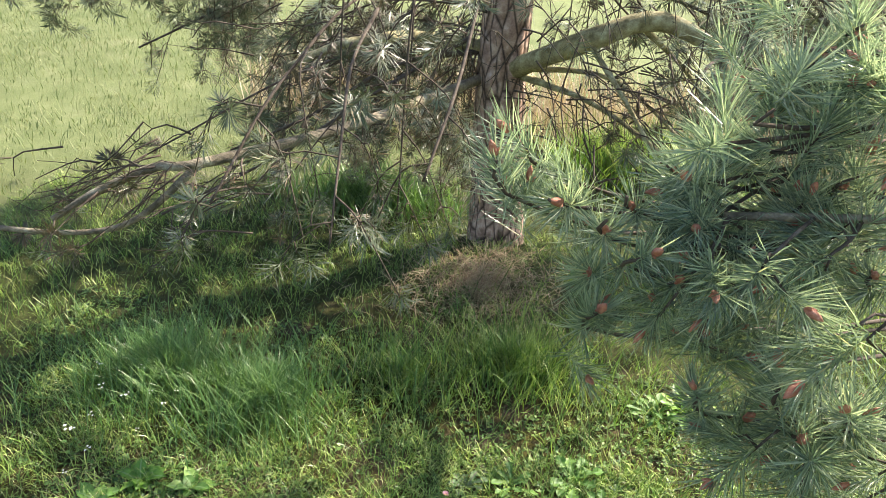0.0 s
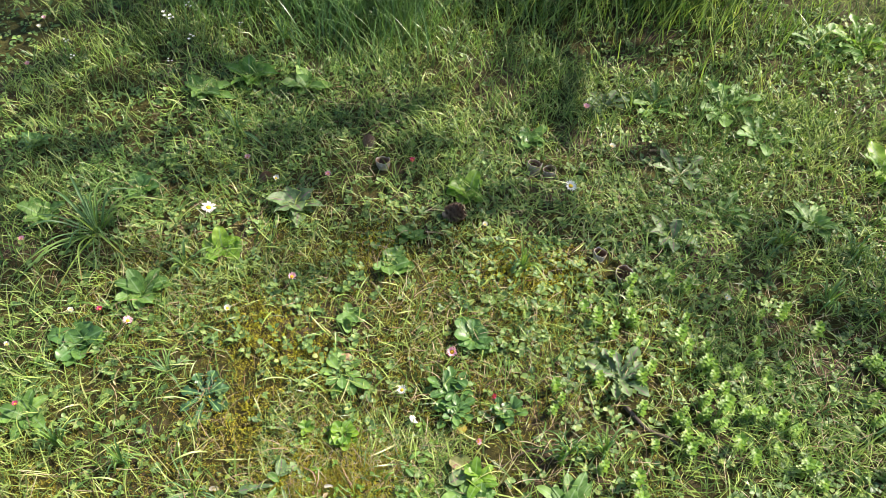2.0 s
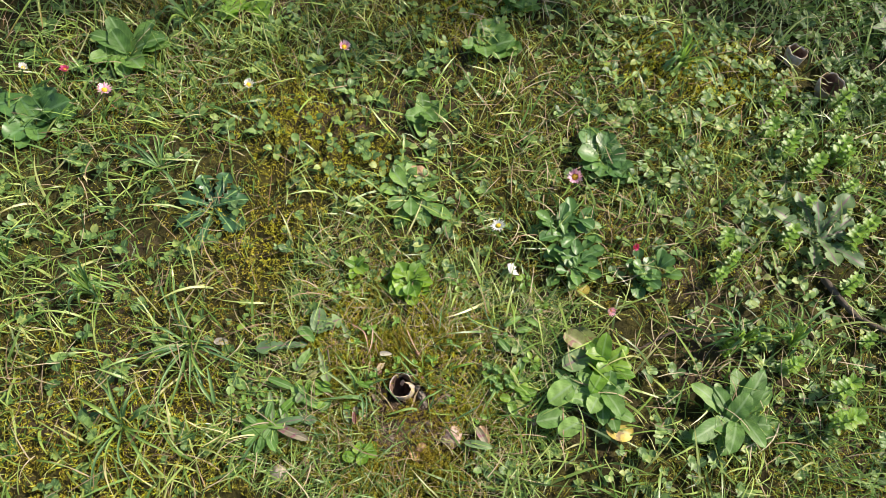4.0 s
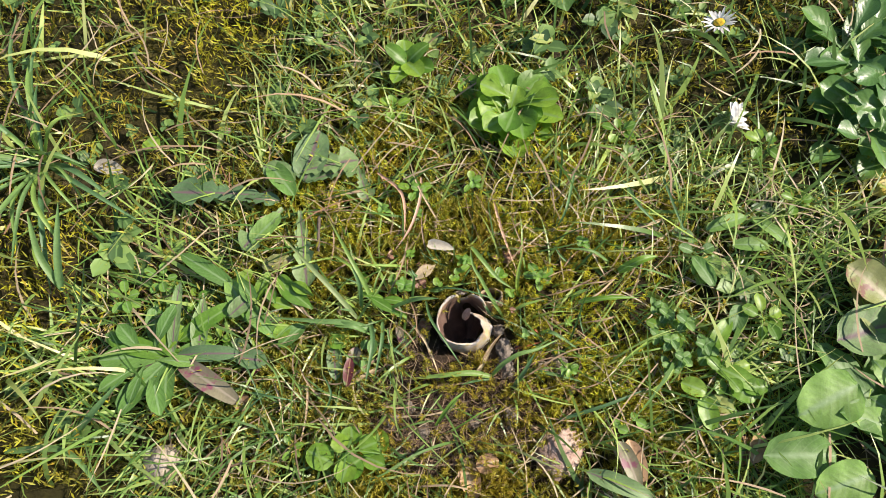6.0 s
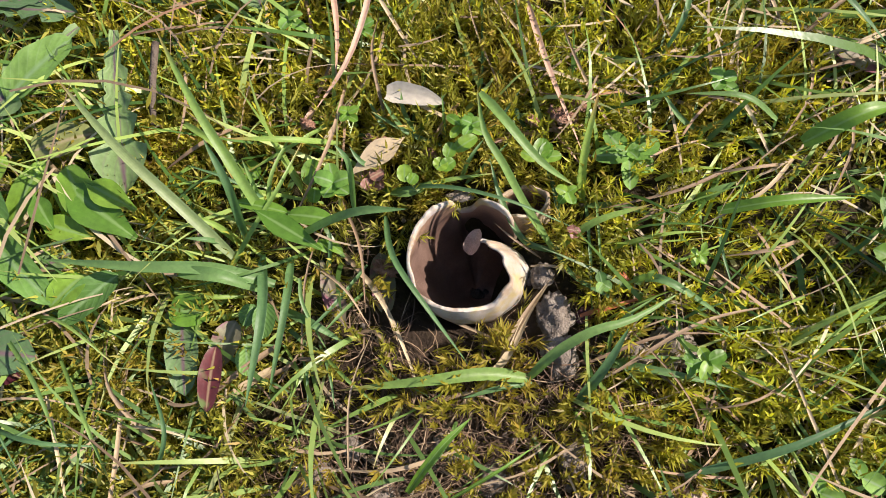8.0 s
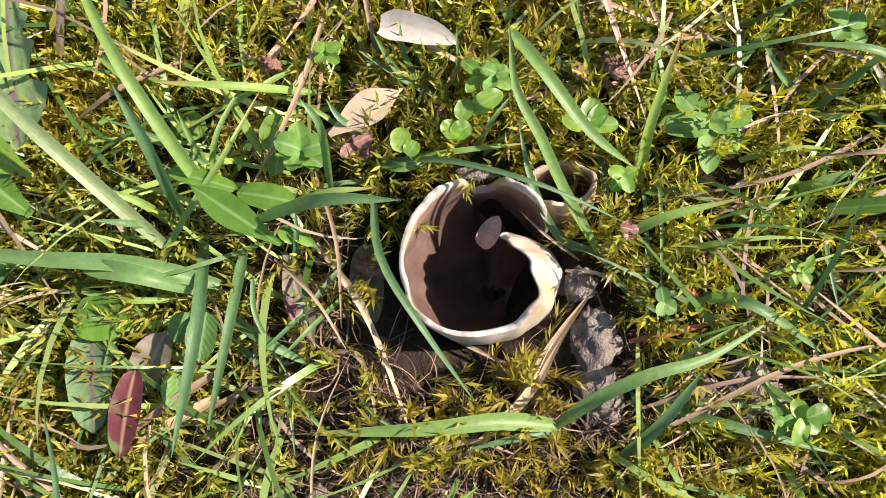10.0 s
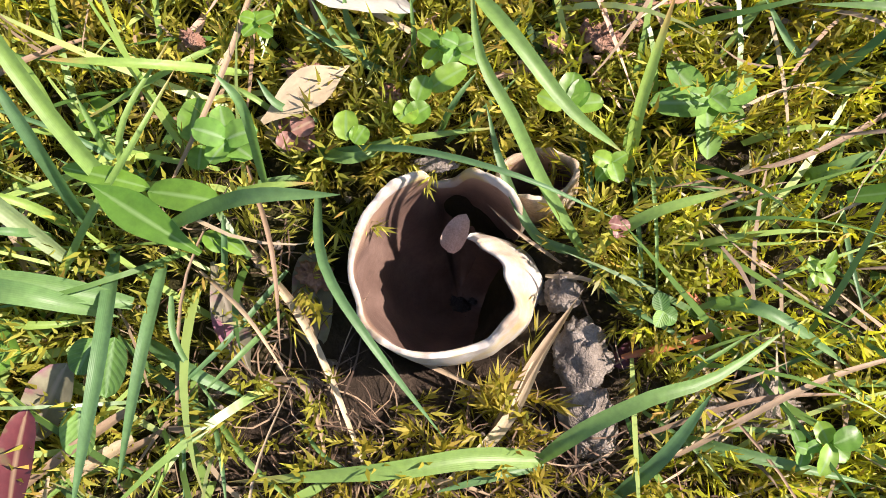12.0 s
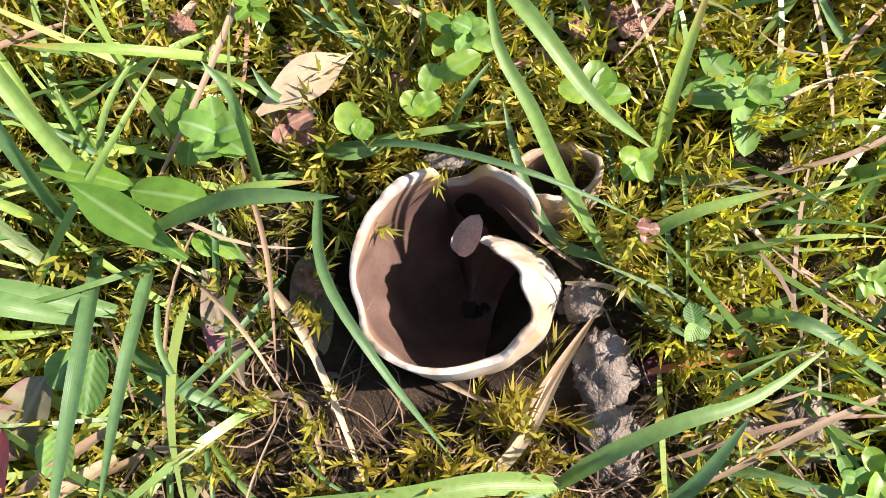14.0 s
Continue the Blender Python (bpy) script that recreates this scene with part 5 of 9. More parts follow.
x, y = patch(40000, -0.14, 0.15, -0.12, 0.15, lambda x, y: np.exp(-(np.hypot(x, y) / 0.118) ** 4) * (0.3 + 0.7 * np.clip(lumps(x, y, 55.0, 0.4) * 1.8 - 0.2, 0, 1)) * (1 - 0.7 * bare(x, y)))
moss("moss_cushion", x, y, 0.007, 0.014, 20, "moss cushions of feathery shoots", 0.33, 0.023)
x, y = patch(50000, -0.6, 0.5, -0.32, 0.62, lambda x, y: (0.3 + np.clip(lumps(x, y, 12.0, 1.4) * 1.9 - 0.3, 0, 1) + golden(x, y)) * np.clip((np.hypot(x, y) - 0.07) * 12, 0, 1) * (1.25 - np.clip(np.hypot(x, y), 0, 0.75)) * (1 - bare(x, y)))
moss("moss_carpet", x, y, 0.008, 0.017, 5, "moss carpet between the grass", 0.46, 0.034)

x, y = patch(16000, -0.36, 0.36, -0.28, 0.62, lambda x, y: golden(x, y) * np.clip((np.hypot(x, y) - 0.08) * 20, 0, 1))
moss("moss_cushion", x, y, 0.009, 0.018, 6, "moss mounds in full sun", 0.44, 0.032)

# litter: dead blades and needles
x, y = patch(1100, -0.15, 0.15, -0.12, 0.15)
k = off_cups(x, y, 2.4) & (np.hypot(x, y) > 0.036)
x, y = x[k], y[k]
n = len(x)
b = based(x, y)
b[:, 2] += rnd(n, 0.003, 0.011) * (1 - 0.8 * bare(x, y))
v, t, uv = strips(b, rnd(n, 0, 6.283), rnd(n, 0.008, 0.03), rnd(n, 0.0003, 0.0008), rnd(n, -6, 22), rnd(n, -25, 8), 5, None, 1.1)
tagged(part("litter", raw_mesh("litter", v, t, M_STRAW, uv), None), "dead grass and fallen pine needles on the soil", "litter", kind="stuff")
x, y = patch(6000, -0.8, 0.9, -0.4, 1.0, lambda x, y: (0.2 + 0.8 * lumps(x, y, 9.0, 5.0)) * (np.hypot(x, y) > 0.075))
n = len(x)
b = based(x, y)
b[:, 2] += rnd(n, 0.004, 0.018)
v, t, uv = strips(b, rnd(n, 0, 6.283), rnd(n, 0.02, 0.06), rnd(n, 0.0005, 0.0013), rnd(n, -4, 30), rnd(n, -30, 6), 5, None, 1.1)
tagged(part("litter", raw_mesh("litter", v, t, M_STRAW, uv), None), "dead grass lying in the turf", "litter", kind="stuff")
n = 2600
r, a = np.abs(RNG.normal(0, 0.6, n)), RNG.uniform(0, 6.283, n)
x, y = 0.12 + 0.34 * r * np.cos(a), 2.02 + 0.28 * r * np.sin(a)
b = based(x, y)
b[:, 2] += rnd(n, 0.002, 0.03)
v, t, uv = strips(b, rnd(n, 0, 6.283), rnd(n, 0.04, 0.12), rnd(n, 0.0016, 0.003), rnd(n, -5, 50), rnd(n, -30, 10), 3)
tagged(part("dry_grass_mound", raw_mesh("dry_grass_mound", v, t, M_STRAW, uv), None), "dry straw and needles heaped at the trunk", "dry grass", kind="stuff")

# rootlets and crumbs on the open soil
x, y = patch(8000, -0.06, 0.1, -0.09, 0.03, lambda x, y: bare(x, y) * (np.hypot(x, y) > 0.021))
k = off_cups(x, y, 1.25)
x, y = x[k], y[k]
n = len(x)
b = based(x, y)
b[:, 2] += rnd(n, 0.0003, 0.003)
v, t, uv = strips(b, rnd(n, 0, 6.283), rnd(n, 0.005, 0.018), rnd(n, 0.00012, 0.00032), rnd(n, -4, 30), rnd(n, -50, 10), 6, None, 3.4)
tagged(part("rootlets", raw_mesh("rootlets", v, t, M_ROOT, uv), None), "tangled brown rootlets on open soil", "litter", kind="stuff")
crumb = []
for j in range(4):
    th = math.pi * (j + 0.5) / 4
    for i in range(6):
        q = 0.5 * (1 + 0.35 * noise.noise(Vector((j * 1.7, i * 2.3, 0.5))))
        crumb.append((q * math.cos(th), q * math.sin(th) * math.cos(i * 1.047), q * math.sin(th) * math.sin(i * 1.047)))
crumb = (np.array(crumb), np.array(grid_tris(6, 4, True)), np.zeros((24, 2)))
x, y = patch(1500, -0.13, 0.13, -0.1, 0.12, lambda x, y: 0.12 + bare(x, y))
k = off_cups(x, y, 1.2)
x, y = x[k], y[k]
n = len(x)
v, t, uv = scattered(crumb, np.stack([x, y, ground_z(x, y), rnd(n, 0, 6.283), rnd(n, -1, 1), rnd(n, 0.0006, 0.0026)], 1))
tagged(part("soil_crumbs", raw_mesh("soil_crumbs", v, t, M_SOIL), None), "grey-brown crumbs of soil", "soil", kind="stuff")

# small leaves of clover, daisies and speedwell
def clump(kind, n, width, seed):
    """A little whorl of leaves, one unit across."""
    r, h = random.Random(seed), Heap()
    for k in range(n):
        v, t, uv = leaf_arrays(kind, r.uniform(0.7, 1.1), width * r.uniform(0.8, 1.2), r.uniform(15, 60), r.uniform(-15, 15), 3, 2, 0.3)
        a = k * 2.4 + r.uniform(-0.3, 0.3)
        rot = np.array([[math.cos(a), -math.sin(a), 0], [math.sin(a), math.cos(a), 0], [0, 0, 1]])
        h.add(v @ rot.T + np.array([r.uniform(-0.3, 0.3), r.uniform(-0.3, 0.3), 0]), t, uv)
    return np.concatenate(h.v), np.concatenate(h.t), np.concatenate(h.uv)


SMALL_OVAL = clump("oval", 5, 0.6, 1)
SMALL_LEAFY = clump("oval", 4, 0.6, 2)


def leaf_stuff(name, x, y, lo, hi, piece, label):
    n = len(x)
    k = off_cups(x, y, 1.7)
    x, y = x[k], y[k]
    n = len(x)
    z = ground_z(x, y) + rnd(n, 0, 0.012)
    v, t, uv = scattered(piece, np.stack([x, y, z, rnd(n, 0, 6.283), rnd(n, -0.25, 0.45), rnd(n, lo, hi)], 1))
    return tagged(part(name, raw_mesh(name, v, t, M_LEAVES, uv), None), label, "ground cover", kind="stuff")


x, y = patch(4200, -0.7, 0.8, -0.35, 1.0, lambda x, y: (0.05 + 0.95 * np.clip(lumps(x, y, 14.0, 3.3) * 1.7 - 0.3, 0, 1)) * (np.hypot(x, y) > 0.12))
leaf_stuff("small_leaves", x, y, 0.005, 0.014, SMALL_OVAL, "small rounded green leaves in the turf")
x, y = patch(8500, -1.3, 1.3, 0.2, 1.7, lambda x, y: np.clip(lumps(x, y, 7.0, 4.3) * 1.9 - 0.3, 0.18, 1))
leaf_stuff("small_leaves", x, y, 0.006, 0.0145, SMALL_LEAFY, "low green leaves of daisies and weeds")
# ---- cup fungi ----
def interp(table, a):
    for (a0, v0), (a1, v1) in zip(table, table[1:]):
        if a0 <= a <= a1:
            f = (a - a0) / (a1 - a0)
            f = f * f * (3 - 2 * f)
            return v0 + (v1 - v0) * f
    return table[-1][1] if a > table[-1][0] else table[0][1]


def cup_fungus(m, radii, turn, depth, height, thick, label, ragged=0.03, curl=None, dip=None, flesh=None, group="cup fungi", steps=120, seed=0, first=0.0, sag=0.0):
    """A cup of flesh sunk in the soil: an outer wall, a dark lining and a torn pale rim between them.
    radii: (degrees run through, radius); turn: degrees that the wall runs round, more than 360 where it laps over itself;
    curl, dip: (degrees, how far the rim bends inwards / drops); sag: how far the floor lies to one side."""
    ob = thing("cup_fungus", m, label, "mushroom", group)
    curl, dip = curl or [(0, 0.0), (400, 0.0)], dip or [(0, 0.0), (400, 0.0)]
    rows = 20

    def shell(off, upto):
        v, uv = [], []
        for j in range(rows + 1):
            s = j / rows * upto
            for i in range(steps + 1):
                a = turn * i / steps
                ang = radians(first - a)
                R = interp(radii, a)
                nz = noise.noise(Vector((math.cos(ang) * 1.6 + seed, math.sin(ang) * 1.6, 3.1)))
                fine = noise.noise(Vector((a * 0.09, seed, 9.0)))
                prof = math.sin(min(1.0, s * 1.06) * math.pi / 2) ** 0.72
                rr = R * prof * (1 + 0.05 * nz * s) - interp(curl, a) * R * max(0.0, s - 0.72) ** 1.3 * 5.0
                top = height * (1 + 0.35 * nz) - interp(dip, a) + ragged * R * (fine + 0.6 * noise.noise(Vector((a * 0.31, seed, 2.0)))) * (1 if s > 0.9 else 0)
                z = -depth + (depth + top) * (s ** 1.35)
                rr += off * (0.35 + 0.65 * s) * (1 + 0.45 * noise.noise(Vector((a * 0.05, seed, 5.0))))
                z -= off * (1.0 - s) * 0.8
                # creases in the wall
                rr += 0.075 * R * math.sin(s * 5 + 2.2 * math.sin(ang * 2 + seed)) * s * (1 - s) * 2
                # folds of the floor, and its lowest place off the middle
                low = (1 - s) ** 0.8
                z += sag * R * (0.5 * math.cos(ang - 3.3) * math.sin(math.pi * min(1.0, s * 1.15)) + 0.35 * noise.noise(Vector((math.cos(ang) * s * 3, math.sin(ang) * s * 3, seed)))) * min(1.0, 4 * (1 - s))
                v.append((rr * math.cos(ang) + sag * R * low * 0.75, rr * math.sin(ang) - sag * R * low * 0.6, z))
                uv.append((a / 360, s))
        return np.array(v), uv

    inner, uv = shell(0.0, 1.0)
    outer, _ = shell(thick, 1.0)
    w = steps + 1
    tri = np.array(grid_tris(w, rows + 1))
    lip0 = rows - 1
    part("lining", raw_mesh("lining", inner[:(lip0 + 1) * w], grid_tris(w, lip0 + 1), M_LINING, uv[:(lip0 + 1) * w]), ob, "smooth dark brown inner surface")
    part("outer_wall", raw_mesh("outer_wall", outer, tri[:, ::-1], flesh or M_FLESH, uv), ob, "pale cream outer flesh")
    a, b = inner[lip0 * w:(lip0 + 1) * w], inner[rows * w:]
    c = outer[rows * w:]
    mid = (b + c) / 2 + np.array([0, 0, thick * 0.35])
    lip = np.concatenate([a, b, mid, c])
    part("rim", raw_mesh("rim", lip, grid_tris(w, 4), flesh or M_FLESH, np.zeros((len(lip), 2))), ob, "torn cream-white rim")
    ends = Heap()
    for i in (0, steps):
        col_a, col_b = inner[i::w], outer[i::w]
        v = np.concatenate([col_a, col_b])
        k = len(col_a)
        ends.add(v, [(q, q + 1, q + k + 1) for q in range(k - 1)] + [(q, q + k + 1, q + k) for q in range(k - 1)])
    if turn != 360:
        part("torn_edge", ends.mesh("torn_edge", M_FLESH), ob)
    return ob


MACRO = 35.0   # degrees by which the near view is turned
cup_fungus(pose(0.0, 0.0, 0.0, 0, 0, MACRO),
           [(0, 0.0092), (38, 0.0138), (52, 0.0148), (70, 0.0138), (103, 0.0121), (139, 0.0116), (172, 0.0121), (203, 0.0130), (230, 0.0134), (255, 0.0127), (291, 0.0126), (314, 0.0136), (336, 0.0141), (359, 0.0136), (378, 0.0131)],
           378, 0.019, 0.0105, 0.0008, "dark brown cup fungus with torn cream rim in mossy soil",
           curl=[(0, 0.42), (25, 0.55), (55, 0.45), (85, 0.18), (110, 0.05), (190, 0.04), (215, 0.12), (240, 0.16), (270, 0.08), (300, 0.03), (378, 0.0)],
           dip=[(0, 0.004), (20, 0.001), (60, 0.0), (300, 0.0), (308, 0.001), (318, 0.0085), (327, 0.0085), (338, 0.002), (356, 0.001), (378, 0.004)], ragged=0.05, seed=1.3, first=48.0, steps=200, sag=0.35)
cup_fungus(pose(0.0058, 0.0187, 0.0, -14, -10, 35), [(0, 0.0046), (60, 0.0036), (120, 0.0040), (180, 0.0058), (240, 0.0040), (300, 0.0034), (360, 0.0046)], 360, 0.013, 0.0055, 0.0007,
           "small brown cup fungus against the large one", flesh=M_FLESH_DULL, seed=4.1, steps=60, ragged=0.06)
for x, y, r, tilt, turn, sd in ((-0.191, 0.715, 0.0145, 12, 40, 2.2), (0.121, 0.816, 0.0155, 18, 10, 5.1), (0.157, 0.811, 0.0125, 14, 70, 6.4), (0.296, 0.61, 0.0125, 6, 0, 7.7), (0.349, 0.581, 0.016, 10, 200, 8.3)):
    cup_fungus(pose(x, y, 0.006 + float(ground_z(x, y + 0.05)), -tilt, 0, turn), [(0, r), (70, r * 1.06), (150, r * 0.9), (230, r * 1.04), (300, r * 0.94), (360, r)], 360, 0.019, 0.013, 0.0012,
               "brown cup fungus with pale rim in the turf", seed=sd, steps=64, ragged=0.12)
one_leaf("flesh_scrap", (-0.0012, 0.0041, -0.004), (-0.0017, 0.0104, -0.004), "pale pinkish scrap of flesh inside the cup", "scrap", "oval", 0.0036, M_SCRAP, 45.0, 20.0, 0.05, 3, 0.6)
# ---- the grass round the fungus ----
tuft((0.0261, -0.0143, 0.0), "broad green grass shoot lying beside the cup fungus", [
    (0.0034, 12, (0.0249, -0.014, 0.005), (0.0168, -0.0184, 0.009), (0.008, -0.0257, 0.011), (-0.0076, -0.0379, 0.008)),
    (0.00259, -30, (0.0249, -0.014, 0.005), (0.0265, -0.0076, 0.011), (0.0304, -0.0003, 0.015), (0.0362, 0.0066, 0.014), (0.0427, 0.0185, 0.01)),
    (0.00164, 20, (0.0261, -0.0142, 0.003), (0.021, -0.0188, 0.006), (0.0153, -0.025, 0.006))])
tuft((0.0376, -0.0027, 0.0), "grey-green grass blades by the soil clods", [
    (0.00255, -10, (0.0361, -0.0124, 0.004), (0.0365, -0.0047, 0.011), (0.0361, 0.0042, 0.016)),
    (0.00217, 10, (0.0364, -0.0025, 0.003), (0.0458, 0.0009, 0.009), (0.0622, 0.0069, 0.008)),
    (0.00117, 30, (0.0372, -0.0017, 0.002), (0.0346, 0.0048, 0.009), (0.0389, 0.015, 0.01)),
    (0.00105, 20, (0.0378, -0.0026, 0.002), (0.0427, 0.0025, 0.006), (0.0609, 0.0127, 0.005)),
    (0.00074, 0, (0.0318, -0.0007, 0.002), (0.0396, -0.0016, 0.007), (0.0471, -0.0036, 0.007))])
tuft((0.0162, 0.0137, 0.0), "tall grass shoot bending over the cup fungus", [
    (0.00222, 25, (0.0156, 0.0129, 0.004), (0.0051, 0.0156, 0.014), (-0.0022, 0.018, 0.022), (-0.0084, 0.0205, 0.026), (-0.0138, 0.0262, 0.03)),
    (0.0026, -20, (-0.0148, 0.0297, 0.02), (-0.0071, 0.0264, 0.022), (0.0034, 0.0241, 0.018), (0.0122, 0.0255, 0.012)),
    (0.00203, -15, (0.0156, 0.0129, 0.004), (0.0195, 0.0206, 0.012), (0.0278, 0.0299, 0.014)),
    (0.0018, 10, (0.0154, 0.0131, 0.003), (0.0084, 0.0113, 0.005), (-0.0003, 0.0157, 0.009), (-0.0068, 0.0213, 0.012)),
    (0.00121, 10, (0.0163, 0.013, 0.003), (0.0228, 0.01, 0.005), (0.0307, 0.01, 0.006), (0.039, 0.0094, 0.004))])
tuft((0.0152, 0.0279, 0.0), "bright grass blades arching between moss and fungus", [
    (0.0023, -20, (0.0148, 0.0268, 0.003), (0.0103, 0.0317, 0.014), (0.0061, 0.0422, 0.024)),
    (0.00166, 20, (0.014, 0.0273, 0.003), (0.0114, 0.0301, 0.009), (0.0104, 0.0354, 0.014)),
    (0.00093, 0, (0.0151, 0.0283, 0.002), (0.0225, 0.0164, 0.005), (0.0301, 0.0047, 0.003)),
    (0.00076, 0, (0.0138, 0.0342, 0.003), (0.0211, 0.0218, 0.007), (0.0284, 0.0121, 0.003)),
    (0.0006, 0, (0.0242, 0.0206, 0.004), (0.0339, 0.026, 0.008), (0.043, 0.0328, 0.008)),
    (0.00188, 15, (0.0164, 0.0265, 0.003), (0.0245, 0.0303, 0.005), (0.0359, 0.0322, 0.004))])
tuft((-0.0245, 0.0049, 0.0), "thin grass blades lying across the cup rim", [
    (0.00118, 10, (-0.0244, 0.0043, 0.004), (-0.0116, 0.0096, 0.014), (0.0024, 0.0139, 0.016), (0.017, 0.0184, 0.009)),
    (0.00143, 10, (-0.0232, 0.0041, 0.004), (-0.0133, 0.012, 0.009), (-0.0034, 0.0212, 0.008)),
    (0.00166, 35, (-0.0205, -0.0001, 0.004), (-0.0122, -0.0085, 0.013), (-0.0012, -0.0136, 0.014), (0.0131, -0.0186, 0.007)),
    (0.00109, 10, (-0.022, 0.0021, 0.003), (-0.0274, -0.0032, 0.005), (-0.0328, -0.0095, 0.004)),
    (0.00225, 0, (-0.025, 0.0049, 0.003), (-0.0186, 0.0052, 0.009), (-0.0151, 0.0092, 0.008))])
tuft((-0.0359, -0.0155, 0.0), "broad young grass blade above low leaves", [
    (0.00241, -20, (-0.0308, -0.015, 0.014), (-0.0206, -0.0077, 0.027), (-0.0116, -0.0022, 0.03)),
    (0.00162, 10, (-0.0328, -0.0153, 0.008), (-0.0241, -0.0066, 0.018), (-0.018, -0.0011, 0.018)),
    (0.00165, 10, (-0.0259, -0.0036, 0.008), (-0.0276, 0.0006, 0.024), (-0.0314, 0.0018, 0.028)),
    (0.00119, 10, (-0.0238, -0.0177, 0.004), (-0.0256, -0.013, 0.009), (-0.028, -0.0101, 0.009))])
tuft((-0.0458, -0.0224, 0.0), "sunlit pale grass blades over moss", [
    (0.00246, 20, (-0.0428, -0.0213, 0.006), (-0.0464, -0.0155, 0.022), (-0.0539, -0.0109, 0.028)),
    (0.00173, 10, (-0.0442, -0.0229, 0.004), (-0.0478, -0.0228, 0.012), (-0.0532, -0.0247, 0.016)),
    (0.00154, 0, (-0.0455, -0.025, 0.008), (-0.0463, -0.0263, 0.014), (-0.05, -0.0287, 0.016)),
    (0.00139, -10, (-0.0415, -0.0353, 0.004), (-0.0406, -0.0204, 0.012), (-0.04, -0.0096, 0.016), (-0.0422, 0.002, 0.015)),
    (0.00183, 10, (-0.038, 0.0083, 0.006), (-0.0445, 0.0004, 0.016), (-0.0545, -0.007, 0.019)),
    (0.00134, 20, (-0.0443, -0.0138, 0.004), (-0.0479, -0.0105, 0.01), (-0.0519, -0.0078, 0.013)),
    (0.00102, 10, (-0.041, -0.0116, 0.004), (-0.0501, -0.0127, 0.012), (-0.0601, -0.0159, 0.016))])
tuft((-0.0502, -0.0339, 0.0), "sunlit pale grass blades over moss", [
    (0.00117, 0, (-0.0482, -0.0329, 0.004), (-0.0483, -0.0309, 0.01), (-0.0505, -0.031, 0.013)),
    (0.00089, 0, (-0.0348, -0.0159, 0.004), (-0.0418, -0.0154, 0.01), (-0.0506, -0.0161, 0.01)),
    (0.00182, 20, (-0.0679, -0.0077, 0.012), (-0.0567, -0.009, 0.016), (-0.0515, -0.0125, 0.01)),
    (0.00132, 10, (-0.0428, 0.0116, 0.006), (-0.0444, 0.0014, 0.012), (-0.0515, -0.0108, 0.009)),
    (0.00106, 10, (-0.0283, 0.0057, 0.004), (-0.0354, 0.0052, 0.009), (-0.0461, 0.0025, 0.01))])
tuft((-0.0339, -0.0275, 0.0), "dark grass blades hanging over bare soil", [
    (0.00273, 10, (-0.0378, -0.0223, 0.006), (-0.0276, -0.0329, 0.015), (-0.0199, -0.0499, 0.013)),
    (0.00226, -10, (-0.0324, -0.0192, 0.005), (-0.0247, -0.0302, 0.012), (-0.0183, -0.0458, 0.009)),
    (0.00371, 5, (-0.0474, -0.0351, 0.014), (-0.0392, -0.0312, 0.015), (-0.0318, -0.0288, 0.007)),
    (0.00145, 5, (-0.0474, -0.0391, 0.01), (-0.0394, -0.0353, 0.01), (-0.0334, -0.03, 0.005)),
    (0.00233, 10, (-0.0277, -0.0299, 0.004), (-0.0193, -0.029, 0.009), (-0.0121, -0.0286, 0.005)),
    (0.001, 10, (-0.0148, -0.0166, 0.003), (-0.0147, -0.0233, 0.011), (-0.0157, -0.0298, 0.012)),
    (0.00102, 10, (-0.0179, -0.0116, 0.003), (-0.0177, -0.0237, 0.009), (-0.02, -0.0341, 0.009)),
    (0.00109, 10, (-0.0268, -0.0225, 0.01), (-0.0226, -0.027, 0.01), (-0.0138, -0.0321, 0.005))])
tuft((-0.0504, -0.0439, 0.0), "dark grass blades hanging over bare soil", [
    (0.00142, 0, (-0.0464, -0.0411, 0.008), (-0.035, -0.0434, 0.011), (-0.0258, -0.0439, 0.008)),
    (0.00074, 0, (-0.0198, -0.0347, 0.003), (-0.0145, -0.0386, 0.006), (-0.0102, -0.0445, 0.006)),
    (0.00088, 0, (-0.0167, -0.0316, 0.003), (-0.0105, -0.0357, 0.007), (-0.0056, -0.041, 0.007)),
    (0.00103, 0, (-0.0148, -0.033, 0.003), (-0.0066, -0.0347, 0.007), (0.0022, -0.0356, 0.007)),
    (0.00074, 0, (-0.0231, -0.036, 0.003), (-0.0159, -0.0394, 0.007), (-0.014, -0.0468, 0.007)),
    (0.00089, 10, (-0.022, -0.045, 0.003), (-0.0247, -0.0493, 0.006), (-0.0268, -0.056, 0.006)),
    (0.00073, 0, (-0.0336, -0.0598, 0.0031), (-0.0323, -0.0517, 0.007), (-0.0339, -0.0479, 0.005)),
    (0.00067, 0, (-0.0044, -0.0276, 0.003), (0.0008, -0.0289, 0.006), (0.0095, -0.0284, 0.005))])
tuft((-0.0302, -0.048, 0.0), "dark grass blades hanging over bare soil", [
    (0.00067, 0, (-0.0293, -0.0468, 0.003), (-0.0205, -0.0437, 0.006), (-0.0135, -0.0432, 0.006))])
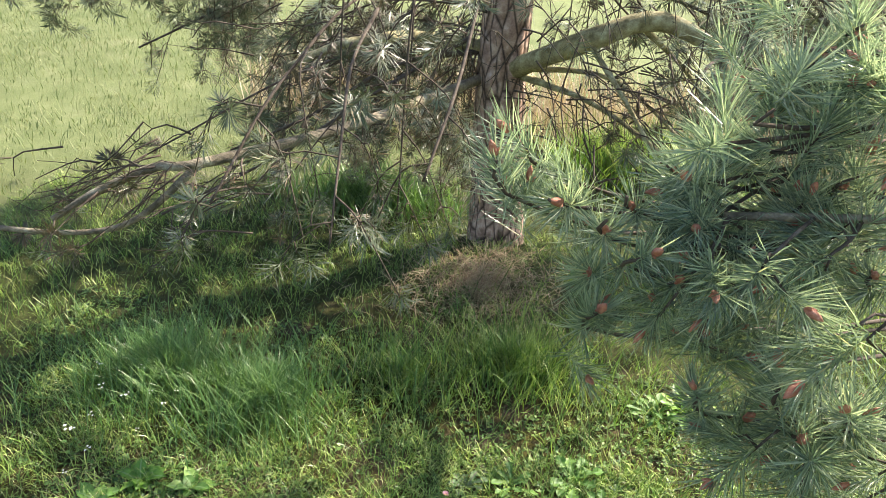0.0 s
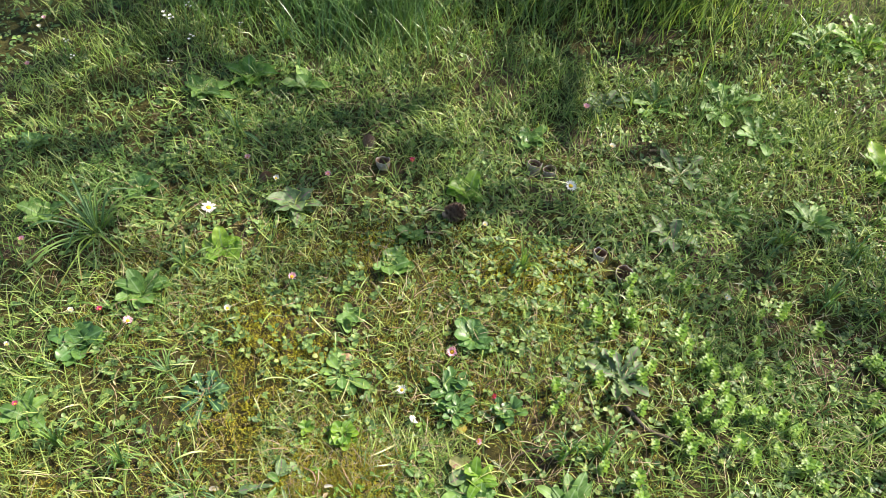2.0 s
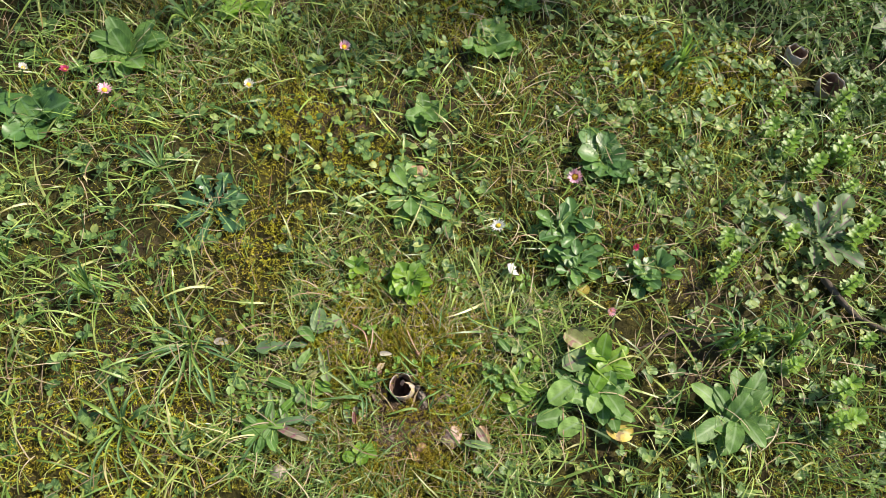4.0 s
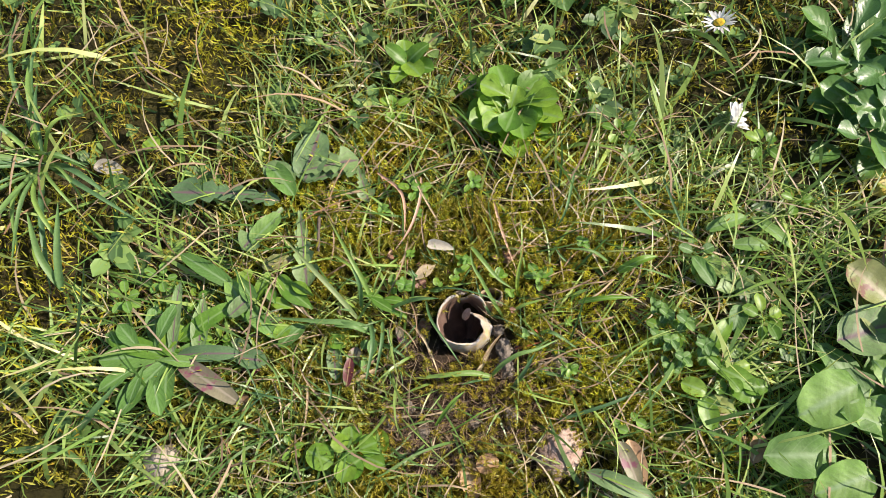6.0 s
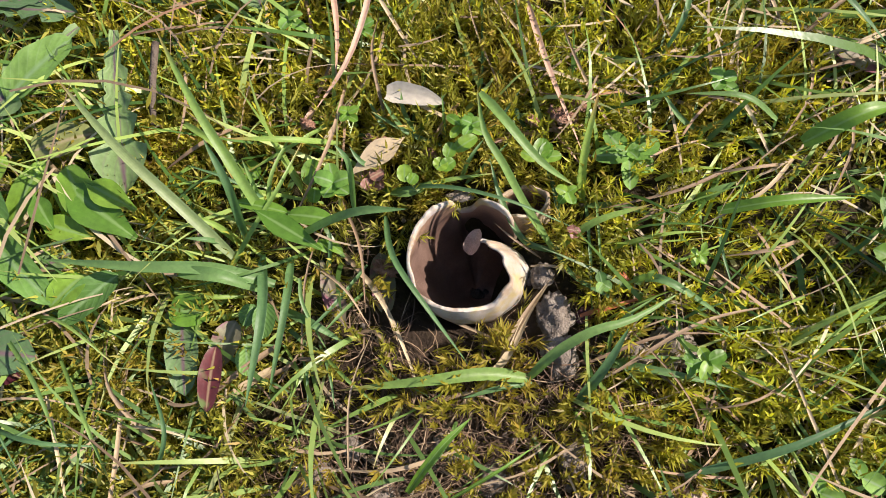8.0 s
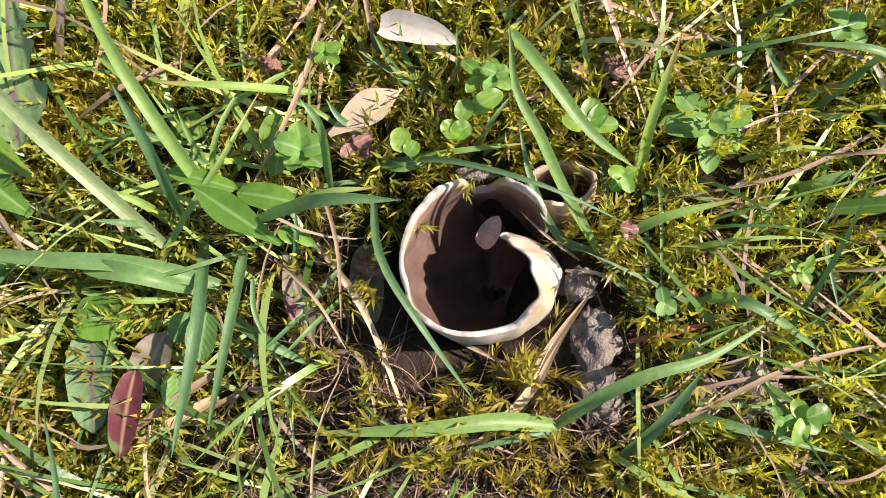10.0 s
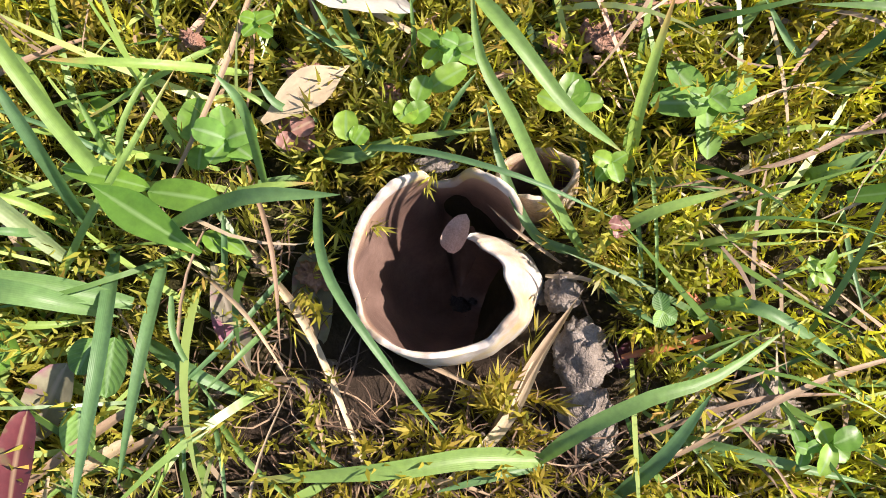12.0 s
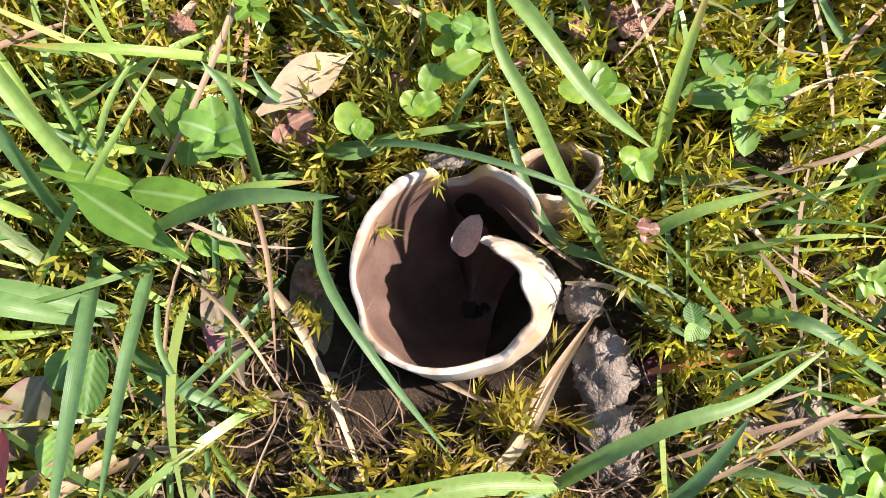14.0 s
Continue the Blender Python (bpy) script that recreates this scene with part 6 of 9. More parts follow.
tuft((-0.0252, 0.0202, 0.0), "narrow grass leaves springing from dry sheaths", [
    (0.00137, 10, (-0.0254, 0.0193, 0.003), (-0.0289, 0.0184, 0.009), (-0.0338, 0.0198, 0.014)),
    (0.00138, -10, (-0.0249, 0.0201, 0.003), (-0.0291, 0.0212, 0.009), (-0.0315, 0.0239, 0.013)),
    (0.00155, 5, (-0.0192, 0.021, 0.003), (-0.0254, 0.0184, 0.007), (-0.035, 0.0169, 0.011)),
    (0.00092, 0, (-0.0193, 0.0225, 0.003), (-0.0209, 0.025, 0.009), (-0.0237, 0.0285, 0.013)),
    (0.0017, 15, (-0.0252, 0.0204, 0.003), (-0.0243, 0.025, 0.008), (-0.0231, 0.03, 0.011)),
    (0.00121, 10, (-0.011, 0.0163, 0.003), (-0.0108, 0.0197, 0.009), (-0.0105, 0.0251, 0.01)),
    (0.00107, 10, (-0.0095, 0.0163, 0.003), (-0.0069, 0.0223, 0.008), (-0.0055, 0.0281, 0.009)),
    (0.0015, 10, (-0.0264, 0.0085, 0.004), (-0.0302, 0.0061, 0.01), (-0.0341, 0.0072, 0.012))])
tuft((-0.0293, 0.0173, 0.0), "narrow grass leaves springing from dry sheaths", [
    (0.00156, 10, (-0.0284, 0.0166, 0.003), (-0.0317, 0.0165, 0.007), (-0.0387, 0.0202, 0.009)),
    (0.00107, 10, (-0.0126, 0.0263, 0.004), (-0.0102, 0.0316, 0.009), (-0.0096, 0.0396, 0.011))])
tuft((0.0305, 0.0572, 0.0), "loose grass blades on the mossy side", [
    (0.00184, 20, (0.0307, 0.0557, 0.004), (0.0244, 0.053, 0.009), (0.0165, 0.0543, 0.014)),
    (0.00156, 10, (0.0301, 0.0531, 0.003), (0.03, 0.0549, 0.007), (0.0326, 0.0587, 0.009)),
    (0.00171, 10, (0.0303, 0.0528, 0.003), (0.0337, 0.0526, 0.007), (0.0373, 0.0552, 0.008)),
    (0.00104, 10, (0.0466, 0.0182, 0.004), (0.0504, 0.0166, 0.008), (0.0595, 0.0159, 0.008)),
    (0.00089, 0, (0.0455, 0.0134, 0.005), (0.0494, 0.0087, 0.007), (0.0555, 0.0037, 0.006)),
    (0.00123, 5, (0.0337, 0.0167, 0.004), (0.0344, 0.0163, 0.005), (0.0355, 0.0168, 0.004)),
    (0.00105, 0, (0.0427, 0.0405, 0.003), (0.0453, 0.0321, 0.008), (0.0519, 0.0248, 0.008)),
    (0.00304, 10, (0.0367, 0.04, 0.004), (0.0379, 0.0411, 0.008), (0.0413, 0.0461, 0.01))])
tuft((0.0465, 0.0131, 0.0), "loose grass blades on the mossy side", [
    (0.00076, 0, (0.0452, 0.0125, 0.003), (0.0483, 0.0177, 0.006), (0.054, 0.0244, 0.006)),
    (0.00144, 0, (0.0127, 0.0205, 0.003), (0.0068, 0.0272, 0.003), (0.0004, 0.0314, 0.004))])
tuft((0.0346, 0.0176, 0.0), "grey-green grass blade with a withered tan tip", [
    (0.00248, 10, (0.0333, 0.0166, 0.004), (0.0386, 0.0176, 0.012), (0.0541, 0.0192, 0.006))], M_BLADE)
# long and loose blades farther out, and what lies below them
tuft((-0.0384, -0.0172, 0.0), "long grey-green grass blade over the moss", [
    (0.0027, 15, (-0.0379, -0.0169, 0.006), (-0.0472, -0.0122, 0.020), (-0.0605, -0.0059, 0.026), (-0.0799, 0.0044, 0.024)),
    (0.0013, 0, (-0.0384, -0.0172, 0.004), (-0.0431, -0.0091, 0.014), (-0.0463, 0.0052, 0.013))])
tuft((-0.0410, -0.0263, 0.0), "pale grass blade with a red withered tip", [
    (0.0030, -10, (-0.0410, -0.0263, 0.008), (-0.0539, -0.0239, 0.018), (-0.0702, -0.0210, 0.024), (-0.0911, -0.0157, 0.022))], M_BLADE_TIP)
tuft((-0.0311, -0.0263, 0.0), "long grey-green grass blade over low leaves", [
    (0.0034, 10, (-0.0311, -0.0263, 0.008), (-0.0418, -0.0308, 0.014), (-0.0548, -0.0389, 0.016), (-0.0749, -0.0487, 0.012))])
tuft((0.0282, 0.1061, 0.0), "grey-green grass blades on the mossy side", [
    (0.0024, 15, (0.0282, 0.1061, 0.010), (0.0414, 0.0947, 0.016), (0.0553, 0.0938, 0.010)),
    (0.0018, 10, (0.0048, 0.0977, 0.010), (0.0124, 0.0734, 0.016), (0.0131, 0.0636, 0.008))])
tuft((0.0444, 0.1185, 0.0), "grey-green grass blades on the mossy side", [
    (0.0018, 20, (0.0444, 0.1185, 0.010), (0.0590, 0.1023, 0.014), (0.0720, 0.0949, 0.008)),
    (0.0020, -10, (0.0421, 0.0636, 0.010), (0.0330, 0.0610, 0.016), (0.0220, 0.0557, 0.015))])
tuft((0.0493, 0.0618, 0.0), "bright green grass blades above the moss", [
    (0.0052, 8, (0.0493, 0.0618, 0.010), (0.0550, 0.0690, 0.018), (0.0612, 0.0766, 0.016)),
    (0.0032, 8, (0.0407, 0.0378, 0.010), (0.0500, 0.0440, 0.016), (0.0633, 0.0540, 0.014))], M_LEAF_SHOOT)
tuft((0.0925, 0.0491, 0.0), "long curved grass blades beside chickweed", [
    (0.0017, 20, (0.0925, 0.0491, 0.008), (0.0916, 0.0256, 0.014), (0.0814, 0.0104, 0.012)),
    (0.0021, 20, (0.0608, -0.0141, 0.008), (0.0747, 0.0018, 0.014), (0.0880, 0.0205, 0.012)),
    (0.0011, 0, (0.0925, 0.0491, 0.008), (0.0800, 0.0350, 0.014), (0.0690, 0.0260, 0.006))])
tuft((0.0159, -0.0467, 0.0), "bright grass blade over bare soil", [
    (0.0022, 10, (0.0159, -0.0467, 0.006), (0.0168, -0.0361, 0.014), (0.0189, -0.0275, 0.014)),
    (0.0009, 0, (0.0230, -0.0450, 0.005), (0.0290, -0.0330, 0.010), (0.0330, -0.0250, 0.006))], M_LEAF_SHOOT)
tuft((-0.0767, -0.0652, 0.0), "thin green grass arching in full sun", [
    (0.0013, 0, (-0.0767, -0.0652, 0.006), (-0.0560, -0.0675, 0.018), (-0.0457, -0.0754, 0.014)),
    (0.0011, 0, (-0.0637, -0.0618, 0.006), (-0.0419, -0.0675, 0.020), (-0.0333, -0.0761, 0.012)),
    (0.0012, 0, (-0.0668, -0.0825, 0.006), (-0.0507, -0.0771, 0.016), (-0.0397, -0.0715, 0.010)),
    (0.0013, 0, (-0.0287, -0.0734, 0.006), (-0.0292, -0.0621, 0.016), (-0.0401, -0.0556, 0.012)),
    (0.0010, 0, (-0.0596, -0.0943, 0.006), (-0.0551, -0.0812, 0.014), (-0.0524, -0.0722, 0.010)),
    (0.0009, 0, (-0.0720, -0.0600, 0.006), (-0.0600, -0.0560, 0.015), (-0.0450, -0.0580, 0.010)),
    (0.0010, 0, (-0.0800, -0.0700, 0.006), (-0.0650, -0.0740, 0.018), (-0.0480, -0.0850, 0.012))])
for base, tip, kind, wide, mat, rise, label in (
        ((-0.0965, 0.0022, 0.011), (-0.0709, -0.0259, 0.013), "tooth", 0.0145, M_LEAF_GREY, 8, "lobed grey-green dandelion leaf over moss"),
        ((-0.1040, -0.0015, 0.011), (-0.1070, -0.0283, 0.013), "tooth", 0.0150, M_LEAF_GREY, 10, "lobed grey-green dandelion leaf over moss"),
        ((-0.1247, 0.0140, 0.011), (-0.1043, 0.0073, 0.015), "oval", 0.0105, M_LEAF, 15, "fresh green oval leaf among dandelion leaves"),
        ((-0.1324, -0.0131, 0.009), (-0.1100, 0.0012, 0.011), "tooth", 0.0090, M_LEAF_GREY, 8, "lobed grey-green dandelion leaf over moss"),
        ((-0.0883, 0.0386, 0.009), (-0.0728, 0.0264, 0.012), "tooth", 0.0110, M_LEAF_GREY, 8, "lobed grey-green dandelion leaf over moss"),
        ((-0.1038, 0.0165, 0.010), (-0.0883, 0.0369, 0.011), "tooth", 0.0120, M_LEAF_GREY, 8, "lobed grey-green dandelion leaf over moss"),
        ((-0.0837, -0.0670, 0.009), (-0.0709, -0.0689, 0.012), "oval", 0.0085, M_LEAF_GREY, 8, "dull grey-green leaf in thin grass"),
        ((-0.1026, -0.0394, 0.012), (-0.0848, -0.0471, 0.012), "spoon", 0.0070, M_LEAF, 25, "fresh green leaf of a low narrow-leaved plant"),
        ((-0.0767, -0.0420, 0.012), (-0.0845, -0.0383, 0.016), "lance", 0.0042, M_LEAF_SHOOT, 25, "fresh green leaf of a low narrow-leaved plant"),
        ((-0.0644, -0.0292, 0.012), (-0.0770, -0.0302, 0.018), "lance", 0.0050, M_LEAF_SHOOT, 20, "fresh green leaf of a low narrow-leaved plant"),
        ((-0.0615, -0.0342, 0.010), (-0.0816, -0.0330, 0.018), "lance", 0.0075, M_LEAF_SHOOT, 20, "fresh green leaf of a low narrow-leaved plant"),
        ((-0.0690, -0.0390, 0.010), (-0.0810, -0.0425, 0.015), "lance", 0.0048, M_LEAF_SHOOT, 20, "fresh green leaf of a low narrow-leaved plant"),
        ((-0.0599, -0.0425, 0.010), (-0.0632, -0.0566, 0.014), "oval", 0.0072, M_LEAF, 14, "fresh green leaf of a low narrow-leaved plant"),
        ((-0.0758, -0.0508, 0.008), (-0.0728, -0.0446, 0.012), "oval", 0.0065, M_LEAF_GREY, 10, "dull grey-green leaf in thin grass"),
        ((-0.0461, -0.0427, 0.010), (-0.0388, -0.0389, 0.010), "oval", 0.0068, M_LEAF_SHOOT, 8, "round fresh leaf over a reddened one"),
        ((-0.0335, -0.0371, 0.008), (-0.0313, -0.0467, 0.008), "oval", 0.0060, M_LEAF_PURPLE, 8, "purple-green old leaf with bristly edge"),
        ((-0.0937, -0.0311, 0.010), (-0.0852, -0.0203, 0.010), "oval", 0.0080, M_LEAF_SPOT, 8, "spotted dying leaf on moss"),
        ((-0.0745, -0.0721, 0.008), (-0.0651, -0.0709, 0.008), "oval", 0.0070, M_LEAF_RED, 6, "wine-red old leaf under thin grass"),
        ((-0.0651, -0.0845, 0.008), (-0.0587, -0.0879, 0.008), "oval", 0.0075, M_LEAF_DRY, 6, "grey-brown dead leaf under thin grass"),
        ((0.0457, 0.0882, 0.008), (0.0582, 0.0901, 0.008), "oval", 0.0075, M_LEAF_PURPLE, 6, "purple-brown dead leaf on moss"),
        ((0.0612, 0.0953, 0.009), (0.0712, 0.0987, 0.009), "oval", 0.0060, M_LEAF_GREY, 8, "dull grey leaf on moss"),
        ((0.0408, -0.0518, 0.006), (0.0470, -0.0440, 0.006), "oval", 0.0085, M_LEAF_DRY, 8, "pinkish brown dead leaf on soil")):
    one_leaf("leaf", base, tip, label, "leaf", kind, wide, mat, rise, -10, 0.03, int(abs(base[0]) * 9000), 0.3, "low leaves")
for px, py, pz, many, size in ((0.0779, 0.0537, 0.012, 6, 0.0085), (0.0851, 0.0435, 0.013, 6, 0.0080), (0.0865, 0.0542, 0.015, 6, 0.0090), (0.0789, 0.0429, 0.011, 5, 0.0070), (0.0934, 0.0392, 0.013, 6, 0.0085),
                               (0.0715, 0.0548, 0.011, 4, 0.0062), (0.0990, 0.0500, 0.013, 6, 0.0090), (0.0900, 0.0330, 0.011, 5, 0.0075)):
    rosette("chickweed_shoot", (px, py, pz), "leafy chickweed shoot with small oval leaves", "plant", "oval", many, size * 0.8, size * 0.52, M_LEAF, (5, 35), (-20, 0), int(px * 9000), "small plants", 0.03, 0.35, 0.3, 8)
for px, py, pz, many, size in ((0.0895, 0.0039, 0.010, 2, 0.0075), (0.0843, -0.0029, 0.009, 2, 0.0075), (-0.0541, 0.0437, 0.010, 5, 0.0080), (-0.0636, 0.0257, 0.010, 4, 0.0055), (-0.0338, 0.0628, 0.010, 4, 0.0065),
                               (-0.0312, -0.0022, 0.013, 5, 0.0065), (0.0271, 0.0645, 0.011, 5, 0.0060), (0.0512, 0.0055, 0.009, 5, 0.0036), (-0.0141, 0.0255, 0.011, 5, 0.0048), (-0.0480, 0.0330, 0.010, 4, 0.0045)):
    rosette("seedling", (px, py, pz), "round-leaved green seedling in the moss", "plant", "oval", many, size * 0.75, size * 0.52, M_LEAF_DOWNY, (10, 45), (-25, 0), int(abs(px) * 9000), "small plants", 0.03, 0.2, 0.3, 8)
for wide, mat, *pts in ((0.0016, M_NEEDLE_DEAD, (-0.0772, 0.0407, 0.010), (-0.0618, 0.0380, 0.012), (-0.0537, 0.0306, 0.012), (-0.0465, 0.0195, 0.010)),
                        (0.0015, M_NEEDLE_DEAD, (-0.0573, 0.0508, 0.010), (-0.0504, 0.0391, 0.013), (-0.0462, 0.0244, 0.012), (-0.0465, 0.0105, 0.009)),
                        (0.0015, M_NEEDLE_DEAD, (-0.0201, 0.0599, 0.010), (-0.0070, 0.0466, 0.012), (0.0098, 0.0337, 0.010)),
                        (0.0013, M_STRAW_ONE, (0.0203, 0.0877, 0.010), (0.0342, 0.0980, 0.011), (0.0479, 0.1031, 0.010)),
                        (0.0017, M_STRAW_ONE, (-0.0761, 0.0293, 0.010), (-0.0840, 0.0220, 0.010), (-0.0910, 0.0138, 0.009)),
                        (0.0013, M_STRAW_ONE, (-0.0224, -0.0365, 0.010), (-0.0262, -0.0460, 0.010), (-0.0297, -0.0562, 0.008))):
    stalk("straw", "long pinkish dead needle or straw on moss", "straw", wide, mat, *pts, group="loose straw")
rod("twig", "short brown twig lying on moss", "twig", 0.0009, 0.0007, M_TWIG, (-0.0870, 0.0050, 0.010), (-0.0815, -0.0030, 0.010), (-0.0754, -0.0113, 0.009))
rosette("daisy", (0.0582, 0.1649, 0.012), "limp white daisy with folded petals lying in grass", "flower", "blade", 12, 0.0115, 0.0034, M_PETAL, (0, 20), (-30, -5), 77, "daisies", 0.05, 0.0, 0.5, 8, turn=20.0, arc=95.0)
for base, tip, kind, wide, mat, rise, label in (
        ((0.1625, 0.0700, 0.020), (0.1475, 0.0440, 0.018), "oval", 0.0240, M_LEAF, 6, "broad smooth heart-shaped leaf with pale veins"),
        ((0.1415, 0.0195, 0.016), (0.1670, 0.0370, 0.018), "oval", 0.0195, M_LEAF, 8, "broad smooth oval leaf with pale veins"),
        ((0.1830, 0.0380, 0.018), (0.1670, 0.0180, 0.015), "oval", 0.0185, M_LEAF, 8, "broad smooth oval leaf with pale veins"),
        ((0.1371, 0.1200, 0.020), (0.1610, 0.1150, 0.020), "oval", 0.0200, M_LEAF_SPOT, 6, "purple-spotted dying leaf over the turf"),
        ((0.1480, 0.0840, 0.018), (0.1680, 0.1080, 0.020), "oval", 0.0230, M_LEAF_GREY, 8, "broad grey-green leaf with pale veins"),
        ((0.1227, 0.0430, 0.012), (0.1315, 0.0499, 0.014), "oval", 0.0078, M_LEAF_SHOOT, 8, "small fresh spoon-shaped leaf"),
        ((0.1049, 0.0782, 0.012), (0.1079, 0.0655, 0.014), "oval", 0.0085, M_LEAF, 8, "small fresh spoon-shaped leaf"),
        ((0.1387, 0.0300, 0.010), (0.1407, 0.0168, 0.010), "oval", 0.0075, M_LEAF_DRY, 8, "pinkish dry leaf between broad green ones"),
        ((0.0905, -0.0049, 0.009), (0.1046, -0.0183, 0.009), "oval", 0.0090, M_LEAF_DRY, 8, "grey-brown dead leaf folded on moss"),
        ((-0.0753, -0.0570, 0.010), (-0.1060, -0.0440, 0.018), "lance", 0.0080, M_LEAF, 12, "narrow fresh leaf of a low plant"),
        ((-0.0957, -0.0854, 0.010), (-0.1156, -0.0863, 0.016), "lance", 0.0062, M_LEAF_SHOOT, 12, "narrow fresh leaf of a low plant"),
        ((-0.0970, -0.0878, 0.010), (-0.1196, -0.1074, 0.012), "lance", 0.0085, M_LEAF_GREY, 8, "narrow fresh leaf of a low plant"),
        ((-0.0863, -0.0868, 0.010), (-0.1077, -0.0570, 0.018), "lance", 0.0070, M_LEAF_GREY, 12, "narrow fresh leaf of a low plant"),
        ((-0.0839, -0.0759, 0.010), (-0.0649, -0.0659, 0.014), "spoon", 0.0095, M_LEAF_GREY, 8, "narrow fresh leaf of a low plant"),
        ((-0.0899, -0.0590, 0.014), (-0.0874, -0.0451, 0.016), "oval", 0.0080, M_LEAF_GREY, 8, "small green leaf of a low plant"),
        ((-0.0919, -0.0936, 0.010), (-0.1100, -0.1120, 0.012), "lance", 0.0085, M_LEAF_YELLOW, 8, "yellowing narrow leaf of a low plant"),
        ((-0.1050, -0.0248, 0.012), (-0.1030, -0.0057, 0.012), "oval", 0.0095, M_LEAF, 10, "fresh green leaf over dandelion leaves")):
    one_leaf("leaf", base, tip, label, "leaf", kind, wide, mat, rise, -10, 0.03, int(abs(base[1]) * 9000) + 3, 0.3, "low leaves")
tuft((-0.1144, -0.1404, 0.0), "broad grey-green blades in sunny moss", [
    (0.0042, 12, (-0.1144, -0.1404, 0.006), (-0.1105, -0.1247, 0.016), (-0.1084, -0.1083, 0.020)),
    (0.0036, 10, (-0.1354, -0.1600, 0.006), (-0.1103, -0.1441, 0.013), (-0.0837, -0.1484, 0.012))])
tuft((-0.1653, -0.0915, 0.0), "broad grey-green blades in sunny moss", [
    (0.0050, 10, (-0.1653, -0.0915, 0.010), (-0.1737, -0.0796, 0.018), (-0.1900, -0.0600, 0.022)),
    (0.0044, -8, (-0.1653, -0.0915, 0.008), (-0.1800, -0.0850, 0.018), (-0.2000, -0.0720, 0.020))])
# ---- dry stalks, needles and twigs near the fungus ----
stalk("dry_grass_stalk", "bleached dry grass stalk on moss and soil", "dry grass", 0.00137, M_STRAW_ONE, (0.0186, -0.0174, 0.002), (0.0174, -0.0053, 0.005), (0.0181, 0.0077, 0.004), group="dry stalks")
stalk("dry_grass_stalk", "bleached dry grass stalk on moss and soil", "dry grass", 0.00168, M_STRAW_ONE, (0.0161, -0.026, 0.002), (0.0187, -0.0124, 0.004), (0.0179, -0.0027, 0.005), (0.0183, 0.0065, 0.003), group="dry stalks")
stalk("dry_grass_stalk", "bleached dry grass stalk on moss and soil", "dry grass", 0.00107, M_STRAW_ONE, (-0.0239, -0.0118, 0.002), (-0.0081, -0.018, 0.005), (0.0099, -0.0305, 0.003), group="dry stalks")
stalk("dry_grass_stalk", "bleached dry grass stalk on moss and soil", "dry grass", 0.00092, M_STRAW_ONE, (-0.0281, -0.0114, 0.002), (-0.0133, -0.0151, 0.004), (-0.0062, -0.0196, 0.004), (0.0012, -0.0258, 0.002), group="dry stalks")
stalk("dry_grass_stalk", "bleached dry grass stalk on moss and soil", "dry grass", 0.00178, M_STRAW_ONE, (-0.0211, -0.0406, 0.006), (-0.0251, -0.0487, 0.006), (-0.0292, -0.0583, 0.0041), group="dry stalks")
stalk("dry_grass_stalk", "bleached dry grass stalk on moss and soil", "dry grass", 0.0012, M_STRAW_ONE, (-0.0263, -0.0477, 0.002), (-0.0202, -0.0411, 0.005), (-0.0184, -0.0359, 0.004), group="dry stalks")
stalk("dry_grass_stalk", "bleached dry grass stalk on moss and soil", "dry grass", 0.00077, M_STRAW_ONE, (-0.0136, -0.0272, 0.002), (-0.0073, -0.023, 0.005), (-0.0013, -0.0273, 0.003), (0.0021, -0.0316, 0.002), group="dry stalks")
stalk("dry_grass_stalk", "bleached dry grass stalk on moss and soil", "dry grass", 0.0007, M_STRAW_ONE, (0.0128, 0.0079, 0.002), (0.0183, 0.0103, 0.004), (0.0256, 0.0102, 0.002), group="dry stalks")
stalk("dry_grass_stalk", "bleached dry grass stalk on moss and soil", "dry grass", 0.00092, M_STRAW_ONE, (0.013, -0.012, 0.002), (0.0167, -0.0082, 0.004), (0.0193, -0.0038, 0.002), group="dry stalks")
stalk("dry_grass_stalk", "bleached dry grass stalk on moss and soil", "dry grass", 0.0007, M_STRAW_ONE, (-0.0018, -0.0128, 0.001), (0.0138, -0.0104, 0.002), (0.022, -0.0085, 0.002), group="dry stalks")
stalk("dry_grass_stalk", "bleached dry grass stalk on moss and soil", "dry grass", 0.00235, M_STRAW_ONE, (-0.0309, 0.0025, 0.004), (-0.0298, 0.0123, 0.006), (-0.028, 0.0175, 0.004), group="dry stalks")
stalk("dry_grass_stalk", "bleached dry grass stalk on moss and soil", "dry grass", 0.00094, M_STRAW_ONE, (-0.0338, 0.0039, 0.004), (-0.0275, 0.0105, 0.006), (-0.0224, 0.0193, 0.003), group="dry stalks")
stalk("dry_grass_stalk", "bleached dry grass stalk on moss and soil", "dry grass", 0.00087, M_STRAW_ONE, (-0.0177, -0.0365, 0.008), (-0.0148, -0.035, 0.009), (-0.0125, -0.0338, 0.008), group="dry stalks")
stalk("dry_grass_stalk", "bleached dry grass stalk on moss and soil", "dry grass", 0.00093, M_STRAW_ONE, (0.0407, 0.0073, 0.002), (0.0373, 0.0089, 0.004), (0.0325, 0.0121, 0.003), group="dry stalks")
stalk("dry_grass_stalk", "bleached dry grass stalk on moss and soil", "dry grass", 0.00068, M_STRAW_ONE, (-0.0309, -0.0589, 0.0031), (-0.0346, -0.0521, 0.004), (-0.0393, -0.0483, 0.003), group="dry stalks")
stalk("dry_grass_stalk", "bleached dry grass stalk on moss and soil", "dry grass", 0.00108, M_STRAW_ONE, (-0.055, -0.0242, 0.004), (-0.0494, -0.0292, 0.005), (-0.0467, -0.0327, 0.002), group="dry stalks")
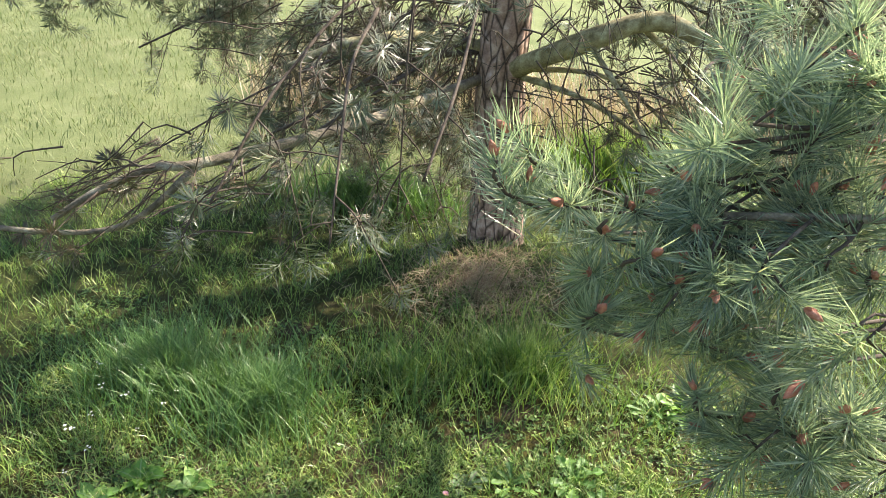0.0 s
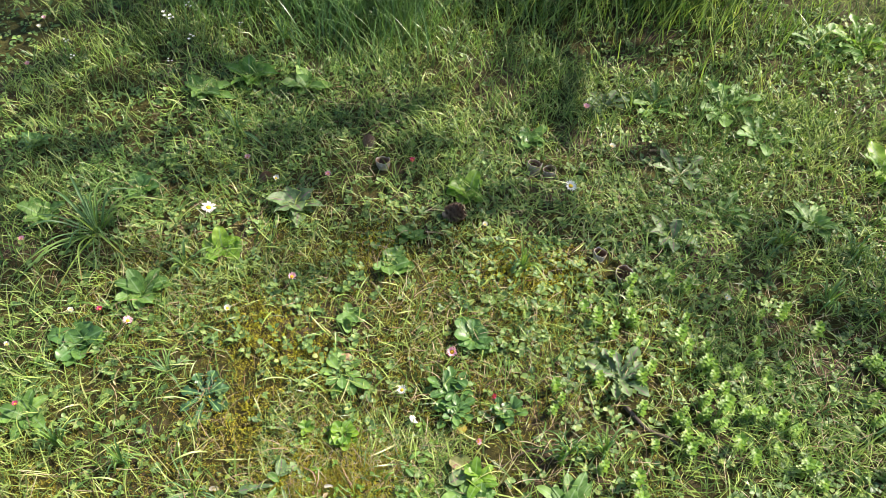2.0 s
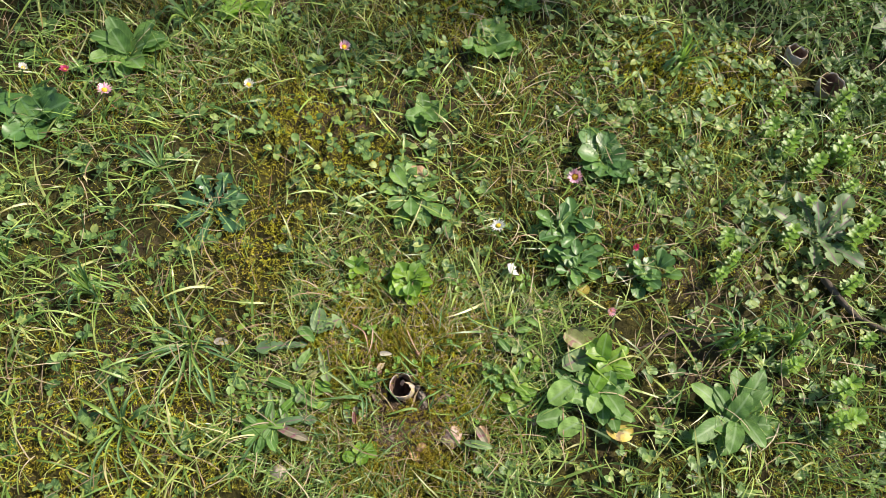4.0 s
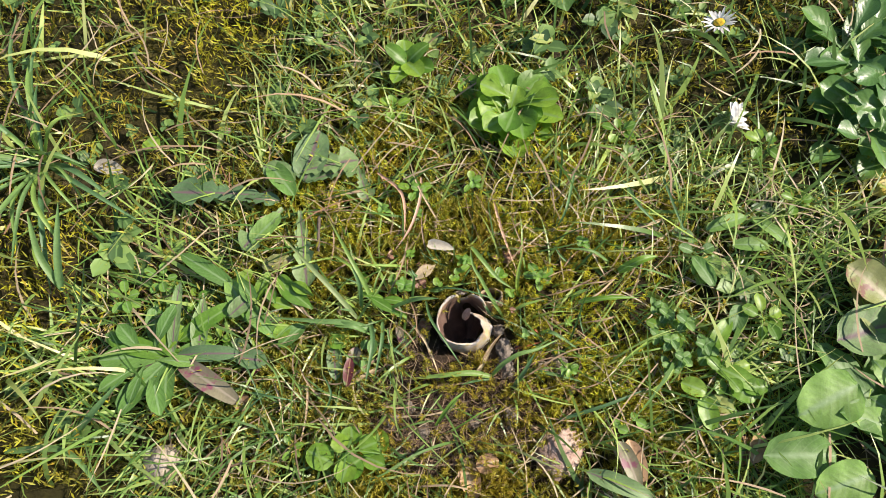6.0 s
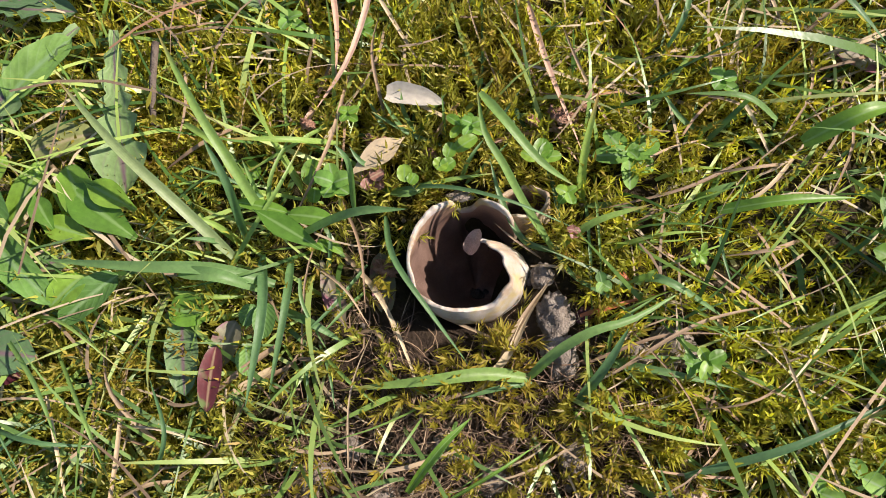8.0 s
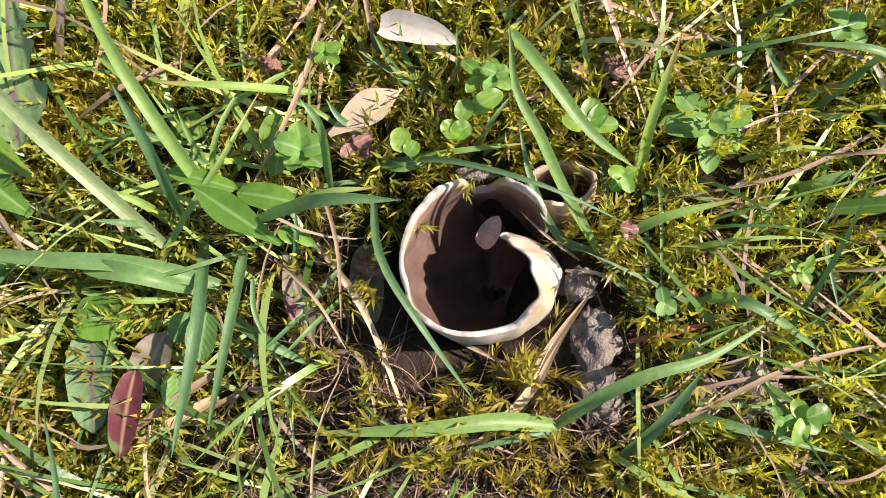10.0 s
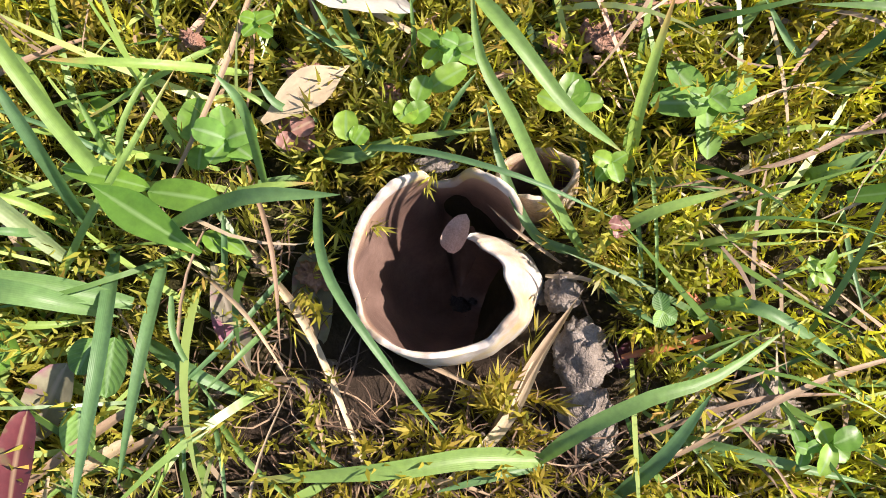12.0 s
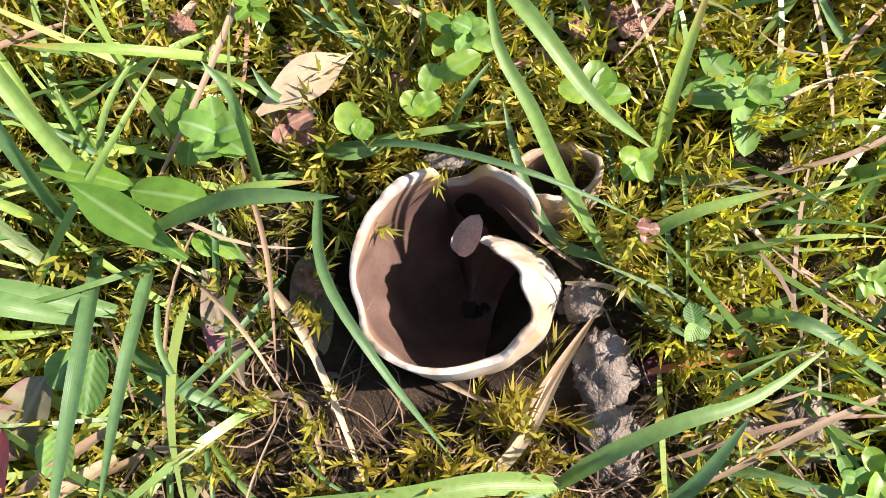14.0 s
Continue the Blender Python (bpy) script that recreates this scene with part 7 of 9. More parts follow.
stalk("dry_grass_stalk", "bleached dry grass stalk on moss and soil", "dry grass", 0.00065, M_STRAW_ONE, (0.0149, 0.0496, 0.003), (0.0167, 0.0535, 0.004), (0.0187, 0.0575, 0.002), group="dry stalks")
stalk("dry_grass_stalk", "bleached dry grass stalk on moss and soil", "dry grass", 0.00112, M_STRAW_ONE, (0.0191, 0.0598, 0.003), (0.0232, 0.059, 0.005), (0.0283, 0.0622, 0.003), group="dry stalks")
stalk("dry_grass_stalk", "bleached dry grass stalk on moss and soil", "dry grass", 0.00096, M_STRAW_ONE, (0.0303, 0.0482, 0.003), (0.0345, 0.0464, 0.004), (0.0383, 0.0456, 0.002), group="dry stalks")
stalk("dry_grass_stalk", "bleached dry grass stalk on moss and soil", "dry grass", 0.00077, M_STRAW_ONE, (0.0375, 0.0108, 0.002), (0.0432, 0.0168, 0.005), (0.0557, 0.0179, 0.003), group="dry stalks")
stalk("dry_grass_stalk", "bleached dry grass stalk on moss and soil", "dry grass", 0.00108, M_STRAW_ONE, (0.0526, 0.0196, 0.004), (0.0562, 0.0147, 0.004), (0.0608, 0.0092, 0.002), group="dry stalks")
stalk("dry_grass_stalk", "bleached dry grass stalk on moss and soil", "dry grass", 0.00091, M_STRAW_ONE, (0.0099, -0.0305, 0.003), (0.0154, -0.0237, 0.004), (0.0231, -0.0213, 0.003), group="dry stalks")
stalk("dry_grass_stalk", "bleached dry grass stalk on moss and soil", "dry grass", 0.00054, M_STRAW_ONE, (0.0138, 0.0106, 0.002), (0.0068, 0.0101, 0.006), (0.0004, 0.0114, 0.005), group="dry stalks")
stalk("dry_grass_stalk", "bleached dry grass stalk on moss and soil", "dry grass", 0.00056, M_STRAW_ONE, (-0.0259, 0.0046, 0.002), (-0.0236, 0.0099, 0.003), (-0.0197, 0.0125, 0.002), group="dry stalks")
stalk("pine_needle", "fallen dead pine needle on moss", "pine needle", 0.0012, M_NEEDLE_DEAD, (-0.0077, 0.0446, 0.003), (0.0028, 0.0371, 0.004), (0.0112, 0.0338, 0.003), group="dry stalks")
stalk("pine_needle", "fallen dead pine needle on moss", "pine needle", 0.00121, M_NEEDLE_DEAD, (-0.011, 0.027, 0.003), (0.0015, 0.0384, 0.004), (0.0153, 0.0499, 0.003), group="dry stalks")
stalk("pine_needle", "fallen dead pine needle on moss", "pine needle", 0.00072, M_NEEDLE_DEAD, (-0.0192, 0.0231, 0.003), (-0.005, 0.0336, 0.004), (0.0086, 0.0429, 0.003), group="dry stalks")
stalk("pine_needle", "fallen dead pine needle on moss", "pine needle", 0.00111, M_NEEDLE_DEAD, (-0.0214, 0.0333, 0.004), (-0.0213, 0.0247, 0.005), (-0.0206, 0.0124, 0.002), group="dry stalks")
stalk("pine_needle", "fallen dead pine needle on moss", "pine needle", 0.00161, M_NEEDLE_DEAD, (-0.0204, 0.0185, 0.002), (-0.02, 0.0159, 0.003), (-0.0201, 0.0132, 0.002), group="dry stalks")
stalk("pine_needle", "fallen dead pine needle on moss", "pine needle", 0.00159, M_NEEDLE_DEAD, (-0.0485, 0.0121, 0.005), (-0.0485, 0.0081, 0.005), (-0.05, 0.005, 0.003), group="dry stalks")
stalk("pine_needle", "fallen dead pine needle on moss", "pine needle", 0.0007, M_NEEDLE_DEAD, (0.0338, 0.0259, 0.004), (0.0372, 0.0258, 0.004), (0.0411, 0.0264, 0.003), group="dry stalks")
stalk("withered_stem", "reddish withered stem crossing the moss", "stem", 0.00107, M_STEM_RED, (0.0275, 0.0039, 0.003), (0.0332, 0.0097, 0.005), (0.0389, 0.0164, 0.004), group="dry stalks")
stalk("withered_stem", "reddish withered stem crossing the moss", "stem", 0.00092, M_STEM_RED, (0.0285, 0.0171, 0.003), (0.0309, 0.0162, 0.005), (0.0356, 0.0152, 0.003), group="dry stalks")
# ---- low leaves round the fungus ----
one_leaf("leaf", (-0.0245, -0.0157, 0.017), (-0.0408, -0.0162, 0.017), "bright fresh pointed leaf in sunlight", "leaf", "lance", 0.00394, M_LEAF_SHOOT, 8, -8, 0.02, 2, 0.25, "low leaves", 0)
one_leaf("leaf", (-0.0266, -0.0092, 0.016), (-0.0349, -0.0129, 0.016), "bright fresh oval leaf in sunlight", "leaf", "oval", 0.004, M_LEAF_SHOOT, 12, -20, 0.02, 3, 0.25, "low leaves", 0)
one_leaf("leaf", (-0.0357, -0.0125, 0.014), (-0.0461, -0.0163, 0.014), "bright fresh oval leaf in sunlight", "leaf", "oval", 0.00283, M_LEAF_SHOOT, 12, -10, 0.02, 4, 0.25, "low leaves", 0)
one_leaf("leaf", (-0.0369, -0.0046, 0.01), (-0.0397, 0.0008, 0.01), "bright fresh oval leaf in sunlight", "leaf", "oval", 0.0041, M_LEAF_SHOOT, 10, -10, 0.02, 5, 0.25, "low leaves", 0)
one_leaf("leaf", (-0.0324, -0.0045, 0.009), (-0.0337, 0.0002, 0.009), "bright fresh oval leaf in sunlight", "leaf", "oval", 0.00361, M_LEAF_SHOOT, 10, -10, 0.02, 6, 0.25, "low leaves", 0)
one_leaf("leaf", (-0.0342, -0.0071, 0.009), (-0.0359, -0.0041, 0.009), "bright fresh oval leaf in sunlight", "leaf", "oval", 0.003, M_LEAF_SHOOT, 10, -10, 0.02, 7, 0.25, "low leaves", 0)
one_leaf("leaf", (-0.0486, -0.0086, 0.007), (-0.0536, -0.0077, 0.007), "bright fresh oval leaf in sunlight", "leaf", "oval", 0.00462, M_LEAF_SHOOT, 10, -10, 0.02, 8, 0.25, "low leaves", 0)
one_leaf("leaf", (-0.028, -0.0127, 0.008), (-0.0229, -0.0128, 0.008), "bright fresh oval leaf in sunlight", "leaf", "oval", 0.00225, M_LEAF_SHOOT, 20, -20, 0.02, 9, 0.25, "low leaves", 0)
one_leaf("leaf", (-0.0289, -0.0134, 0.008), (-0.0255, -0.0142, 0.008), "bright fresh oval leaf in sunlight", "leaf", "oval", 0.00225, M_LEAF_SHOOT, 20, -20, 0.02, 10, 0.25, "low leaves", 0)
one_leaf("leaf", (-0.019, 0.0065, 0.013), (-0.0213, 0.0097, 0.013), "small rounded seedling leaf", "leaf", "oval", 0.00327, M_LEAF_SHOOT, 15, -12, 0.02, 20, 0.25, "low leaves", 0)
one_leaf("leaf", (-0.0179, 0.0067, 0.013), (-0.018, 0.0093, 0.013), "small rounded seedling leaf", "leaf", "oval", 0.00264, M_LEAF_SHOOT, 15, -12, 0.02, 21, 0.25, "low leaves", 0)
one_leaf("leaf", (-0.0143, 0.016, 0.013), (-0.0153, 0.0195, 0.013), "small rounded seedling leaf", "leaf", "oval", 0.00298, M_LEAF_SHOOT, 15, -12, 0.02, 22, 0.25, "low leaves", 0)
one_leaf("leaf", (-0.0139, 0.0182, 0.013), (-0.0116, 0.0234, 0.013), "small rounded seedling leaf", "leaf", "oval", 0.00329, M_LEAF_SHOOT, 15, -12, 0.02, 23, 0.25, "low leaves", 0)
one_leaf("leaf", (-0.014, 0.0131, 0.013), (-0.0127, 0.0163, 0.013), "small rounded seedling leaf", "leaf", "oval", 0.00312, M_LEAF_SHOOT, 15, -12, 0.02, 24, 0.25, "low leaves", 0)
one_leaf("leaf", (-0.0148, 0.0125, 0.013), (-0.0146, 0.0154, 0.013), "small rounded seedling leaf", "leaf", "oval", 0.00343, M_LEAF_SHOOT, 15, -12, 0.02, 25, 0.25, "low leaves", 0)
one_leaf("leaf", (0.0026, 0.0261, 0.013), (0.0009, 0.0308, 0.013), "small rounded seedling leaf", "leaf", "oval", 0.00353, M_LEAF_SHOOT, 15, -12, 0.02, 26, 0.25, "low leaves", 0)
one_leaf("leaf", (0.0027, 0.0266, 0.013), (0.0061, 0.0295, 0.013), "small rounded seedling leaf", "leaf", "oval", 0.00282, M_LEAF_SHOOT, 15, -12, 0.02, 27, 0.25, "low leaves", 0)
one_leaf("leaf", (0.0022, 0.0262, 0.013), (-0.0014, 0.0256, 0.013), "small rounded seedling leaf", "leaf", "oval", 0.00313, M_LEAF_SHOOT, 15, -12, 0.02, 28, 0.25, "low leaves", 0)
one_leaf("leaf", (0.0032, 0.0265, 0.013), (0.0026, 0.0307, 0.013), "small rounded seedling leaf", "leaf", "oval", 0.00282, M_LEAF_SHOOT, 15, -12, 0.02, 29, 0.25, "low leaves", 0)
one_leaf("leaf", (-0.0329, -0.0433, 0.011), (-0.027, -0.0545, 0.011), "wine-red old leaf with a bristly edge", "leaf", "oval", 0.0047, M_LEAF_RED, 10, -12, 0.02, 31, 0.25, "low leaves", 0)
one_leaf("leaf", (-0.0438, -0.0418, 0.009), (-0.0334, -0.0544, 0.0091), "dull green old leaf beside the red one", "leaf", "oval", 0.007, M_LEAF_GREY, 6, -6, 0.02, 32, 0.25, "low leaves", 0)
one_leaf("leaf", (-0.027, -0.0162, 0.004), (-0.0142, -0.0256, 0.004), "limp purple-green leaf on the soil", "leaf", "lance", 0.00402, M_LEAF_PURPLE, 10, -14, 0.02, 33, 0.25, "low leaves", 0)
one_leaf("leaf", (-0.0175, -0.0073, 0.001), (-0.009, -0.0178, 0.001), "limp purple-green leaf on the soil", "leaf", "oval", 0.0056, M_LEAF_PURPLE, 4, -8, 0.02, 34, 0.25, "low leaves", 0)
one_leaf("leaf", (-0.0293, -0.0305, 0.011), (-0.0258, -0.0367, 0.011), "round green leaf close to the soil", "leaf", "oval", 0.00476, M_LEAF, 10, -10, 0.02, 35, 0.25, "low leaves", 0)
one_leaf("leaf", (-0.028, -0.04, 0.01), (-0.0241, -0.0446, 0.01), "round green leaf close to the soil", "leaf", "oval", 0.00446, M_LEAF, 10, -10, 0.02, 36, 0.25, "low leaves", 0)
one_leaf("leaf", (-0.0317, -0.0322, 0.01), (-0.0308, -0.0368, 0.01), "round green leaf close to the soil", "leaf", "oval", 0.00388, M_LEAF, 10, -10, 0.02, 37, 0.25, "low leaves", 0)
one_leaf("leaf", (-0.0418, -0.0375, 0.008), (-0.0458, -0.045, 0.008), "dull green leaf under the grass", "leaf", "oval", 0.00475, M_LEAF_GREY, 5, -8, 0.02, 38, 0.25, "low leaves", 0)
one_leaf("dry_leaf", (-0.031, 0.0031, 0.009), (-0.026, 0.0159, 0.009), "dry tan leaf shred by the grass", "leaf", "lance", 0.00483, M_STRAW_ONE, 12, -10, 0.02, 39, 0.25, "low leaves", 0)
one_leaf("dry_leaf", (0.0275, 0.0024, 0.002), (0.0291, 0.007, 0.002), "reddish dry leaf scrap on soil", "leaf", "oval", 0.00315, M_LEAF_RED, 15, -20, 0.02, 40, 0.25, "low leaves", 0)
rosette("mouse_ear_plant", (0.0187, 0.0392, 0.007), "downy pale green mouse-ear seedling on moss", "plant", "oval", 5, 0.0077, 0.0048, M_LEAF_DOWNY, (5, 20), (-20, -5), 3, "small plants", 0.02, 0.0, 0.25, turn=20, arc=360, loose=0.0)
rosette("mouse_ear_plant", (0.018, 0.0386, 0.011), "downy pale green mouse-ear seedling on moss", "plant", "oval", 3, 0.0036, 0.0024, M_LEAF_DOWNY, (30, 50), (5, 20), 4, "small plants", 0.02, 0.0, 0.25, turn=60, arc=360, loose=0.0)
rosette("seedling", (-0.0163, 0.0243, 0.01), "tiny four-leaved green seedling", "plant", "oval", 5, 0.0034, 0.0024, M_LEAF_SHOOT, (10, 30), (-15, 0), 5, "small plants", 0.02, 0.0, 0.25, turn=0, arc=360, loose=0.0)
rosette("seedling", (0.0114, 0.0232, 0.01), "tiny four-leaved green seedling", "plant", "oval", 6, 0.0028, 0.0022, M_LEAF_SHOOT, (10, 30), (-15, 0), 6, "small plants", 0.02, 0.0, 0.25, turn=0, arc=360, loose=0.0)
rosette("seedling", (0.0535, 0.0078, 0.01), "tiny four-leaved green seedling", "plant", "oval", 4, 0.004, 0.0032, M_LEAF_SHOOT, (10, 30), (-15, 0), 7, "small plants", 0.02, 0.0, 0.25, turn=10, arc=360, loose=0.0)
rosette("seedling", (0.0276, 0.0108, 0.009), "tiny four-leaved green seedling", "plant", "oval", 3, 0.0028, 0.0024, M_LEAF, (10, 30), (-15, 0), 8, "small plants", 0.02, 0.0, 0.25, turn=0, arc=360, loose=0.0)
rosette("seedling", (0.0415, 0.026, 0.01), "tiny four-leaved green seedling", "plant", "lance", 7, 0.0031, 0.0013, M_LEAF_SHOOT, (10, 40), (-15, 0), 9, "small plants", 0.02, 0.0, 0.25, turn=0, arc=360, loose=0.0)
rosette("seedling", (-0.0389, 0.0137, 0.01), "tiny four-leaved green seedling", "plant", "oval", 5, 0.0026, 0.0021, M_LEAF_SHOOT, (10, 30), (-15, 0), 10, "small plants", 0.02, 0.0, 0.25, turn=0, arc=360, loose=0.0)
rosette("red_clover_leaf", (-0.0271, 0.0043, 0.007), "pinkish red trefoil leaf of clover", "leaf", "oval", 4, 0.0037, 0.0034, M_LEAF_PINK, (0, 8), (-10, 0), 11, "small plants", 0.02, 0.0, 0.25, turn=0, arc=360, loose=0.0)
rosette("seedling", (0.0169, 0.0171, 0.009), "tiny reddish seedling at the cup's foot", "plant", "oval", 5, 0.0019, 0.0016, M_LEAF_PINK, (10, 30), (-15, 0), 12, "small plants", 0.02, 0.0, 0.25, turn=0, arc=360, loose=0.0)
# ---- clods, crumbs, a husk ----
lump("soil_clod", (0.0231, 0.0008, 0.002), (0.0076, 0.0104, 0.0053), M_SOIL, "grey crumbly soil clod beside the cup fungus", "soil", 2, 0.35, 35.5, 2.2, "soil clods")
lump("soil_clod", (0.0281, -0.0057, 0.002), (0.0072, 0.0111, 0.005), M_SOIL, "grey crumbly soil clod beside the cup fungus", "soil", 7, 0.35, 50, 2.2, "soil clods")
lump("soil_clod", (0.0479, 0.0091, 0.002), (0.01, 0.0088, 0.0061), M_SOIL, "grey pitted soil clod under grass blades", "soil", 3, 0.35, 20, 3.2, "soil clods")
lump("soil_clod", (-0.0088, 0.0123, 0.005), (0.0058, 0.0025, 0.0017), M_SOIL, "dark soil crumb caught in the torn rim", "soil", 4, 0.35, 35, 2.2, "soil clods")
lump("soil_clod", (0.0161, 0.0073, 0.002), (0.0049, 0.0057, 0.0034), M_SOIL, "dark soil crumb by the cup", "soil", 5, 0.35, 20, 2.2, "soil clods")
lump("leaf_crumb", (-0.0039, 0.0356, 0.008), (0.0034, 0.0023, 0.0016), M_CRUMB, "red-brown crumb of a dry catkin", "litter", 20, 0.6, 0, 3, "crumbs")
lump("leaf_crumb", (0.0008, 0.0399, 0.008), (0.005, 0.0035, 0.0025), M_CRUMB, "red-brown crumb of a dry catkin", "litter", 21, 0.6, 0, 3, "crumbs")
lump("leaf_crumb", (0.0027, 0.0442, 0.008), (0.0042, 0.0029, 0.0021), M_CRUMB, "red-brown crumb of a dry catkin", "litter", 22, 0.6, 0, 3, "crumbs")
lump("leaf_crumb", (0.0032, 0.0411, 0.008), (0.003, 0.0021, 0.0015), M_CRUMB, "red-brown crumb of a dry catkin", "litter", 23, 0.6, 0, 3, "crumbs")
lump("leaf_crumb", (-0.0312, 0.012, 0.008), (0.0042, 0.0029, 0.002), M_CRUMB, "red-brown crumb of a dry catkin", "litter", 24, 0.6, 0, 3, "crumbs")
lump("leaf_crumb", (-0.0142, -0.01, 0.003), (0.0049, 0.0034, 0.0024), M_CRUMB, "red-brown crumb of a dry catkin", "litter", 25, 0.6, 0, 3, "crumbs")
lump("leaf_crumb", (-0.0464, 0.0077, 0.008), (0.0033, 0.0023, 0.0016), M_CRUMB, "red-brown crumb of a dry catkin", "litter", 26, 0.6, 0, 3, "crumbs")
lump("leaf_crumb", (-0.0193, 0.0166, 0.008), (0.003, 0.0021, 0.0015), M_CRUMB, "red-brown crumb of a dry catkin", "litter", 27, 0.6, 0, 3, "crumbs")
lump("leaf_crumb", (-0.0298, 0.014, 0.008), (0.0017, 0.0012, 0.0008), M_CRUMB, "red-brown crumb of a dry catkin", "litter", 28, 0.6, 0, 3, "crumbs")
# ---- rosettes and plants of the turf ----
rosette("leaf_rosette", (-0.0424, 0.1072, -0.0002), "bright green daisy rosette with spoon leaves", "plant", "spoon", 26, 0.0335, 0.0163, M_LEAF_SHOOT, (12, 32), (-8, 14), 41, "rosettes", 0.02, 0.45, 0.4, turn=0, arc=360, loose=0.006)
rosette("leaf_rosette", (0.1008, 0.2441, 0.0027), "deep green daisy rosette with spoon leaves", "plant", "spoon", 30, 0.0374, 0.0159, M_LEAF_DEEP, (4, 35), (-12, 12), 42, "rosettes", 0.02, 0.4, 0.4, turn=0, arc=360, loose=0.014)
rosette("leaf_rosette", (0.1195, 0.2048, 0.0039), "deep green daisy rosette with spoon leaves", "plant", "spoon", 28, 0.0346, 0.0146, M_LEAF_DEEP, (4, 35), (-12, 12), 43, "rosettes", 0.02, 0.4, 0.4, turn=0, arc=360, loose=0.014)
rosette("leaf_rosette", (0.1112, 0.3516, 0.0041), "grey-green rosette of broad leaves", "plant", "spoon", 9, 0.0469, 0.0306, M_LEAF_DEEP, (25, 55), (-10, 15), 44, "rosettes", 0.02, 0.3, 0.25, turn=0, arc=360, loose=0.0)
rosette("leaf_rosette", (0.2015, 0.2316, 0.0044), "deep green daisy rosette with spoon leaves", "plant", "spoon", 24, 0.0325, 0.0154, M_LEAF_DEEP, (25, 55), (-10, 15), 45, "rosettes", 0.02, 0.4, 0.25, turn=0, arc=360, loose=0.014)
rosette("leaf_rosette", (-0.0833, 0.2133, 0.0015), "ox-tongue rosette with wavy leaves, some withered", "plant", "spoon", 11, 0.0555, 0.0193, M_LEAF, (10, 30), (-12, 5), 46, "rosettes", 0.06, 0.35, 0.25, turn=0, arc=360, loose=0.0)
rosette("leaf_rosette", (-0.2857, 0.1087, -0.0042), "dark toothed thistle rosette with pale midribs", "plant", "tooth", 9, 0.0557, 0.0223, M_LEAF_MIDRIB, (8, 25), (-10, 0), 47, "rosettes", 0.05, 0.2, 0.25, turn=0, arc=360, loose=0.0)
rosette("plantain", (-0.1083, -0.0942, 0.0057), "narrow-leaved plantain rosette in moss", "plant", "spoon", 11, 0.0347, 0.0082, M_LEAF, (12, 35), (-12, 8), 48, "rosettes", 0.02, 0.4, 0.25, turn=0, arc=360, loose=0.0)
rosette("broadleaf_plant", (0.1968, 0.0727, 0.0059), "large-leaved plant with broad oval leaves", "plant", "oval", 15, 0.0465, 0.0189, M_LEAF, (6, 42), (-12, 8), 49, "broadleaf plants", 0.05, 0.25, 0.15, turn=40, arc=360, loose=0.008)
rosette("broadleaf_plant", (0.1921, 0.1088, 0.0136), "large-leaved plant with broad oval leaves", "plant", "oval", 10, 0.0401, 0.0162, M_LEAF_SHOOT, (6, 42), (-12, 8), 50, "broadleaf plants", 0.05, 0.25, 0.15, turn=0, arc=360, loose=0.01)
rosette("broadleaf_plant", (0.168, 0.0692, 0.0086), "large-leaved plant with broad oval leaves", "plant", "oval", 8, 0.0345, 0.0161, M_LEAF, (6, 42), (-12, 8), 150, "broadleaf plants", 0.05, 0.2, 0.15, turn=0, arc=360, loose=0.01)
rosette("broadleaf_plant", (0.3292, 0.1056, 0.006), "large-leaved plant with broad oval leaves", "plant", "oval", 15, 0.0596, 0.0206, M_LEAF, (6, 42), (-12, 8), 51, "broadleaf plants", 0.05, 0.25, 0.15, turn=0, arc=360, loose=0.01)
rosette("seedling", (-0.0076, -0.0766, 0.0082), "round-leaved seedling with bright paired leaves", "plant", "paddle", 5, 0.0144, 0.0104, M_LEAF_SHOOT, (10, 40), (-10, 10), 52, "small plants", 0.02, 0.0, 0.25, turn=0, arc=360, loose=0.0)
rosette("seedling", (-0.1006, 0.1007, 0.0107), "small green seedling in moss", "plant", "oval", 6, 0.0182, 0.01, M_LEAF_SHOOT, (25, 55), (-10, 15), 53, "small plants", 0.02, 0.0, 0.25, turn=0, arc=360, loose=0.0)
one_leaf("leaf", (-0.1137, 0.0014, 0.0088), (-0.1536, -0.0239, 0.0084), "lobed grey-green dandelion leaf flat on moss", "leaf", "tooth", 0.01799, M_LEAF_GREY, 8, -4, 0.03, 61, 0.25, "low leaves", 0)
one_leaf("leaf", (-0.1107, 0.0173, 0.0111), (-0.0897, 0.0398, 0.0118), "lobed grey-green dandelion leaf flat on moss", "leaf", "tooth", 0.01815, M_LEAF_GREY, 10, -8, 0.03, 62, 0.25, "low leaves", 0)
one_leaf("leaf", (-0.1041, 0.0159, 0.0102), (-0.1148, 0.0423, 0.0106), "broad grey-green dandelion leaf flat on moss", "leaf", "oval", 0.0171, M_LEAF_GREY, 12, -10, 0.04, 65, 0.25, "low leaves", 0)
one_leaf("leaf", (-0.1083, 0.0141, 0.0111), (-0.1252, 0.0114, 0.0107), "broad grey-green dandelion leaf flat on moss", "leaf", "oval", 0.01157, M_LEAF_GREY, 12, -10, 0.02, 66, 0.25, "low leaves", 0)
one_leaf("leaf", (-0.0986, -0.046, 0.01), (-0.1285, -0.0475, 0.0093), "green leaf of a low weed in the turf", "leaf", "oval", 0.00775, M_LEAF, 18, -12, 0.02, 70, 0.25, "low leaves", 0)
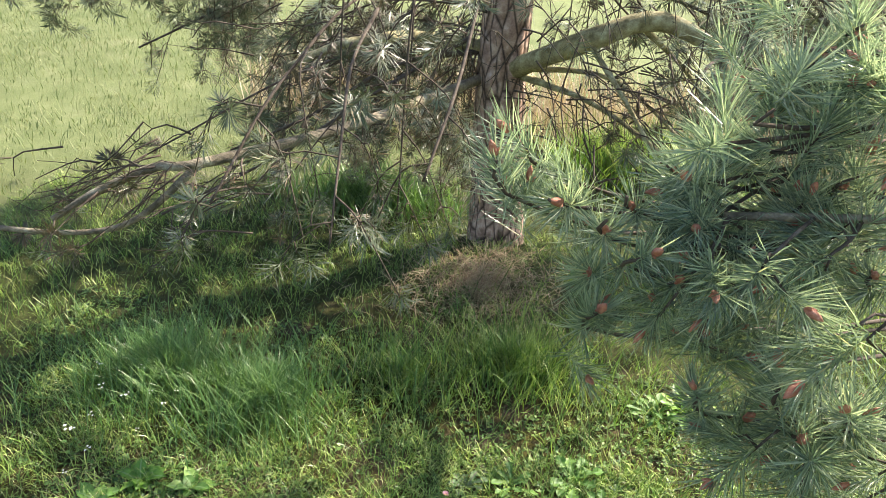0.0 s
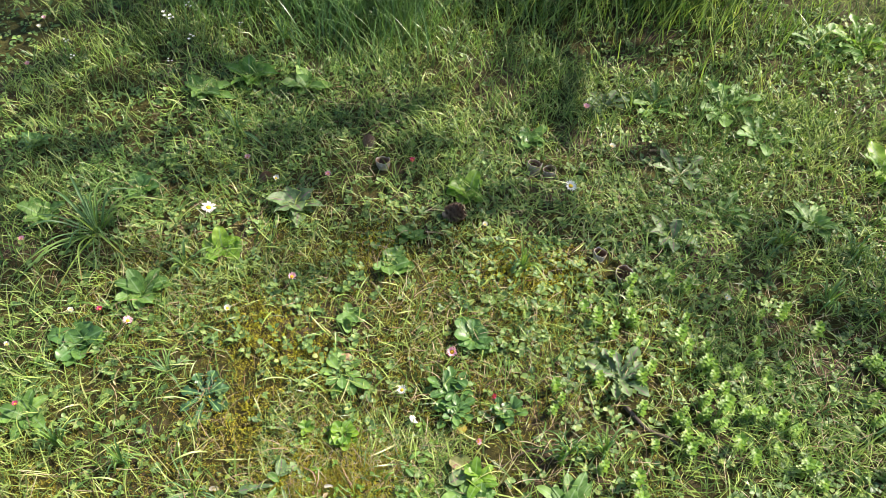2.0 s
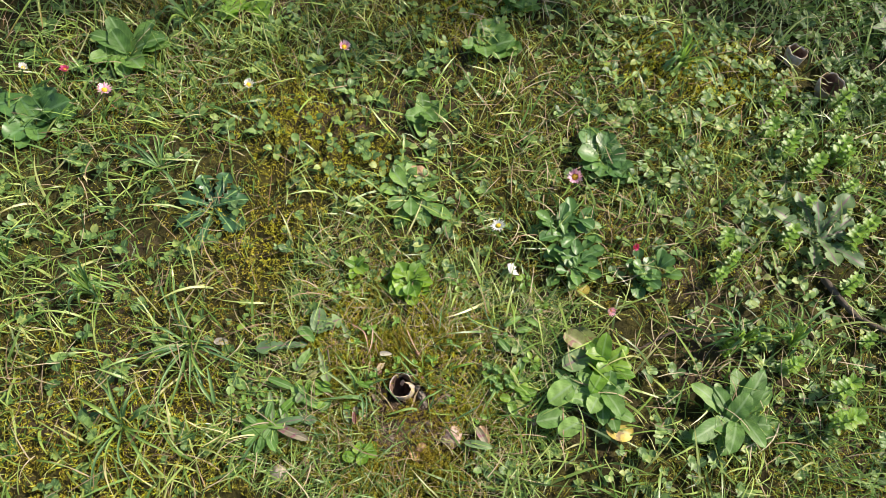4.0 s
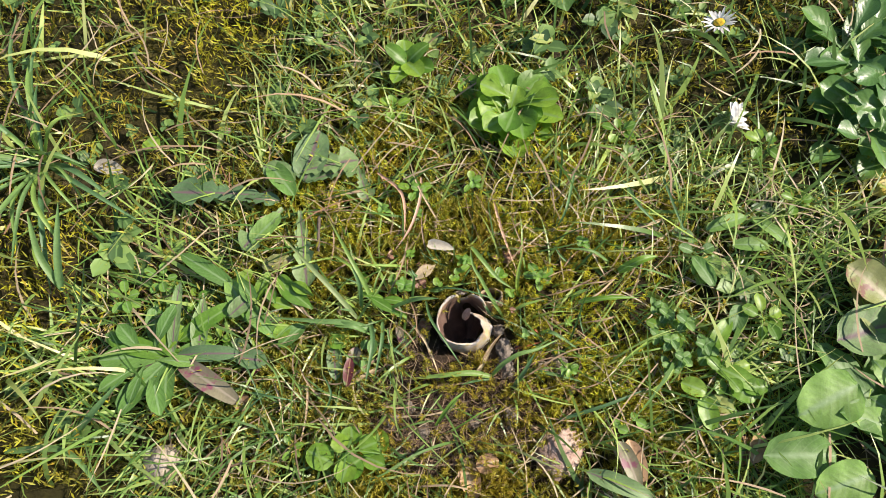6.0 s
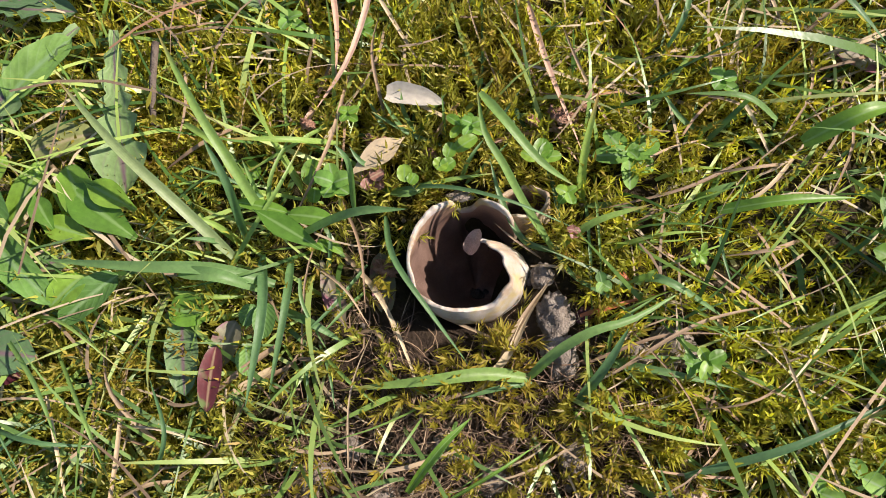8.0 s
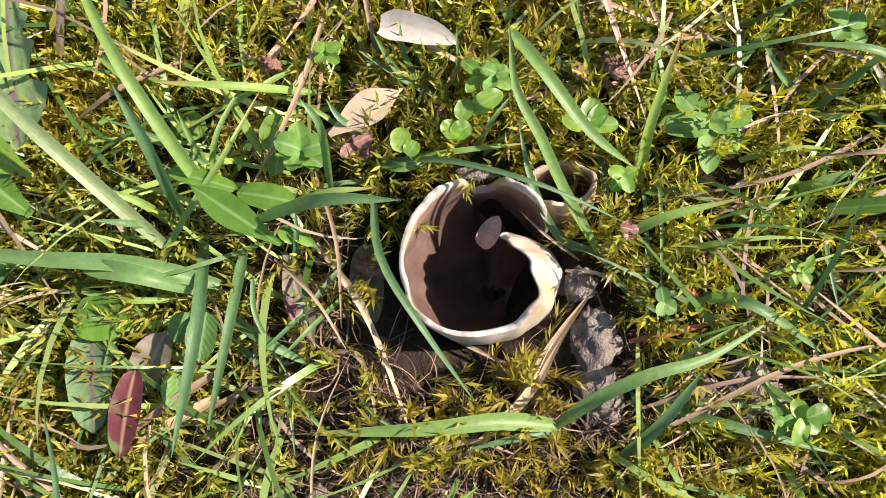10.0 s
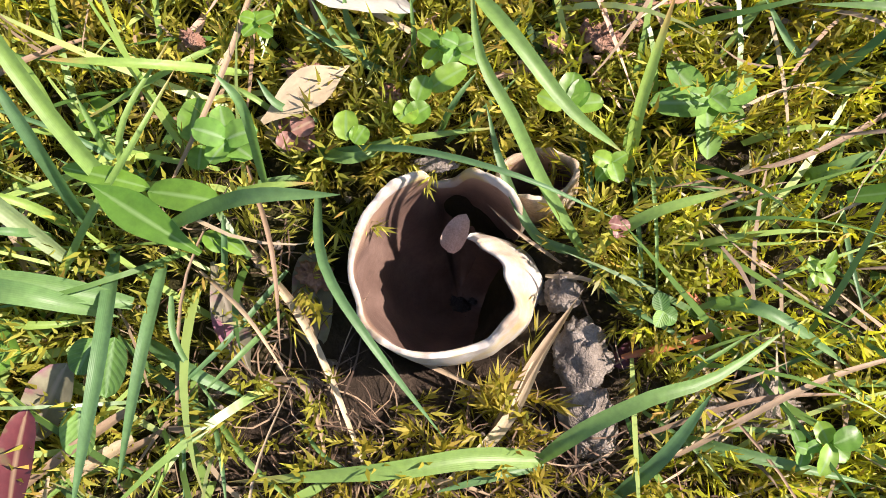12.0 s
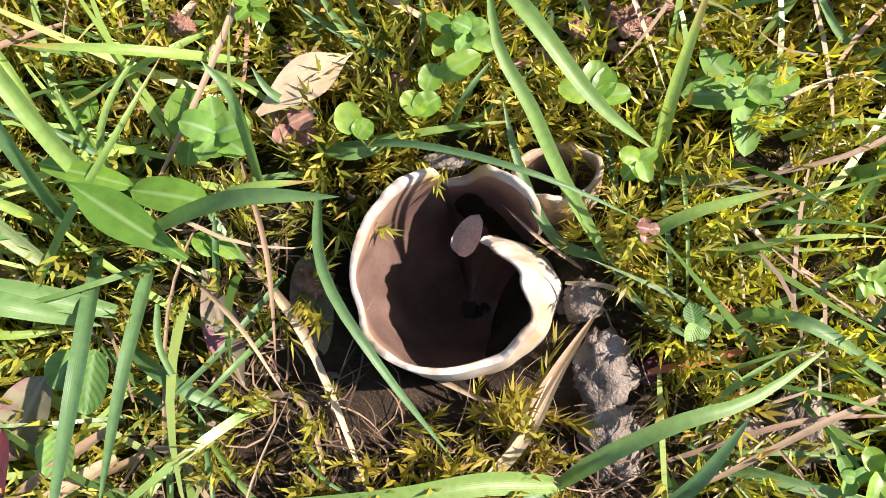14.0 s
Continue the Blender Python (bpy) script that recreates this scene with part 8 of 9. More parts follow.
one_leaf("leaf", (-0.0967, -0.0475, 0.0101), (-0.0972, -0.0355, 0.01), "green leaf of a low weed in the turf", "leaf", "oval", 0.00679, M_LEAF_SHOOT, 18, -12, 0.02, 71, 0.25, "low leaves", 0)
one_leaf("leaf", (-0.0973, -0.0493, 0.0101), (-0.0675, -0.0543, 0.0108), "green leaf of a low weed in the turf", "leaf", "oval", 0.00798, M_LEAF, 18, -12, 0.02, 72, 0.25, "low leaves", 0)
one_leaf("leaf", (-0.0655, -0.0465, 0.0109), (-0.0668, -0.0551, 0.0108), "green leaf of a low weed in the turf", "leaf", "oval", 0.00658, M_LEAF_SHOOT, 18, -12, 0.02, 73, 0.25, "low leaves", 0)
one_leaf("leaf", (-0.0705, -0.0364, 0.0108), (-0.0836, -0.0298, 0.0105), "green leaf of a low weed in the turf", "leaf", "oval", 0.00765, M_LEAF_SHOOT, 18, -12, 0.02, 74, 0.25, "low leaves", 0)
one_leaf("leaf", (-0.086, -0.0462, 0.0104), (-0.089, -0.0318, 0.0103), "green leaf of a low weed in the turf", "leaf", "oval", 0.00586, M_LEAF_SHOOT, 18, -12, 0.02, 75, 0.25, "low leaves", 0)
one_leaf("leaf", (-0.1054, -0.0897, 0.0105), (-0.1254, -0.1064, 0.0112), "green leaf of a low weed in the turf", "leaf", "oval", 0.0112, M_LEAF, 18, -12, 0.02, 76, 0.25, "low leaves", 0)
one_leaf("leaf", (-0.1036, -0.0887, 0.0105), (-0.1288, -0.0972, 0.0107), "green leaf of a low weed in the turf", "leaf", "oval", 0.00867, M_LEAF_SHOOT, 18, -12, 0.02, 77, 0.25, "low leaves", 0)
one_leaf("leaf", (-0.101, -0.0869, 0.0105), (-0.1197, -0.0594, 0.0096), "green leaf of a low weed in the turf", "leaf", "oval", 0.00574, M_LEAF_GREY, 18, -12, 0.02, 78, 0.25, "low leaves", 0)
one_leaf("leaf", (-0.0993, -0.0859, 0.0105), (-0.0763, -0.07, 0.0107), "green leaf of a low weed in the turf", "leaf", "oval", 0.00779, M_LEAF_GREY, 18, -12, 0.02, 79, 0.25, "low leaves", 0)
one_leaf("leaf", (-0.1013, -0.0897, 0.0106), (-0.1023, -0.1194, 0.0117), "green leaf of a low weed in the turf", "leaf", "oval", 0.00847, M_LEAF, 18, -12, 0.02, 80, 0.25, "low leaves", 0)
one_leaf("leaf", (-0.0979, -0.0875, 0.0106), (-0.0626, -0.087, 0.0109), "green leaf of a low weed in the turf", "leaf", "oval", 0.00937, M_LEAF_PURPLE, 18, -12, 0.02, 81, 0.25, "low leaves", 0)
one_leaf("leaf", (-0.1068, -0.0881, 0.0105), (-0.1053, -0.0742, 0.0101), "green leaf of a low weed in the turf", "leaf", "oval", 0.00742, M_LEAF_SHOOT, 18, -12, 0.02, 82, 0.25, "low leaves", 0)
one_leaf("leaf", (-0.1, -0.0913, 0.0106), (-0.0884, -0.1058, 0.0111), "green leaf of a low weed in the turf", "leaf", "oval", 0.00849, M_LEAF, 18, -12, 0.02, 83, 0.25, "low leaves", 0)
one_leaf("leaf", (-0.1027, -0.0804, 0.0103), (-0.0928, -0.0531, 0.0102), "green leaf of a low weed in the turf", "leaf", "oval", 0.00838, M_LEAF_SHOOT, 18, -12, 0.02, 84, 0.25, "low leaves", 0)
one_leaf("leaf", (-0.0121, -0.0848, 0.0112), (-0.024, -0.0867, 0.0112), "green leaf of a low weed in the turf", "leaf", "oval", 0.01124, M_LEAF_SHOOT, 18, -12, 0.02, 87, 0.25, "low leaves", 0)
one_leaf("leaf", (-0.0066, -0.0858, 0.0112), (-0.0032, -0.0769, 0.0112), "green leaf of a low weed in the turf", "leaf", "oval", 0.01221, M_LEAF_SHOOT, 18, -12, 0.02, 88, 0.25, "low leaves", 0)
one_leaf("leaf", (-0.0052, -0.0626, 0.004), (0.0022, -0.0699, 0.0041), "green leaf of a low weed in the turf", "leaf", "oval", 0.0091, M_LEAF_SHOOT, 18, -12, 0.02, 89, 0.25, "low leaves", 0)
one_leaf("leaf", (0.0909, 0.0799, 0.0116), (0.0759, 0.0873, 0.0112), "green leaf of a low weed in the turf", "leaf", "oval", 0.00779, M_LEAF, 18, -12, 0.02, 92, 0.25, "low leaves", 0)
one_leaf("leaf", (0.1027, 0.0504, 0.0111), (0.1037, 0.0691, 0.0116), "green leaf of a low weed in the turf", "leaf", "oval", 0.00751, M_LEAF_SHOOT, 18, -12, 0.02, 93, 0.25, "low leaves", 0)
one_leaf("leaf", (0.1072, 0.0456, 0.011), (0.1288, 0.0469, 0.0112), "green leaf of a low weed in the turf", "leaf", "oval", 0.00864, M_LEAF_SHOOT, 18, -12, 0.02, 94, 0.25, "low leaves", 0)
one_leaf("leaf", (0.1027, 0.0555, 0.0113), (0.1019, 0.0423, 0.011), "green leaf of a low weed in the turf", "leaf", "oval", 0.00787, M_LEAF_SHOOT, 18, -12, 0.02, 95, 0.25, "low leaves", 0)
one_leaf("leaf", (0.1097, 0.0299, 0.0107), (0.1189, 0.0192, 0.0104), "green leaf of a low weed in the turf", "leaf", "oval", 0.00932, M_LEAF_SHOOT, 18, -12, 0.02, 96, 0.25, "low leaves", 0)
one_leaf("leaf", (0.0983, 0.0301, 0.0108), (0.1097, 0.0324, 0.0108), "green leaf of a low weed in the turf", "leaf", "oval", 0.00859, M_LEAF_SHOOT, 18, -12, 0.02, 97, 0.25, "low leaves", 0)
one_leaf("leaf", (0.1184, 0.0404, 0.0109), (0.1296, 0.0425, 0.011), "green leaf of a low weed in the turf", "leaf", "oval", 0.00942, M_LEAF_SHOOT, 18, -12, 0.02, 98, 0.25, "low leaves", 0)
one_leaf("leaf", (0.0873, -0.008, 0.0108), (0.1032, -0.0203, 0.0104), "green leaf of a low weed in the turf", "leaf", "oval", 0.0074, M_LEAF_PURPLE, 18, -12, 0.02, 99, 0.25, "low leaves", 0)
one_leaf("leaf", (0.0815, -0.0275, 0.0109), (0.1092, -0.0214, 0.0102), "green leaf of a low weed in the turf", "leaf", "oval", 0.00812, M_LEAF_GREY, 18, -12, 0.02, 100, 0.25, "low leaves", 0)
one_leaf("leaf", (-0.1774, -0.0108, 0.0104), (-0.1846, -0.0094, 0.0109), "green leaf of a low weed in the turf", "leaf", "oval", 0.00931, M_LEAF_SHOOT, 18, -12, 0.02, 101, 0.25, "low leaves", 0)
one_leaf("leaf", (-0.1167, 0.0095, 0.0098), (-0.1239, 0.0113, 0.0097), "green leaf of a low weed in the turf", "leaf", "oval", 0.00726, M_LEAF_SHOOT, 18, -12, 0.02, 102, 0.25, "low leaves", 0)
one_leaf("leaf", (0.0888, 0.1038, 0.012), (0.1036, 0.1126, 0.0132), "green leaf of a low weed in the turf", "leaf", "oval", 0.00697, M_LEAF, 18, -12, 0.02, 104, 0.25, "low leaves", 0)
one_leaf("leaf", (0.0905, 0.1223, 0.0126), (0.1128, 0.1181, 0.014), "green leaf of a low weed in the turf", "leaf", "oval", 0.00608, M_LEAF, 18, -12, 0.02, 105, 0.25, "low leaves", 0)
one_leaf("leaf", (0.0746, 0.1039, 0.0114), (0.0876, 0.1206, 0.0124), "green leaf of a low weed in the turf", "leaf", "oval", 0.00708, M_LEAF, 18, -12, 0.02, 106, 0.25, "low leaves", 0)
rosette("seedling", (-0.0558, 0.0431, 0.009), "small green seedling in moss", "plant", "paddle", 5, 0.0094, 0.0045, M_LEAF_SHOOT, (10, 35), (-15, 5), 120, "small plants", 0.02, 0.0, 0.25, turn=0, arc=360, loose=0.0)
rosette("seedling", (0.0819, 0.0481, 0.009), "small green seedling in moss", "plant", "paddle", 6, 0.0102, 0.0049, M_LEAF_SHOOT, (10, 35), (-15, 5), 122, "small plants", 0.02, 0.0, 0.25, turn=0, arc=360, loose=0.0)
rosette("seedling", (0.0769, 0.0904, 0.0093), "small green seedling in moss", "plant", "paddle", 5, 0.0107, 0.0051, M_LEAF, (10, 35), (-15, 5), 123, "small plants", 0.02, 0.0, 0.25, turn=0, arc=360, loose=0.0)
rosette("seedling", (0.1132, 0.0448, 0.009), "small green seedling in moss", "plant", "paddle", 6, 0.0125, 0.006, M_LEAF_SHOOT, (10, 35), (-15, 5), 124, "small plants", 0.02, 0.0, 0.25, turn=0, arc=360, loose=0.0)
rosette("seedling", (0.0778, 0.163, 0.0105), "small green seedling in moss", "plant", "paddle", 5, 0.0114, 0.0055, M_LEAF_SHOOT, (10, 35), (-15, 5), 125, "small plants", 0.02, 0.0, 0.25, turn=0, arc=360, loose=0.0)
rosette("seedling", (-0.1374, -0.0781, 0.008), "small green seedling in moss", "plant", "paddle", 6, 0.0093, 0.0044, M_LEAF_DOWNY, (10, 35), (-15, 5), 126, "small plants", 0.02, 0.0, 0.25, turn=0, arc=360, loose=0.0)
rosette("seedling", (-0.0351, 0.0626, 0.009), "small green seedling in moss", "plant", "paddle", 4, 0.0072, 0.0035, M_LEAF_SHOOT, (10, 35), (-15, 5), 127, "small plants", 0.02, 0.0, 0.25, turn=0, arc=360, loose=0.0)
rosette("seedling", (-0.0879, -0.0705, 0.0084), "small green seedling in moss", "plant", "paddle", 5, 0.0076, 0.0036, M_LEAF_SHOOT, (10, 35), (-15, 5), 129, "small plants", 0.02, 0.0, 0.25, turn=0, arc=360, loose=0.0)
rosette("seedling", (-0.1292, -0.0617, 0.0075), "small green seedling in moss", "plant", "paddle", 6, 0.0089, 0.0042, M_LEAF_DOWNY, (10, 35), (-15, 5), 131, "small plants", 0.02, 0.0, 0.25, turn=0, arc=360, loose=0.0)
rosette("seedling", (-0.1101, -0.0607, 0.0078), "small green seedling in moss", "plant", "paddle", 4, 0.0067, 0.0032, M_LEAF_SHOOT, (10, 35), (-15, 5), 134, "small plants", 0.02, 0.0, 0.25, turn=0, arc=360, loose=0.0)
rosette("seedling", (-0.0913, 0.0753, 0.0095), "small green seedling in moss", "plant", "paddle", 5, 0.0099, 0.0047, M_LEAF_SHOOT, (10, 35), (-15, 5), 135, "small plants", 0.02, 0.0, 0.25, turn=0, arc=360, loose=0.0)
rosette("seedling", (0.0124, 0.13, 0.0076), "small green seedling in moss", "plant", "paddle", 5, 0.0098, 0.0047, M_LEAF_SHOOT, (10, 35), (-15, 5), 136, "small plants", 0.02, 0.0, 0.25, turn=0, arc=360, loose=0.0)
rosette("seedling", (0.1053, 0.1412, 0.0122), "small green seedling in moss", "plant", "paddle", 5, 0.0093, 0.0045, M_LEAF_SHOOT, (10, 35), (-15, 5), 137, "small plants", 0.02, 0.0, 0.25, turn=0, arc=360, loose=0.0)
rosette("seedling", (-0.0309, -0.09, 0.0091), "small green seedling in moss", "plant", "paddle", 4, 0.0062, 0.0029, M_LEAF_SHOOT, (10, 35), (-15, 5), 138, "small plants", 0.02, 0.0, 0.25, turn=0, arc=360, loose=0.0)
rosette("seedling", (0.117, 0.078, 0.0103), "small green seedling in moss", "plant", "paddle", 6, 0.0128, 0.0061, M_LEAF_SHOOT, (10, 35), (-15, 5), 139, "small plants", 0.02, 0.0, 0.25, turn=0, arc=360, loose=0.0)
rosette("leaf_rosette", (-0.3189, 0.5513, -0.0055), "grey-green plantain rosette in turf", "plant", "lance", 11, 0.0728, 0.0282, M_LEAF_GREY, (15, 55), (-12, 15), 200, "turf rosettes", 0.06, 0.3, 0.25, turn=0, arc=360, loose=0.006)
rosette("leaf_rosette", (0.3742, 0.3523, 0.0066), "toothed grey-green dandelion rosette", "plant", "tooth", 12, 0.0753, 0.0261, M_LEAF_GREY, (15, 55), (-12, 15), 201, "turf rosettes", 0.06, 0.3, 0.25, turn=0, arc=360, loose=0.006)
rosette("weed_clump", (-0.5361, -0.0149, 0.0004), "dock seedling with oval leaves", "plant", "oval", 10, 0.0512, 0.0242, M_LEAF, (15, 55), (-12, 15), 202, "turf rosettes", 0.06, 0.3, 0.25, turn=0, arc=360, loose=0.006)
rosette("weed_clump", (-0.4093, 0.4007, -0.0086), "fresh green weed rosette", "plant", "oval", 9, 0.0558, 0.029, M_LEAF_SHOOT, (15, 55), (-12, 15), 203, "turf rosettes", 0.06, 0.3, 0.25, turn=0, arc=360, loose=0.006)
rosette("leaf_rosette", (-0.0736, 0.5379, 0.0039), "upright green dock leaves", "plant", "lance", 6, 0.0478, 0.0182, M_LEAF, (15, 55), (-12, 15), 204, "turf rosettes", 0.06, 0.3, 0.25, turn=0, arc=360, loose=0.006)
rosette("leaf_rosette", (0.7412, 1.506, 0.0069), "pale dandelion clump in sunlight", "plant", "tooth", 14, 0.1125, 0.027, M_LEAF, (15, 55), (-12, 15), 205, "turf rosettes", 0.06, 0.3, 0.25, turn=0, arc=360, loose=0.006)
rosette("leaf_rosette", (0.8305, 1.5528, 0.0072), "pale dandelion clump in sunlight", "plant", "tooth", 14, 0.1134, 0.0303, M_LEAF_SHOOT, (15, 55), (-12, 15), 206, "turf rosettes", 0.06, 0.3, 0.25, turn=0, arc=360, loose=0.006)
rosette("leaf_rosette", (0.5122, 1.1763, -0.005), "dandelion leaves in shade", "plant", "tooth", 9, 0.1103, 0.0386, M_LEAF, (15, 55), (-12, 15), 207, "turf rosettes", 0.06, 0.3, 0.25, turn=0, arc=360, loose=0.006)
rosette("leaf_rosette", (0.428, 0.9057, -0.0033), "dandelion leaves in shade", "plant", "tooth", 9, 0.0883, 0.0277, M_LEAF_GREY, (15, 55), (-12, 15), 208, "turf rosettes", 0.06, 0.3, 0.25, turn=0, arc=360, loose=0.006)
rosette("leaf_rosette", (0.2333, 1.0891, -0.01), "dandelion leaves in shade", "plant", "tooth", 7, 0.0753, 0.0301, M_LEAF_GREY, (15, 55), (-12, 15), 209, "turf rosettes", 0.06, 0.3, 0.25, turn=0, arc=360, loose=0.006)
rosette("weed_clump", (0.0014, 0.6918, 0.0055), "clover-like bright leaf clump", "plant", "oval", 12, 0.0576, 0.0312, M_LEAF_SHOOT, (15, 55), (-12, 15), 210, "turf rosettes", 0.06, 0.3, 0.25, turn=0, arc=360, loose=0.006)
rosette("weed_clump", (-0.0824, 0.4598, 0.0051), "clover-like bright leaf clump", "plant", "oval", 9, 0.0485, 0.0286, M_LEAF, (15, 55), (-12, 15), 211, "turf rosettes", 0.06, 0.3, 0.25, turn=0, arc=360, loose=0.006)
rosette("weed_clump", (-0.5413, 0.1305, -0.0119), "deep green clover clump", "plant", "oval", 10, 0.0604, 0.0322, M_LEAF_DEEP, (15, 55), (-12, 15), 212, "turf rosettes", 0.06, 0.3, 0.25, turn=0, arc=360, loose=0.006)
rosette("weed_clump", (-0.4932, 0.2592, -0.0087), "deep green clover clump", "plant", "oval", 10, 0.0635, 0.0275, M_LEAF, (15, 55), (-12, 15), 213, "turf rosettes", 0.06, 0.3, 0.25, turn=0, arc=360, loose=0.006)
rosette("leaf_rosette", (-0.4468, 0.8953, 0.002), "weed clump in half shade", "plant", "lance", 10, 0.0805, 0.0295, M_LEAF, (15, 55), (-12, 15), 214, "turf rosettes", 0.06, 0.3, 0.25, turn=0, arc=360, loose=0.006)
rosette("leaf_rosette", (0.4333, 0.7166, 0.0024), "dandelion leaves in sun", "plant", "lance", 8, 0.0702, 0.0211, M_LEAF_GREY, (15, 55), (-12, 15), 215, "turf rosettes", 0.06, 0.3, 0.25, turn=0, arc=360, loose=0.006)
rosette("leaf_rosette", (-0.5876, 0.8857, 0.0021), "pale fresh weed clump in sunlight", "plant", "lance", 12, 0.081, 0.0297, M_LEAF_DOWNY, (15, 55), (-12, 15), 216, "turf rosettes", 0.06, 0.3, 0.25, turn=0, arc=360, loose=0.006)
rosette("leaf_rosette", (-0.6575, 0.7942, 0.0024), "fresh green weed clump", "plant", "lance", 12, 0.0789, 0.0289, M_LEAF, (15, 55), (-12, 15), 217, "turf rosettes", 0.06, 0.3, 0.25, turn=0, arc=360, loose=0.006)
rosette("weed_clump", (0.0924, 0.8958, -0.0024), "dark leaf clump beside the cups", "plant", "oval", 10, 0.0567, 0.0284, M_LEAF_DEEP, (15, 55), (-12, 15), 218, "turf rosettes", 0.06, 0.3, 0.25, turn=0, arc=360, loose=0.006)
rosette("leaf_rosette", (0.3531, 1.1209, -0.0082), "dandelion leaves in shade", "plant", "tooth", 10, 0.0823, 0.0274, M_LEAF, (15, 55), (-12, 15), 219, "turf rosettes", 0.06, 0.3, 0.25, turn=0, arc=360, loose=0.006)
rosette("leaf_rosette", (0.5958, 1.0786, -0.0012), "dandelion leaves in shade", "plant", "tooth", 10, 0.0926, 0.0291, M_LEAF, (15, 55), (-12, 15), 220, "turf rosettes", 0.06, 0.3, 0.25, turn=0, arc=360, loose=0.006)
rosette("leaf_rosette", (0.709, 0.8449, 0.003), "fresh green leaf clump", "plant", "lance", 9, 0.084, 0.024, M_LEAF, (15, 55), (-12, 15), 221, "turf rosettes", 0.06, 0.3, 0.25, turn=0, arc=360, loose=0.006)
rosette("leaf_rosette", (0.5215, 0.8165, -0.0024), "fresh green leaf clump", "plant", "tooth", 9, 0.0726, 0.0242, M_LEAF, (15, 55), (-12, 15), 222, "turf rosettes", 0.06, 0.3, 0.25, turn=0, arc=360, loose=0.006)
rosette("leaf_rosette", (0.8604, 1.0703, 0.0065), "fresh green leaf clump", "plant", "lance", 9, 0.0901, 0.0309, M_LEAF_SHOOT, (15, 55), (-12, 15), 223, "turf rosettes", 0.06, 0.3, 0.25, turn=0, arc=360, loose=0.006)
rosette("weed_clump", (-0.7771, 0.3604, -0.0057), "weed rosette in the lawn", "plant", "oval", 9, 0.0566, 0.0272, M_LEAF, (15, 55), (-12, 15), 224, "turf rosettes", 0.06, 0.3, 0.25, turn=0, arc=360, loose=0.006)
rosette("leaf_rosette", (-0.9149, 0.5239, 0.0009), "weed rosette in the lawn", "plant", "lance", 9, 0.0487, 0.0219, M_LEAF_DEEP, (15, 55), (-12, 15), 225, "turf rosettes", 0.06, 0.3, 0.25, turn=0, arc=360, loose=0.006)
rosette("leaf_rosette", (-0.6415, 0.4909, -0.0072), "weed rosette in the lawn", "plant", "lance", 9, 0.0472, 0.0236, M_LEAF_DEEP, (15, 55), (-12, 15), 226, "turf rosettes", 0.06, 0.3, 0.25, turn=0, arc=360, loose=0.006)
rosette("weed_clump", (-0.1151, 0.331, -0.0022), "weed rosette in the lawn", "plant", "oval", 8, 0.042, 0.021, M_LEAF, (15, 55), (-12, 15), 227, "turf rosettes", 0.06, 0.3, 0.25, turn=0, arc=360, loose=0.006)
# ---- daisies ----
daisy((0.0901, 0.3092, 0.0037), 0.03, 0.0203, M_PETAL_PINK, 50, "half-closed pink daisy on a short stem", (-0.1, -0.3), 300)
daisy((0.1529, 0.1609, 0.0059), 0.035, 0.0164, M_PETAL_PINK, 25, "half-closed pink daisy on a short stem", (0.5, -0.2), 301)
daisy((0.1575, 0.2545, 0.0024), 0.035, 0.0138, M_PETAL_RED, 20, "closed crimson-tipped daisy bud on a short stem", (0.5, -0.4), 302)
daisy((0.0336, 0.2098, 0.0008), 0.02, 0.0164, M_PETAL, 80, "spent daisy with few petals and bare disc", (-0.3, 0), 304)
daisy((-0.4652, 0.4519, -0.0105), 0.045, 0.0269, M_PETAL, 82, "white daisy with yellow disc on a short stem", (0.1, 0.1), 305)
daisy((-0.4536, 0.6109, -0.0083), 0.04, 0.0179, M_PETAL_PINK, 30, "half-closed pink daisy on a short stem", (0, 0), 306)
daisy((-0.3772, 0.5759, -0.008), 0.04, 0.0163, M_PETAL, 40, "white daisy with yellow disc on a short stem", (0.1, 0), 307)
daisy((-0.279, 0.6151, -0.0001), 0.04, 0.0176, M_PETAL_PINK, 30, "half-closed pink daisy on a short stem", (0.1, 0), 308)
daisy((-0.2451, 0.3559, -0.0001), 0.035, 0.0179, M_PETAL_PINK, 45, "half-closed pink daisy on a short stem", (0.2, 0), 309)
daisy((-0.5805, 0.1591, -0.0114), 0.04, 0.014, M_PETAL, 35, "white daisy with yellow disc on a short stem", (0.2, 0.2), 310)
daisy((-0.5308, 0.1772, -0.0123), 0.04, 0.0151, M_PETAL_RED, 30, "closed crimson-tipped daisy bud on a short stem", (0.1, 0.2), 311)
daisy((-0.4735, 0.1703, -0.0081), 0.04, 0.0179, M_PETAL_PINK, 60, "half-closed pink daisy on a short stem", (0.2, 0.2), 312)
daisy((-0.5494, -0.0168, 0.0001), 0.03, 0.0128, M_PETAL_RED, 35, "closed crimson-tipped daisy bud on a short stem", (0.1, 0.1), 313)
daisy((-0.6342, 0.0684, -0.0062), 0.04, 0.0134, M_PETAL, 30, "white daisy with yellow disc on a short stem", (0.2, 0.1), 314)
daisy((-0.7462, 0.2732, -0.0077), 0.04, 0.016, M_PETAL_PINK, 35, "half-closed pink daisy on a short stem", (0, 0), 315)
daisy((-1.0491, 0.7061, 0.003), 0.04, 0.0168, M_PETAL_PINK, 35, "half-closed pink daisy on a short stem", (0, 0), 316)
daisy((-1.1306, 0.8766, -0.0016), 0.04, 0.0152, M_PETAL_PINK, 35, "half-closed pink daisy on a short stem", (0, 0), 317)
